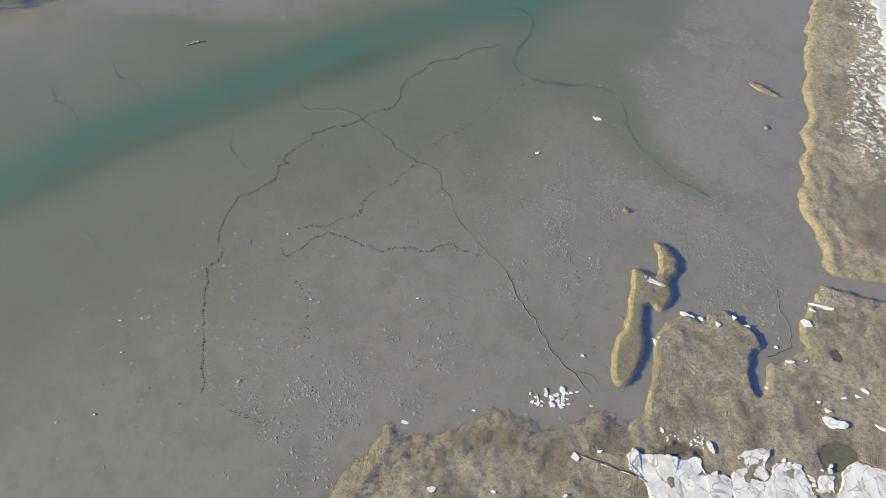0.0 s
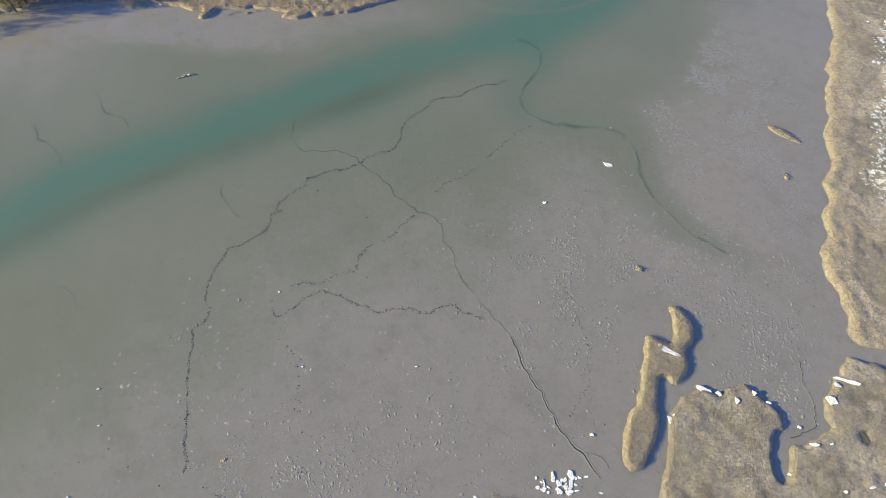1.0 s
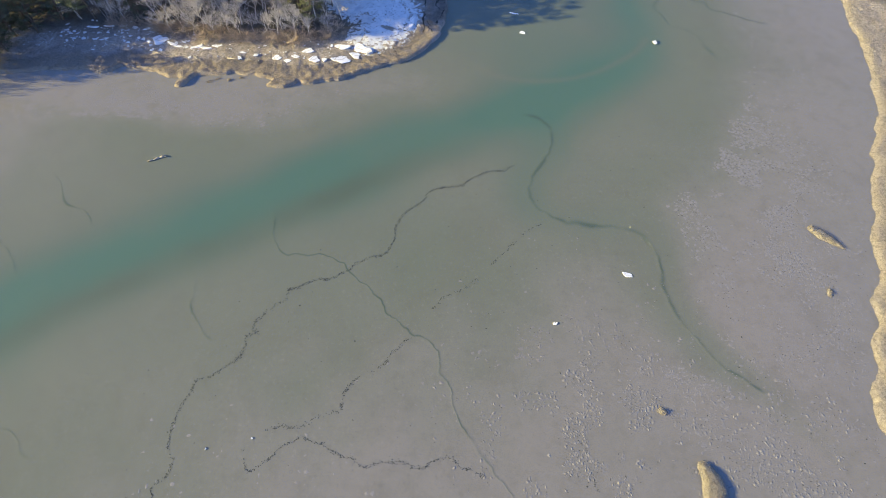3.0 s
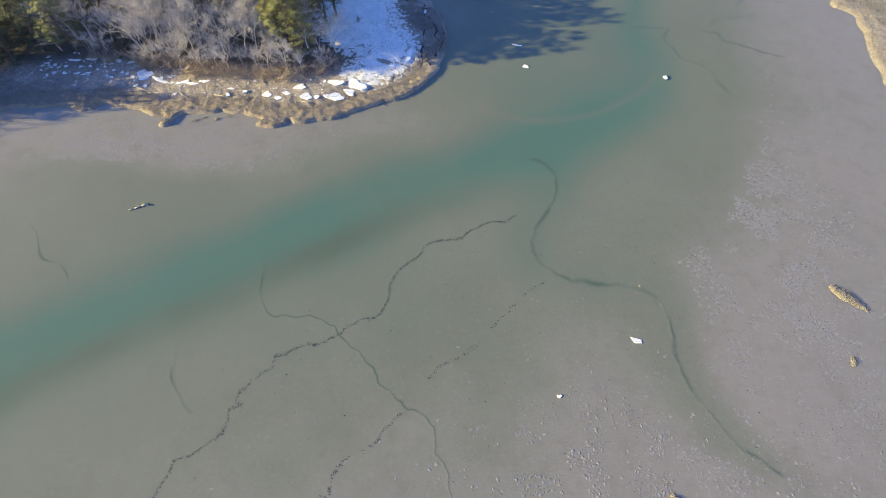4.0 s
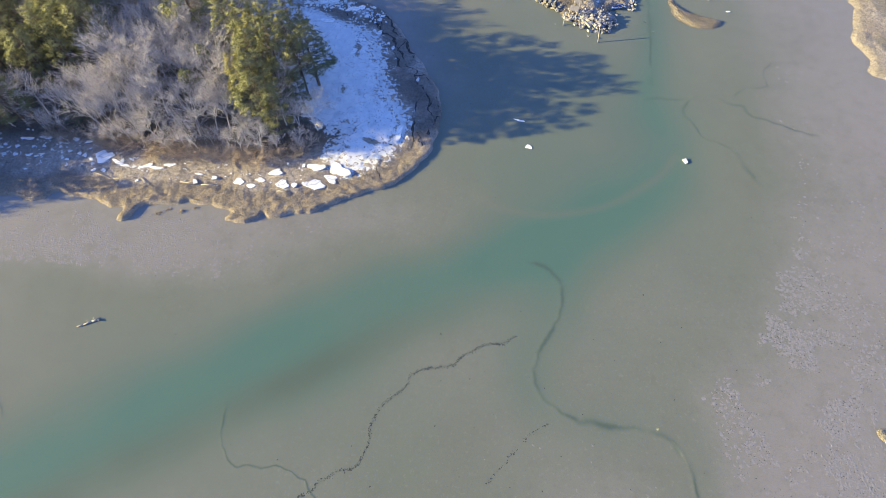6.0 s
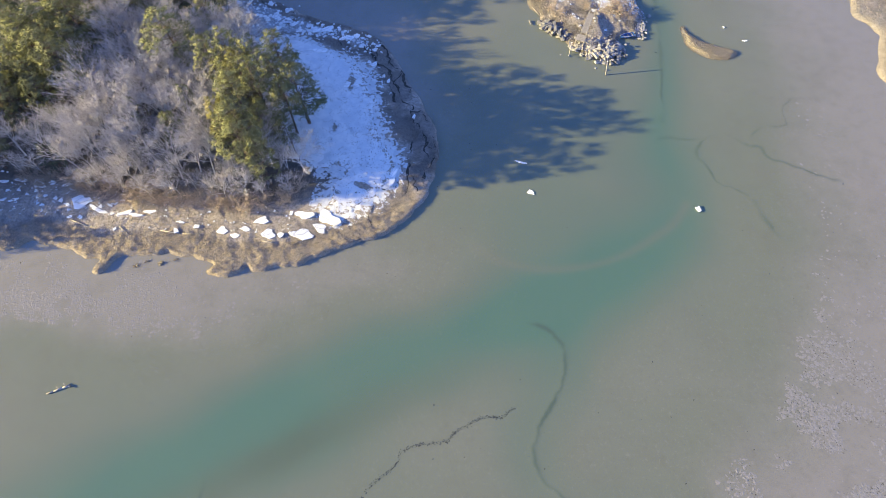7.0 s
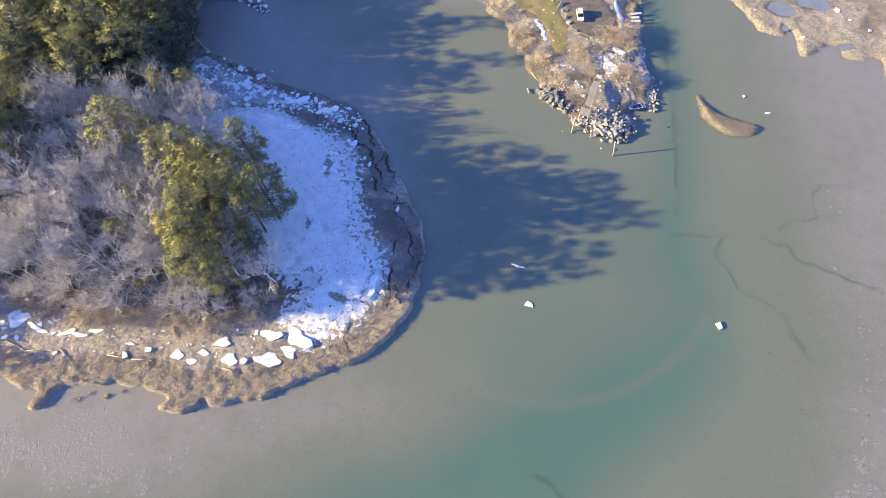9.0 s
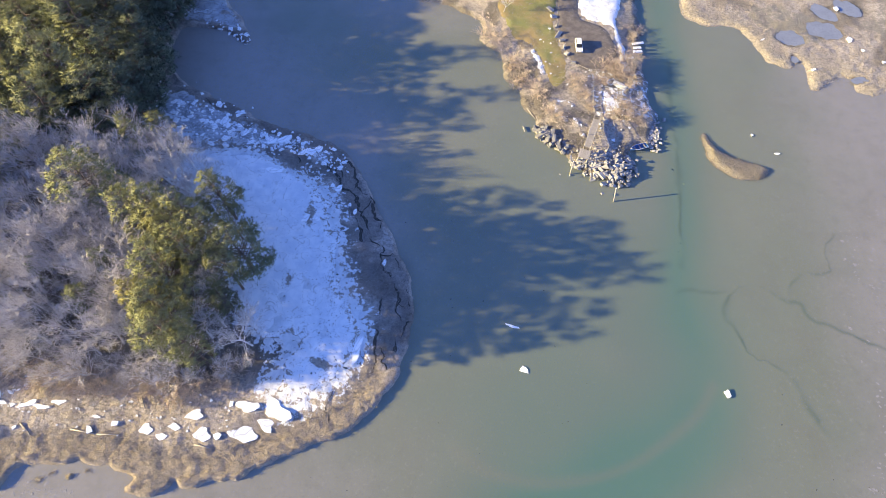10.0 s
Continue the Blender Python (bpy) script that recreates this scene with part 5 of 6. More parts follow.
def creek(points, label, wide=0.22, bank=0.10, seed=1):
    """A narrow drain with a dark floor between two low rims of pushed-up mud."""
    line = wobble(curve_through(points, 0.4), 1.0, 3.0, seed)
    way = np.gradient(line, axis=0)
    way /= np.linalg.norm(way, axis=1)[:, None]
    side = np.column_stack([-way[:, 1], way[:, 0]])
    z = bed(line[:, 0], line[:, 1])
    w = wide * (0.7 + 1.2 * np.abs(fbm(line[:, 0], line[:, 1], 4, 2, seed)))
    thing = tagged(new("drain"), label, "drain", "drains in the mud")
    for name, profile, material in (("rim", ((1.0, 0.0), (1.6, 1.0), (2.6, 0.5), (4.0, -0.4)), MUD), ("rim", ((-4.0, -0.4), (-2.6, 0.5), (-1.6, 1.0), (-1.0, 0.0)), MUD),
                                    ("floor", ((-1.1, 0.1), (0, 0.04), (1.1, 0.1)), DARK)):
        rows = np.stack([np.column_stack([line + side * (w * u)[:, None], z + 0.02 + bank * h * (0.6 + 0.8 * (0.5 + fbm(line[:, 0], line[:, 1], 1.5, 2, seed + 5)))]) for u, h in profile], 1)
        n, k = rows.shape[:2]
        i = (np.arange(n - 1)[:, None] * k + np.arange(k - 1)[None]).ravel()
        ob = new(name, mesh_from(name, rows.reshape(-1, 3), np.stack([i, i + k, i + k + 1, i + 1], 1), material))
        give(ob.data, "depth", np.full(n * k, 0.12))
        ob.parent = thing


creek([(12.9, 54.0), (13.9, 51.8), (14.9, 48.2), (16.5, 45.7), (18.6, 43.5), (19.2, 40.8), (20.4, 37.9), (21.8, 35.6), (23.7, 33.1), (25.2, 32.1), (26.4, 30.4), (27.6, 28.6)], "narrow winding drain cut into grey mud", 0.10, 0.016, 3)
creek([(24.6, 32.6), (26.6, 32.2), (28.4, 31.0), (28.8, 29.8)], "short side drain cut into grey mud", 0.05, 0.014, 5)
creek([(68.6, 50.4), (67.9, 46.5), (68.6, 43.4), (68.2, 39.8), (67.6, 37.6), (64.5, 36.6), (62.5, 36.2)], "narrow drain between the marsh banks", 0.06, 0.014, 4)


def driftwood(name, points, r0, label, stubs=(), z=0.0):
    """A weathered trunk with broken limbs, lying on the ground."""
    line = [Vector((*p, z)) for p in points]
    thing = tagged(new(name), label, "driftwood")
    bm = bmesh.new()
    for i, (a, b) in enumerate(zip(line, line[1:])):
        rod(bm, a, b, r0 * (1 - 0.7 * i / len(line)), r0 * (1 - 0.7 * (i + 1) / len(line)), 7)
    part("trunk", bm, WOOD, thing, soft=True)
    for a, b, r in stubs:
        part("limb", rod(bmesh.new(), a, b, r, r * 0.3, 6), WOOD, thing, soft=True)
    return thing


driftwood("driftwood_log", [(-70.0, 127.4), (-71.2, 126.9), (-72.6, 126.1), (-73.8, 125.6)], 0.24, "grey driftwood log stranded on the flat",
          [((-70.6, 127.2, 0.1), (-71.2, 127.7, 0.3), 0.14), ((-71.6, 126.6, 0.1), (-72.4, 127.0, 0.3), 0.12), ((-70.1, 127.4, 0.1), (-69.7, 127.0, 0.25), 0.2)], 0.08)
driftwood("driftwood_branch", [(34.9, 13.2), (33.6, 14.0), (30.7, 14.9), (27.4, 16.0), (24.0, 17.3)], 0.13, "bleached forked branch beside the ice",
          [((34.0, 13.8, 0.6), (32.7, 15.1, 0.8), 0.12), ((32.7, 15.1, 0.8), (31.4, 16.4, 0.85), 0.09), ((31.4, 16.4, 0.85), (28.6, 17.7, 0.75), 0.07), ((31.9, 15.9, 0.8), (31.7, 17.3, 1.4), 0.05), ((32.3, 15.5, 0.8), (33.0, 16.9, 1.5), 0.05)], 0.52)
for pts in ([(-84, 163.6), (-79, 162), (-74.5, 161.9)], [(-72.5, 162.5), (-70.5, 161.2), (-69.8, 160.4)], [(-52, 168.4), (-50.5, 166.2)], [(-63, 162.0), (-58, 161.4), (-54, 161.6)], [(-40, 160.6), (-37, 160.2)]):
    driftwood("driftwood_pole", pts, 0.13, "pale thin driftwood pole along the strand line", (), on_peninsula(*pts[0]) + 0.12)

# litter on the snow
grit = np.random.default_rng(61)
sx, sy = np.concatenate([grit.uniform(-46, -13, 260), grit.normal(-19.5, 1.6, 260)]), np.concatenate([grit.uniform(172, 226, 260), grit.uniform(174, 206, 260)])
ok = inside(sx, sy, snow_edge)
lumps("snow_litter", sx[ok], sy[ok], grit.gamma(2, 0.11, ok.sum()) + 0.08, np.full(ok.sum(), 0.16), DARK, "dark bits of weed and twig on the snow", 62, 0.1, pen_z)


# ---- trees ----
def grow(r, twigs, woods, p, way, length, radius, level, spread, lift, heart=None):
    """One branch and its children, forking outward from the crown's heart; levels 0 and 1 are the twigs."""
    if level == 0:
        twigs.append((p, p + way * length, 0.017, 0.007))
        return
    bend = Vector((r.gauss(0, 0.30), r.gauss(0, 0.30), lift + r.gauss(0, 0.16)))
    mid = p + way * length * 0.5
    way2 = (way + bend).normalized()
    end = mid + way2 * length * 0.5
    if level > 2:
        woods.append((p, mid, radius, radius * 0.86))
        woods.append((mid, end, radius * 0.86, radius * 0.68))
    elif level == 2:
        woods.append((p, end, radius, radius * 0.7))
    else:
        twigs.append((p, end, 0.026, 0.014))
    for k in range(3):
        side = Vector((r.gauss(0, 1), r.gauss(0, 1), r.gauss(0.05, 0.6)))
        start = p.lerp(end, r.uniform(0.35, 1.0)) if k else end
        out = way2 + side * spread * (0.55 if k == 0 else 1.0)
        if heart:
            out += (start - heart).normalized() * 0.30
        grow(r, twigs, woods, start, out.normalized(), length * r.uniform(0.58, 0.84), max(0.014, radius * 0.60), level - 1, spread, lift, heart)


def rods_mesh(name, rods, material, sides, thick=1.0):
    a, b, ra, rb = ([tuple(s[0]) for s in rods], [tuple(s[1]) for s in rods], np.array([s[2] for s in rods]) * thick, np.array([s[3] for s in rods]) * thick)
    return mesh_from(name, *prisms(a, b, ra, rb, sides), material)


def twig_mesh(name, twigs, material, seed):
    """Thin flat slips, turned at random, for twigs a finger thick."""
    r = np.random.default_rng(seed)
    a, b = np.array([tuple(t[0]) for t in twigs]), np.array([tuple(t[1]) for t in twigs])
    side = np.cross(b - a, r.normal(0, 1, a.shape))
    side /= np.linalg.norm(side, axis=1)[:, None] + 1e-9
    wa, wb = np.array([t[2] for t in twigs])[:, None], np.array([t[3] for t in twigs])[:, None]
    verts = np.stack([a - side * wa, a + side * wa, b + side * wb, b - side * wb], 1).reshape(-1, 3)
    return mesh_from(name, verts, np.arange(len(verts)).reshape(-1, 4), material, False)


def bare_tree(seed, tall=15.0, stems=1, broad=0.6):
    """A leafless tree: pale trunk and boughs, and a rounded crown of fine twigs."""
    r = random.Random(seed)
    twigs, woods = [], []
    for s in range(stems):
        foot = Vector((r.gauss(0, 0.4), r.gauss(0, 0.4), -0.4)) if stems > 1 else Vector((0, 0, -0.4))
        way = Vector((r.gauss(0, 0.12), r.gauss(0, 0.12), 1)).normalized()
        fork = foot + way * tall * r.uniform(0.26, 0.36)
        top = fork + (way + Vector((r.gauss(0, 0.12), r.gauss(0, 0.12), 0))).normalized() * tall * 0.24
        radius = 0.17 / stems ** 0.5
        woods.append((foot, fork, radius * 1.2, radius * 0.85))
        woods.append((fork, top, radius * 0.85, radius * 0.5))
        limbs = 7 if stems == 1 else 4 if stems == 2 else 3
        turn = r.uniform(0, 6.28)
        for k in range(limbs):
            a = turn + 2.4 * k + r.uniform(-0.3, 0.3)
            lean = broad * r.uniform(0.7, 1.5) * (1.15 - 0.7 * k / limbs)
            out = Vector((math.cos(a) * lean, math.sin(a) * lean, 1)).normalized()
            start = fork.lerp(top, min(1.0, k / (limbs - 1) + r.uniform(-0.1, 0.1)))
            grow(r, twigs, woods, start, out, tall * r.uniform(0.19, 0.25), radius * 0.46, 5, 0.56, 0.05, fork)
    k = tall / max(s[1].z for s in twigs)
    scale = lambda rods: [(a * k, b * k, p, q) for a, b, p, q in rods]
    thing = new("bare_tree")
    new("trunk", rods_mesh("trunk", scale(woods), BARK, 3)).parent = thing
    new("crown", twig_mesh("crown", scale(twigs), TWIG, seed)).parent = thing
    return thing


def brush(seed, tall=3.0):
    """A leafless shrub of many thin stems."""
    r = random.Random(seed)
    twigs, woods = [], []
    for k in range(14):
        a, lean = r.uniform(0, 6.28), r.uniform(0.1, 1.1)
        out = Vector((math.cos(a) * lean, math.sin(a) * lean, 1)).normalized()
        grow(r, twigs, woods, Vector((r.gauss(0, 0.5), r.gauss(0, 0.5), -0.1)), out, tall * 0.5, 0.02, 3, 0.4, 0.05)
    thing = new("shrub")
    new("stems", rods_mesh("stems", woods, TWIG_RED, 3)).parent = thing
    new("crown", twig_mesh("crown", twigs, TWIG_RED, seed)).parent = thing
    return thing


def needle_clumps(r, centres, sizes, needles, broad):
    """Tufts of needles: thin blades that spread outward and up from each centre."""
    n = len(centres) * needles
    c = np.repeat(np.array(centres), needles, 0)
    s = np.repeat(np.array(sizes), needles)
    way = r.normal(0, 1, (n, 3))
    way[:, 2] = np.abs(way[:, 2]) * 0.75 - 0.12
    way /= np.linalg.norm(way, axis=1)[:, None]
    side = np.cross(way, r.normal(0, 1, (n, 3)))
    side /= np.linalg.norm(side, axis=1)[:, None]
    way_out = c * [1, 1, 0]
    way_out /= np.linalg.norm(way_out, axis=1)[:, None] + 0.3
    root = c + way * s[:, None] * r.uniform(0.0, 0.45, n)[:, None]
    tip = c + way * s[:, None] * r.uniform(0.75, 1.15, n)[:, None]
    wide = side * (s * broad)[:, None]
    form = way * 0.55 + way_out * 0.8 + np.array([0, 0, 0.25])       # the rounded form of tuft and crown
    form /= np.linalg.norm(form, axis=1)[:, None]
    turned = np.einsum("ij,ij->i", np.cross(wide * 2, tip - root + wide), form) < 0
    wide[turned] *= -1
    verts = np.stack([root - wide, root + wide, tip], 1).reshape(-1, 3)
    return verts, np.arange(len(verts)).reshape(-1, 3), np.repeat(form, 3, 0)


def pine_tree(seed, tall=18.0, low=0.25, width=1.0, needles=None, name="pine_tree", blades=6, broad=0.135):
    """A white pine: tiers of level limbs with tufted, uneven plates of needles."""
    r, nr = random.Random(seed), np.random.default_rng(seed)
    woods, centres, sizes = [], [], []
    lean = Vector((r.gauss(0, 0.03), r.gauss(0, 0.03), 1))
    last = Vector((0, 0, -0.5))
    for k in range(1, 7):
        p = lean * tall * 0.97 * k / 6 + Vector((r.gauss(0, 0.1), r.gauss(0, 0.1), 0))
        woods.append((last, p, 0.30 * (1.05 - (k - 1) / 6), 0.30 * (1.05 - k / 6)))
        last = p
    level = low * tall
    while level < tall * 0.985:
        u = level / tall
        reach = width * tall * 0.24 * min(1.0, (1.04 - u) * 2.1) ** 0.75 * (0.65 + 0.35 * min(1, (u - low) * 5 + 0.3))
        turn = r.uniform(0, 6.28)
        for k in range(r.choice((3, 4, 4, 5))):
            a = turn + k * 1.5 + r.uniform(-0.4, 0.4)
            long = reach * r.uniform(0.55, 1.25) + 0.35
            rise = r.uniform(0.05, 0.35) + 0.5 * max(0, u - 0.75) * 3
            start = lean * level
            out = Vector((math.cos(a), math.sin(a), rise)).normalized()
            end = start + out * long
            woods.append((start, end, 0.05 + 0.02 * long / 3, 0.02))
            for i in range(max(3, int(long / 0.62))):       # side shoots, each with a rounded plate of tufts
                f = r.uniform(0.45, 1.0) if i else 1.0
                q = start.lerp(end, f)
                swing = a + r.choice((-1, 1)) * r.uniform(0.3, 1.2)
                off = long * (1.15 - f) * 0.5 + 0.2
                hub = q + Vector((math.cos(swing) * off, math.sin(swing) * off, r.uniform(0.0, 0.4)))
                plate = r.uniform(0.38, 0.75)
                for j in range(6):
                    centres.append((hub.x + r.gauss(0, plate * 0.6), hub.y + r.gauss(0, plate * 0.6), hub.z + r.gauss(0.08, plate * 0.26)))
                    sizes.append(r.uniform(0.34, 0.60))
        level += r.uniform(0.8, 1.5)
    thing = new(name)
    ob = new("trunk", rods_mesh("trunk", woods, PINE_BARK, 5))
    ob.parent = thing
    verts, faces, form = needle_clumps(nr, centres, sizes, blades, broad)
    me = mesh_from("crown", verts, faces, needles or NEEDLE, True)
    me.normals_split_custom_set_from_vertices(form.tolist())
    ob = new("crown", me)
    ob.parent = thing
    return thing


BARE_LABEL, PINE_LABEL = "leafless grey deciduous tree with a broad twiggy crown", "yellow-green white pine with tufted level limbs"
KINDS = {"bare": [bare_tree(300 + k, 15, (1, 2, 1, 3, 2, 1, 1)[k], (0.55, 0.5, 0.75, 0.5, 0.6, 0.4, 0.65)[k]) for k in range(7)],
         "pine": [pine_tree(400, 18, 0.25, 0.8), pine_tree(401, 18, 0.35, 0.95), pine_tree(402, 18, 0.22, 0.7), pine_tree(403, 18, 0.4, 0.85), pine_tree(404, 18, 0.3, 0.75)],
         "gold": [pine_tree(405, 18, 0.25, 0.9, NEEDLE_GOLD)],
         "fir": [pine_tree(410 + k, 18, 0.12, 0.72, NEEDLE_DARK, "conifer_tree", 3, 0.21) for k in range(3)],
         "brush": [brush(500 + k) for k in range(4)]}
NOMINAL = {"gold": 19.3, "fir": 19.3, "bare": 15.0, "pine": 19.3, "brush": 3.0}
fresh = {k: list(v) for k, v in KINDS.items()}
wood_luck = random.Random(21)
stand = []


def plant(kind, x, y, tall, z, label, category, group, wide=1.0):
    s = tall / NOMINAL[kind]
    m = Matrix.LocRotScale((x, y, z - 0.1), Euler((wood_luck.gauss(0, 0.03), wood_luck.gauss(0, 0.03), wood_luck.uniform(0, 6.28))), (s * wide, s * wide, s))
    if fresh[kind]:
        ob = fresh[kind].pop()
        ob.matrix_basis = m
    else:
        ob = copy_thing(wood_luck.choice(KINDS[kind]), m)
    tagged(ob, label, category, group)
    stand.append((x, y))
    return ob


def wood_tree(kind, x, y, tall, wide=1.0):
    label = {"bare": BARE_LABEL, "pine": PINE_LABEL, "gold": "yellowed sunlit white pine among green ones", "fir": "dark green dense conifer in the shaded wood"}[kind]
    plant(kind, x, y, tall, on_peninsula(x, y), label, "tree", "trees of the peninsula wood", wide)


# the pines that stand out: x, y, height, breadth
for x, y, tall, wide in ((-67.2, 207, 22.5, 1.35), (-57.2, 199.8, 21.0, 0.9), (-52.4, 199.7, 22.4, 0.95), (-44.8, 177.6, 20.0, 1.0), (-41.0, 175.4, 16.5, 0.95), (-47.2, 187.6, 22.0, 0.95), (-43.6, 192.2, 20.5, 0.95), (-49.6, 191.4, 20.5, 0.85), (-42.2, 184.2, 19.0, 0.95),
                         (-40.4, 196.4, 19.0, 0.95), (-37.6, 190.2, 17.0, 1.05), (-42.9, 206.7, 15.6, 0.8), (-35.4, 194.0, 16.5, 1.05), (-46.0, 181.2, 18.0, 0.9), (-45.2, 199.6, 20.0, 0.85), (-37.0, 184.4, 15.0, 0.95),
                         (-51.2, 184.0, 17.5, 0.8), (-40.2, 201.6, 15.0, 0.8), (-60.0, 222.6, 18.2, 0.9), (-64.5, 219.5, 16.0, 0.7), (-74.7, 231.0, 24.5, 1.5), (-84.9, 224.6, 22.0, 1.1), (-95.1, 212.9, 21.0, 1.1)):
    wood_tree("pine", x, y, tall, wide)
for x, y, tall, wide in ((-50.4, 195.8, 20.5, 0.95), (-49.6, 183.6, 18.5, 0.8)):
    wood_tree("gold", x, y, tall, wide)
for x, y, tall, wide in ((-91.5, 199.0, 16.5, 0.9), (-94.5, 197.0, 15.5, 0.85), (-84.8, 235.9, 24, 1.1), (-85.8, 249.3, 24, 1.2), (-97.2, 250.0, 23, 1.2), (-60.5, 190.5, 14.0, 0.7), (-73.0, 189.0, 12.5, 0.7), (-63.0, 183.5, 12.0, 0.7)):
    wood_tree("pine", x, y, tall, wide)
WOOD_EDGE = curve_through([(-148.6, 176), (-108.6, 175), (-90.6, 176), (-78.6, 171.5), (-64.6, 171), (-46.6, 171), (-34.6, 174), (-32.6, 179.2), (-34.6, 188.2), (-37.6, 198.2), (-46.6, 211.2), (-57.6, 221.2), (-68.6, 232.2), (-70.6, 248.2),
                           (-74.6, 262), (-76.6, 286.2), (-148.6, 296.2)], 3.0, True)
for x, y, top in ((-146, 150, 15), (-150, 156, 17), (-145, 160, 17), (-152, 163, 19), (-146, 167, 19), (-155, 150, 14), (-158, 158, 18), (-150, 144, 10), (-156, 140, 9), (-148, 172, 20), (-154, 170, 20), (-162, 165, 20),
                  (-143, 155, 15), (-144, 163, 17), (-129, 152.5, 12), (-133, 155, 13.5), (-127, 156, 14.5), (-133, 159, 16.5), (-128, 160, 17.5), (-131, 163, 18.5), (-127, 165, 18.5),
                  (-132, 168, 19), (-128, 171, 19), (-124, 162, 16), (-124, 168, 18), (-136, 163, 19), (-123, 174, 19), (-119, 170, 17)):
    wood_tree("fir" if x > -140 else "pine" if y > 150 else "bare", x, y, top, 1.15)


def scatter(count, west, east, south, north, gap, choose):
    """Trees at random within the wood, no two nearer than the gap; choose(x, y) gives kind, height and breadth."""
    for k in range(count):
        x, y = wood_luck.uniform(west, east), wood_luck.uniform(south, north)
        if inside(np.array([x]), np.array([y]), WOOD_EDGE)[0] and min((x - a) ** 2 + (y - b) ** 2 for a, b in stand) > gap * gap:
            wood_tree(*choose(x, y))


def south_tree(x, y):
    """Low leafless trees along the south edge, taller further in; few under the pines."""
    return "bare", x, y, min(15.5, 8.5 + 0.7 * (y - 171)) * wood_luck.uniform(0.88, 1.12) * (0.85 if x > -46 else 1), wood_luck.uniform(1.0, 1.3)


def middle_tree(x, y):
    return "bare", x, y, wood_luck.uniform(15.5, 18.0) * (0.7 if x > -50 and y < 212 else 1), wood_luck.uniform(0.9, 1.15)


def west_tree(x, y):
    kind = wood_luck.choice(("bare", "bare", "bare", "fir", "pine"))
    return kind, x, y, wood_luck.uniform(12, 16), wood_luck.uniform(0.9, 1.15)


def north_tree(x, y):
    kind = wood_luck.choice(("fir", "fir", "fir", "fir", "pine"))
    return kind, x, y, wood_luck.uniform(18.5, 21.5), wood_luck.uniform(1.0, 1.25)


scatter(1600, -82, -70, 229, 288, 3.2, lambda x, y: ("fir", x, y, wood_luck.uniform(23.0, 25.5), 1.2))
scatter(400, -108, -92, 190, 226, 4.4, lambda x, y: (wood_luck.choice(("fir", "pine")), x, y, wood_luck.uniform(15.5, 18.5), 1.1))
scatter(1500, -130, -70, 226, 290, 4.8, north_tree)
scatter(400, -100, -73, 223, 231, 3.6, lambda x, y: ("fir", x, y, wood_luck.uniform(18.5, 20.5), 1.1))
scatter(1500, -88, -33, 170.5, 180, 3.1, south_tree)
scatter(1500, -90, -36, 180, 201, 3.7, south_tree)
scatter(1600, -91, -46, 199, 223, 3.75, middle_tree)
scatter(900, -112, -88, 174, 230, 3.6, west_tree)
scatter(600, -138, -114, 166, 240, 4.8, lambda x, y: ("fir", x, y, wood_luck.uniform(18, 21), 1.25))
scatter(400, -140, -104, 172, 292, 6.5, lambda x, y: (wood_luck.choice(("fir", "pine", "bare")), x, y, wood_luck.uniform(16, 19), 1.1))
for k in range(70):
    x = wood_luck.uniform(-100, -32)
    y = 168.8 + wood_luck.uniform(-0.5, 3.5) + max(0, (-66 - x) * 0.16) + max(0, (x + 44) * 0.2)
    plant("brush", x, y, wood_luck.uniform(1.4, 3.4), on_peninsula(x, y), "reddish-brown leafless brush at the wood's edge", "shrub", "brush along the wood", 1.3)


# ---- the spit with the car park ----
SPIT = [(-12, 290), (-10.1, 281.2), (-1.3, 278.8), (8.3, 271.7), (7.8, 265.4), (13, 260.1), (14.5, 252.1), (18.1, 248.5), (18.7, 242.9), (22.1, 238.5), (22.2, 234.6), (26.6, 231), (29, 227.4),
        (31.5, 224.9), (33.9, 222.7), (38.9, 221), (41.5, 221.6), (44.2, 225.6), (44.8, 230.2), (46.5, 233), (49.6, 232.2), (51, 236.5), (52.4, 241.8), (51, 244.8), (51.4, 252), (50.6, 257.8),
        (51.4, 270.4), (52, 284), (53, 300), (48, 350), (-30, 350)]
spit_edge = curve_through(SPIT, 1.0, True)


def spit_height(x, y, d):
    return (-0.3 + 0.95 * smooth(d / 1.8) + 0.85 * smooth((d - 2) / 6) * smooth((y - 228) / 14) + 0.2 * fbm(x, y, 1.8, 3, 3) * smooth(d / 2) + 0.3 * fbm(x, y, 6, 3, 16) * smooth(d / 4) * smooth((262 - y) / 12))


def on_spit(x, y):
    return float(spit_height(np.array([x]), np.array([y]), away(np.array([x]), np.array([y]), spit_edge, True))[0])


def spit():
    ob, x, y, z, d = sheet("ground_spit", SPIT, spit_height, TURF_FAR, 0.6, 2.5, 26, 0.5, 1.2, 2.5, 14)
    bare = np.maximum(0.75 * smooth((fbm(x, y, 4, 3, 40) - 0.02) / 0.12), 0.30 * (1 - smooth((d - 0.8) / 1.2)))
    give(ob.data, "rim", 0.35 * (1 - smooth((d - 2) / 4)))
    give(ob.data, "bare", bare)
    give(ob.data, "snow", 0.50 * smooth((x - 33) / 4) * smooth((262 - y) / 8) * smooth((y - 236) / 5))
    tagged(ob, "narrow spit of rough straw-coloured ground ending in rocks", "spit", kind="structure")
    grass(ob, *at_random(x, y, z, (d > 0.8) & (y < 285), 9000, 8), 0.26, BLADES_GREY, 8)


def spit_z(x, y):
    return spit_height(x, y, away(x, y, spit_edge, True))


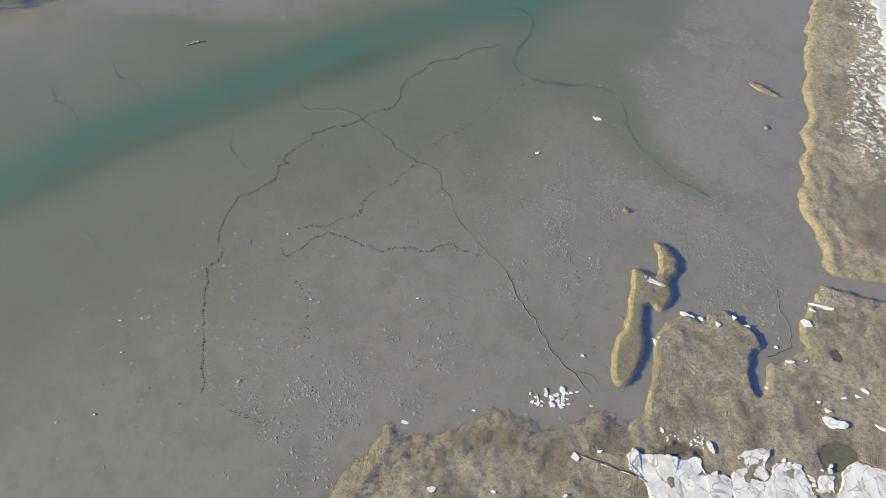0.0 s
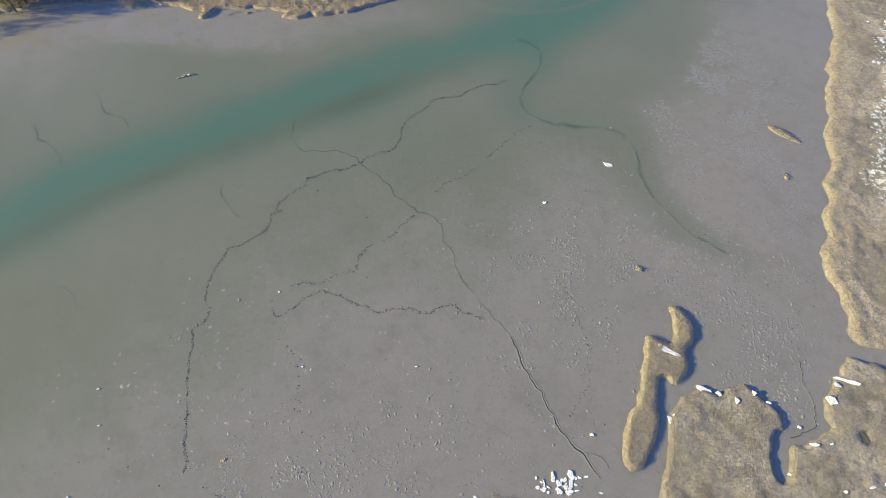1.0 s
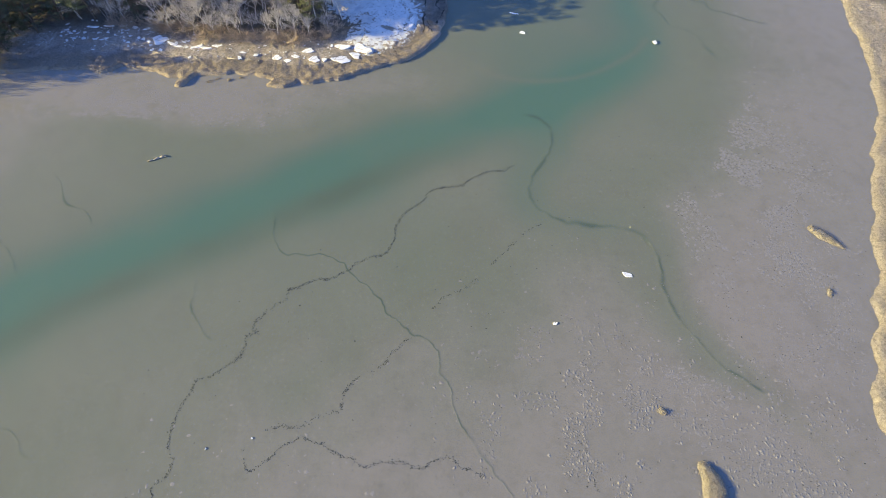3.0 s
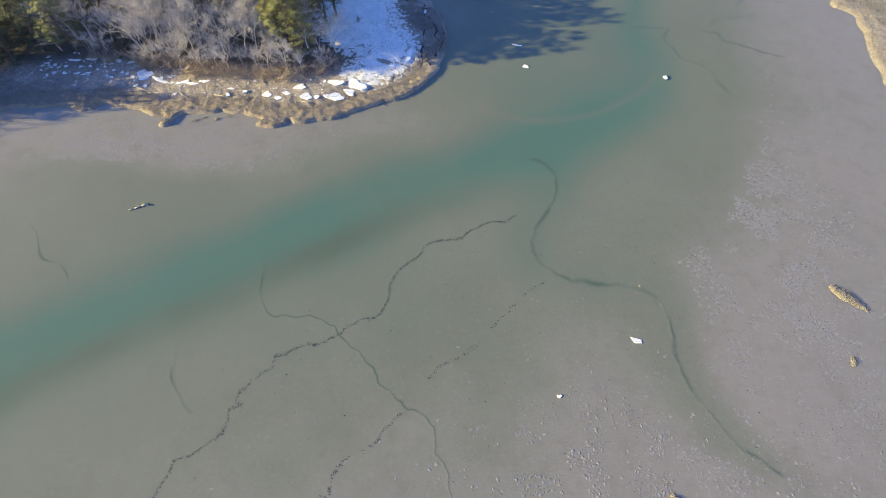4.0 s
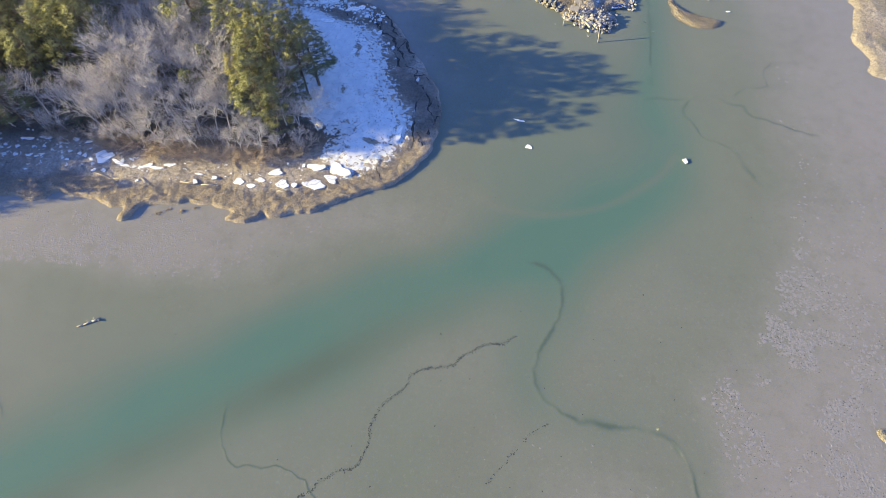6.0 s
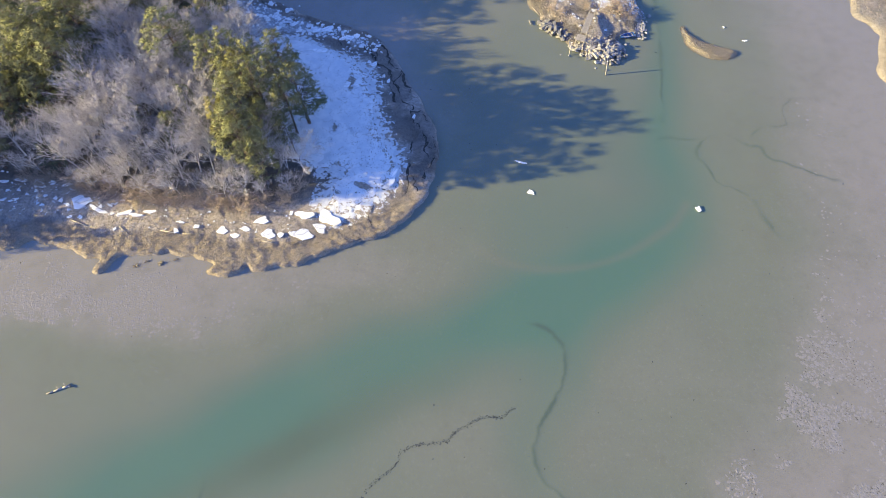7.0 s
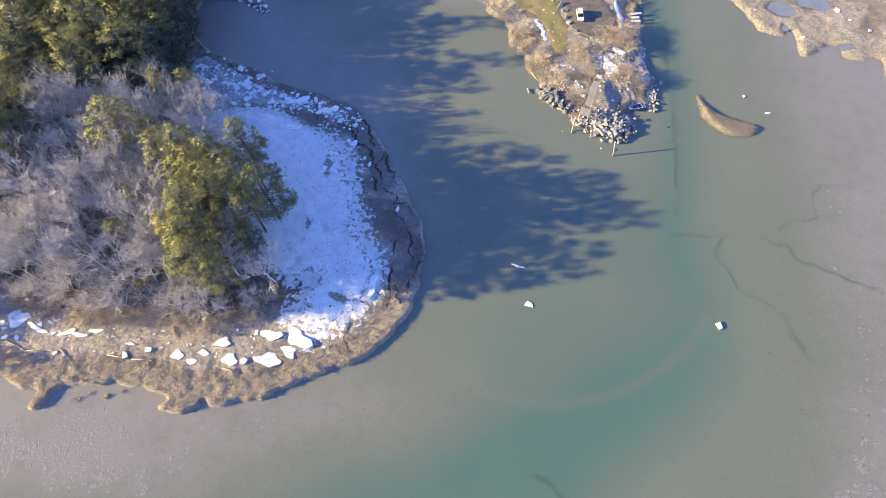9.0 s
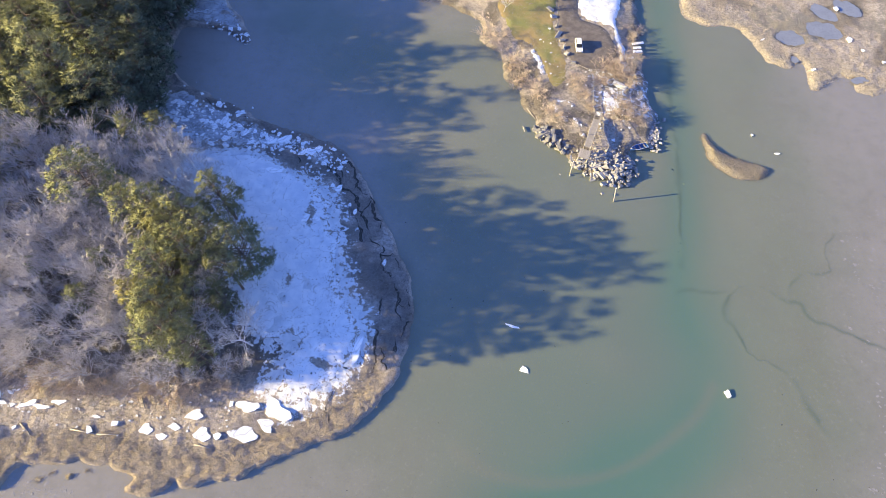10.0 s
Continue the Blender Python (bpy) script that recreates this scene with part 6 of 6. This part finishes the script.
spit()
LOT = [(29.4, 294.2), (29.2, 281.2), (29.2, 275.1), (29.8, 267.4), (31.3, 260), (32.7, 256.8), (36.9, 255), (41, 256.4), (43.6, 260.6), (43.2, 265.2), (41.6, 269.7), (38.1, 272), (35, 274.2),
       (34.9, 281.2), (35, 294.2)]
ob, *_ = sheet("pavement_lot", LOT, lambda x, y, d: 1.56 + 0.16 * smooth(d / 0.3) + 0.02 * fbm(x, y, 5, 2, 2), ASPHALT, 0.8, 1.5, 3, 0.5, 0.3, 3, 81)
tagged(ob, "worn brown-grey asphalt turning place", "car park", kind="structure")
LAWN_EDGE = [(14, 288.4), (13.5, 275.4), (17.5, 266.4), (21.9, 261.8), (24.3, 257.2), (25.6, 250.9), (27.6, 248.7), (30.2, 250.8), (30.6, 258.4), (29, 263.9), (28.4, 271.5), (28.6, 288.4)]
ob, *_ = sheet("ground_lawn", LAWN_EDGE, lambda x, y, d: spit_z(x, y) - 0.05 + 0.12 * smooth(d / 0.8), LAWN, 0.7, 1.5, 6, 0.5, 1.0, 3, 82)
tagged(ob, "strip of yellow-green winter lawn", "lawn", kind="structure")
for k, (outline, label) in enumerate((
        ([(35.4, 296), (34.8, 281), (35.4, 275.4), (39.5, 272), (43, 270.8), (44, 264), (44.2, 259), (44.4, 254.8), (46.4, 255), (45.9, 262.5), (45.2, 272), (46.4, 282), (46.6, 296)], "blue-shaded snow bank beside the asphalt"),
        ([(21.0, 262.6), (22.4, 261.4), (24.2, 257), (25.0, 251.4), (23.6, 253), (22.2, 258.9)], "narrow strip of snow at the lawn's edge"),
        ([(27.4, 244.6), (30.3, 244.3), (32.0, 242.5), (31.0, 242.0), (29.6, 243.0), (28.3, 242.6), (28.6, 240.2), (30.2, 238.4), (29.2, 237.4), (27.2, 239.5), (26.6, 242.2)], "curved drift of snow near the spit's tip"),
        ([(31.6, 238.6), (33.2, 237.4), (32.6, 235.8), (30.8, 236.6)], "small patch of snow beside the footbridge"),
        ([(32.8, 235.0), (34.2, 234.6), (34.0, 233.0), (32.6, 233.4)], "small patch of snow beside the footbridge"),
        ([(39, 248.5), (42.6, 245.4), (43, 241.6), (39.9, 240.4), (38.2, 243.8)], "patchy snow among brush"))):
    snow_sheet("snow_drift", outline, spit_z, 0.2, label, 85 + k, 0.7 if k > 1 else 1.4, 1.6, melt=lambda x, y, d: 0.30 * (1 - smooth((d - 0.2) / 1.0)) + (0.40 if k > 1 else 0.2 if k else 0.1))
bits = []
for k in range(40):
    x, y, s = luck.uniform(24, 46), luck.uniform(232, 270), luck.uniform(0.3, 1.3)
    if not 28.5 < x < 44 or y < 256:
        bits.append((x, y, on_spit(x, y) - 0.02, s, s * 0.7, luck.uniform(0, 180), 0.15))
scraps("snow_scraps", bits, "scraps of old snow among dry grass on the spit")


def block_mesh(seed, rough=0.16, material=None):
    r = random.Random(seed)
    bm = bmesh.new()
    bmesh.ops.create_cube(bm, size=1)
    for v in bm.verts:
        v.co += Vector((r.uniform(-rough, rough), r.uniform(-rough, rough), r.uniform(-rough, rough)))
    bmesh.ops.bevel(bm, geom=list(bm.edges), offset=0.06, segments=1, affect="EDGES")
    bm.normal_update()
    me = bpy.data.meshes.new("granite_block")
    bm.to_mesh(me)
    bm.free()
    me.materials.append(material or ROCK)
    return me


BLOCKS = [block_mesh(600 + k, 0.10 + 0.02 * (k % 4)) for k in range(8)]
BLOCKS_PALE = BLOCKS[:4] + [block_mesh(640 + k, 0.16, ROCK_PALE) for k in range(4)]
BLOCKS_DARK = [block_mesh(620 + k, 0.14, ROCK_DARK) for k in range(6)]


def block(x, y, z, s, label="angular grey granite block of the rock pile", group="granite blocks at the spit's tip", name="granite_block", kinds=None):
    ob = new(name, luck.choice(kinds or BLOCKS))
    ob.matrix_world = pose(x, y, z, luck.uniform(-30, 30), luck.uniform(-30, 30), luck.uniform(0, 180)) @ Matrix.Diagonal((s * luck.uniform(0.9, 2.3), s * luck.uniform(0.6, 1.0), s * luck.uniform(0.4, 0.8), 1))
    return tagged(ob, label, "rock", group)


def heap(cx, cy, a, b, turn, count, top, size, label="angular grey granite block of the rock pile", kinds=None):
    for k in range(count):
        q, w = math.sqrt(luck.random()), luck.uniform(0, 6.28)
        u, v = a * q * math.cos(w), b * q * math.sin(w)
        c, s = math.cos(turn), math.sin(turn)
        block(cx + u * c - v * s, cy + u * s + v * c, top * (1 - q * q) + 0.12 + (0.0 if q > 0.7 else 0.2), luck.uniform(*size), label, kinds=kinds)


def shingle(count):
    """Small stones and rubble round the tip and along the east waterline, too many to count: one mesh."""
    verts, faces, base = [], [], 0
    for k in range(count * 2):
        if k < count:
            x, y = luck.gauss(50.2, 1.0), luck.uniform(230.5, 243)
            z, s = 0.05, luck.uniform(0.2, 0.6)
        else:
            x, y = luck.gauss(38.6, 3.4), luck.gauss(226.2, 2.6)
            z, s = 0.75, luck.uniform(0.15, 0.45)
        m = pose(x, y, z, luck.uniform(-40, 40), luck.uniform(-40, 40), luck.uniform(0, 180)) @ Matrix.Diagonal((s * 1.4, s, s * 0.7, 1))
        me = luck.choice(BLOCKS_DARK)
        verts += [tuple(m @ v.co) for v in me.vertices]
        faces += [[base + i for i in p.vertices] for p in me.polygons]
        base += len(me.vertices)
    me = bpy.data.meshes.new("rubble")
    me.from_pydata(verts, [], faces)
    me.materials.append(ROCK)
    tagged(new("rubble", me), "small grey stones along the waterline", "rock", kind="stuff")


heap(39.2, 225.4, 6.0, 4.8, 0.15, 120, 1.0, (0.35, 0.95), kinds=BLOCKS_PALE)
heap(40.4, 224.6, 5.6, 4.4, 0.15, 46, 0.8, (0.25, 0.9), "dark granite block of the rock pile", BLOCKS_DARK)
heap(26.4, 232.6, 6.2, 1.8, -0.72, 60, 0.6, (0.5, 1.2), "dark granite block of the rock revetment", BLOCKS_DARK)
heap(33.2, 225.4, 3.4, 1.9, -0.5, 36, 0.5, (0.35, 0.85), kinds=BLOCKS_PALE)
heap(40.0, 238.4, 4.4, 1.7, 0.1, 30, 1.4, (0.4, 0.9), "grey rubble among brush", kinds=BLOCKS_PALE)
shingle(160)
for x, y in ((27.2, 277.0), (28.0, 273.9), (28.5, 270.2), (28.9, 266.9), (29.9, 264.8), (30.2, 262.1), (30.8, 260.1), (32.4, 257.0)):
    block(x, y, on_spit(x, y) + 0.25, 0.95, "pale boulder edging the asphalt", "boulders along the lot", "boulder")
block(53.6, 240.5, 0.0, 1.0, "lone dark rock in the shallows", "rocks in the water", "boulder")

# wrack of sticks and reed along the west shore
sticks = np.random.default_rng(71)
shore_line = curve_through([(8, 275), (13, 266), (17.5, 259), (20.5, 252.5), (23, 247.5), (25, 241.5), (29, 236)], 0.3)
at = sticks.integers(0, len(shore_line), 240)
sx, sy = shore_line[at, 0] + sticks.normal(0.6, 1.1, 240), shore_line[at, 1] + sticks.normal(0.3, 1.1, 240)
ang, long = sticks.normal(2.0, 0.6, 240), sticks.uniform(0.2, 0.8, 240)
sz = spit_z(sx, sy) + 0.06
half = np.column_stack([np.cos(ang) * long, np.sin(ang) * long, sticks.normal(0, 0.06, 240)])
centre = np.column_stack([sx, sy, sz])
ob = new("wrack", mesh_from("wrack", *prisms(centre - half, centre + half, np.full(240, 0.05), np.full(240, 0.03), 4), WOOD_PALE, False))
tagged(ob, "pale tangle of driftwood sticks along the shore", "driftwood", kind="stuff")

# brush, a small bare tree and a pine on the spit
for k in range(64):
    x, y = luck.choice(((38.9, 251.4), (42.4, 253.8), (45.4, 252.8), (42, 246.2), (44.6, 241.2), (46.6, 237.8), (33.3, 249.7), (34.9, 244.2), (16.3, 256.5), (19.3, 250.2), (23.3, 245.7), (47.6, 260), (48.4, 270), (26.3, 241.2), (12.3, 266)))
    x, y = x + luck.gauss(0, 1.2), y + luck.gauss(0, 1.3)
    plant("brush", x, y, luck.uniform(1.0, 2.6), on_spit(x, y), "tan leafless brush on rough ground", "shrub", "brush on the spit", 1.6)
plant("bare", 14.5, 275.5, 6.5, on_spit(14.5, 275.5), "small leafless tree beside the lawn", "tree", "trees on the spit")
plant("bare", 18.0, 284, 8.0, on_spit(18, 284), "small leafless tree beside the lawn", "tree", "trees on the spit")
plant("pine", 24.5, 280.5, 6.0, on_spit(24.5, 280.5), "small green pine beside the lawn", "tree", "trees on the spit", 1.2)
for x, y in ((-2, 292), (6, 296), (-8, 296), (2, 303), (22, 300), (49, 288), (49, 296)):
    plant("pine", x, y, 13, on_spit(x, y), "green pine at the spit's root", "tree", "trees on the spit", 1.0)


# ---- things made by hand ----
def pier():
    """A wooden footbridge on posts that ends in a square platform among the rocks."""
    thing = tagged(new("footbridge"), "weathered grey wooden footbridge with railings on posts", "footbridge")
    a, b = Vector((36.6, 237.8, 2.3)), Vector((33.7, 229.2, 2.6))
    way = (b - a).normalized()
    across = way.cross(Vector((0, 0, 1))).normalized()
    turn = math.degrees(math.atan2(across.y, across.x))
    n = 34
    plank = box(bmesh.new(), Matrix(), 1.7, 0.27, 0.06, 0.012)
    first = part("plank", plank, WOOD, thing)
    for k in range(n):
        p = a.lerp(b, (k + 0.5) / n)
        ob = first if k == 0 else new("plank", first.data)
        ob.parent = thing
        ob.matrix_basis = pose(p.x, p.y, p.z + luck.uniform(-0.01, 0.01), 0, 0, turn + luck.uniform(-1.5, 1.5))
    for side in (-1, 1):
        off = across * 0.75 * side
        part("stringer", rod(bmesh.new(), a + off - Vector((0, 0, 0.15)), b + off - Vector((0, 0, 0.15)), 0.11, sides=4), WOOD, thing)
        part("handrail", rod(bmesh.new(), a + off + Vector((0, 0, 1.0)), b + off + Vector((0, 0, 1.0)), 0.055, sides=6), WOOD, thing)
        for k in range(6):
            p = a.lerp(b, k / 5) + off
            part("post", rod(bmesh.new(), (p.x, p.y, -0.2), (p.x, p.y, p.z + 1.0), 0.07, sides=6), WOOD, thing)
    deck = pose(32.9, 227.2, 2.6, 0, 0, turn)
    for k in range(10):
        ob = new("plank", part("board", box(bmesh.new(), Matrix(), 2.5, 0.24, 0.06, 0.012), WOOD, thing).data) if k == 0 else new("plank", board)
        board = ob.data
        ob.parent = thing
        ob.matrix_basis = deck @ pose(0, -1.15 + 0.255 * k, 0)
    for o in [c for c in thing.children if c.name.startswith("board")]:
        bpy.data.objects.remove(o)
    for u in (-1.05, 1.05):
        for v in (-0.95, 0.95):
            p = deck @ Vector((u, v, 0))
            part("post", rod(bmesh.new(), (p.x, p.y, -0.2), (p.x, p.y, 2.55), 0.14, sides=8), WOOD, thing)


def pole(x, y, tx, ty, h, r, label):
    thing = tagged(new("mooring_pole"), label, "pole", "mooring poles")
    part("shaft", rod(bmesh.new(), (x, y, -0.6), (x + tx, y + ty, h), r, r * 0.85, 10), WOOD, thing, soft=True)
    part("cap", rod(bmesh.new(), (x + tx, y + ty, h), (x + tx, y + ty, h + 0.05), r * 1.05, r * 0.9, 10), WHITE_PAINT, thing, "pale sun-bleached top")


def hull_sections(length, beam, depth, n=9):
    """Half breadths and heights along a small boat, bow to stern."""
    out = []
    for i in range(n):
        u = i / (n - 1)
        half = beam / 2 * min(1, (u * 2.4) ** 0.6) * (1 - 0.12 * max(0, u - 0.6) / 0.4)
        out.append((length * (0.5 - u), max(half, 0.03), depth * (1 + 0.35 * (1 - u) ** 3)))
    return out


def boat(name, m, length, beam, depth, outer, inner, label, over=False):
    thing = tagged(new(name), label, "boat")
    bm = bmesh.new()
    rows = []
    for x, half, top in hull_sections(length, beam, depth):
        shape = [(-half, top), (-half * 0.92, top * 0.4), (-half * 0.45, 0.03), (0, 0), (half * 0.45, 0.03), (half * 0.92, top * 0.4), (half, top)]
        rows.append([bm.verts.new((x, y, z)) for y, z in shape])
    for p, q in zip(rows, rows[1:]):
        for i in range(6):
            bm.faces.new((p[i], p[i + 1], q[i + 1], q[i]))
    bm.faces.new(rows[-1])
    bmesh.ops.solidify(bm, geom=list(bm.faces), thickness=0.035)
    part("hull", bm, outer, thing, soft=False)
    if not over:
        for u in (-0.22, 0.08, 0.36):
            part("thwart", box(bmesh.new(), pose(length * -u, 0, depth * 0.62), 0.24, beam * 0.88, 0.04, 0.01), inner, thing, "plain wooden seat")
    for side in (-1, 1):
        bm = bmesh.new()
        pts = hull_sections(length, beam, depth)
        for (x0, h0, t0), (x1, h1, t1) in zip(pts, pts[1:]):
            rod(bm, (x0, h0 * side, t0), (x1, h1 * side, t1), 0.035, sides=5)
        part("gunwale", bm, WHITE_PAINT, thing, "white rubbing strake")
    thing.matrix_basis = m


def car(m):
    """A white estate car with dark windows."""
    thing = tagged(new("car"), "white estate car parked on the asphalt", "car")
    bm = bmesh.new()
    side = [(-2.45, 0.32), (-2.48, 0.72), (-2.3, 0.90), (-1.1, 0.98), (2.2, 1.02), (2.42, 0.85), (2.45, 0.35)]
    for s in (-1, 1):
        ring = [bm.verts.new((x, s * (0.92 if 0.5 < z < 1.0 else 0.86), z)) for x, z in side]
        bm.faces.new(ring if s < 0 else ring[::-1])
    bm.verts.ensure_lookup_table()
    n = len(side)
    for i in range(n):
        bm.faces.new((bm.verts[i], bm.verts[n + i], bm.verts[n + (i + 1) % n], bm.verts[(i + 1) % n]))
    bmesh.ops.bevel(bm, geom=list(bm.edges), offset=0.07, segments=2, affect="EDGES")
    part("body", bm, WHITE_PAINT, thing)
    bm = bmesh.new()
    low = [bm.verts.new(p) for p in ((-1.25, -0.82, 0.97), (2.25, -0.82, 0.98), (2.25, 0.82, 0.98), (-1.25, 0.82, 0.97))]
    high = [bm.verts.new(p) for p in ((-0.45, -0.66, 1.52), (1.95, -0.66, 1.54), (1.95, 0.66, 1.54), (-0.45, 0.66, 1.52))]
    for i in range(4):
        bm.faces.new((low[i], low[(i + 1) % 4], high[(i + 1) % 4], high[i]))
    bm.faces.new(high)
    bmesh.ops.bevel(bm, geom=list(bm.edges), offset=0.04, segments=1, affect="EDGES")
    part("cabin", bm, DARK_GLASS, thing, "dark tinted windows")
    part("roof", box(bmesh.new(), pose(0.75, 0, 1.56), 2.45, 1.36, 0.06, 0.025), WHITE_PAINT, thing)
    for s in (-1, 1):
        for x in (-0.05, 0.95, 2.0):
            part("pillar", rod(bmesh.new(), (x - 0.12 if x < 1 else x + 0.12, s * 0.80, 1.0), (x, s * 0.67, 1.54), 0.05, sides=5), WHITE_PAINT, thing)
        part("headlight", box(bmesh.new(), pose(-2.42, s * 0.66, 0.72), 0.10, 0.34, 0.16, 0.02), STEEL, thing, "clear headlight")
        part("tail_light", box(bmesh.new(), pose(2.40, s * 0.74, 0.80), 0.10, 0.20, 0.22, 0.02), TWIG_RED, thing, "red tail light")
        for x in (-1.5, 1.5):
            wheel = part("wheel", rod(bmesh.new(), (x, s * 0.74, 0.32), (x, s * 0.94, 0.32), 0.32, sides=16), RUBBER, thing, "black tyre")
            part("rim", rod(bmesh.new(), (x, s * 0.935, 0.32), (x, s * 0.955, 0.32), 0.19, sides=12), STEEL, wheel, "grey wheel rim")
    thing.matrix_basis = m


def fence(points, label, gap=2.0, tall=0.9):
    line = curve_through(points, gap)
    thing = tagged(new("fence"), label, "fence")
    ends = []
    for x, y in line:
        z = on_spit(x, y)
        part("post", rod(bmesh.new(), (x, y, z - 0.2), (x, y, z + tall), 0.08, sides=6), WOOD, thing)
        ends.append(Vector((x, y, z + tall * 0.85)))
    for p, q in zip(ends, ends[1:]):
        part("rail", rod(bmesh.new(), p, q, 0.06, sides=5), WOOD, thing)


pier()
pole(39.3, 216.2, -0.4, 1.2, 3.6, 0.16, "tall weathered mooring pole standing in shallow water")
pole(29.9, 223.0, 0.3, 1.5, 3.2, 0.15, "leaning weathered mooring pole beside the rocks")
boat("rowing_boat", pose(46.3, 231.4, 0.12, 4, 0, 200), 4.2, 1.6, 0.55, BLUE_PAINT, WOOD, "small blue rowing boat pulled up by the rocks")
boat("dinghy", pose(43.4, 249.7, on_spit(43.4, 249.7) + 0.75, 180, 0, -32), 3.6, 1.5, 0.6, WHITE_PAINT, WOOD, "white dinghy lying upside down in brush", True)
car(pose(33.9, 262.5, 1.72, 0, 0, 92) @ Matrix.Scale(0.92, 4))
fence([(33.4, 255.6), (35.6, 254.4), (39.2, 254.4), (42.0, 255.8)], "low dark wooden rail fence edging the asphalt")
fence([(37.6, 254.2), (36.8, 249), (36.3, 244), (36.4, 239.4)], "low wooden rail fence beside the path")
for x, y, turn, size in ((49.9, 265.9, 12, 3.2), (49.5, 264.0, 6, 2.1), (49.5, 262.7, 6, 2.4), (47.4, 260, 10, 1.4)):
    thing = tagged(new("dock_float"), "white wooden dock float hauled out on shore", "float", "hauled-out floats")
    part("deck", box(bmesh.new(), Matrix(), size, 0.75, 0.16, 0.03), WHITE_PAINT, thing)
    for s in (-0.3, 0.3):
        part("beam", box(bmesh.new(), pose(0, s, -0.15), size * 0.95, 0.14, 0.16, 0.02), WOOD, thing)
    thing.matrix_basis = pose(x, y, on_spit(x, y) + 0.3, 0, 0, turn)
for pts in ([(20.4, 242.5), (22.4, 239.0)], [(22.6, 240.0), (23.4, 237.4)], [(19.4, 236.6), (19.8, 235.0)]):
    driftwood("driftwood_pole", pts, 0.16, "dark driftwood timber at the waterline", (), 0.25)
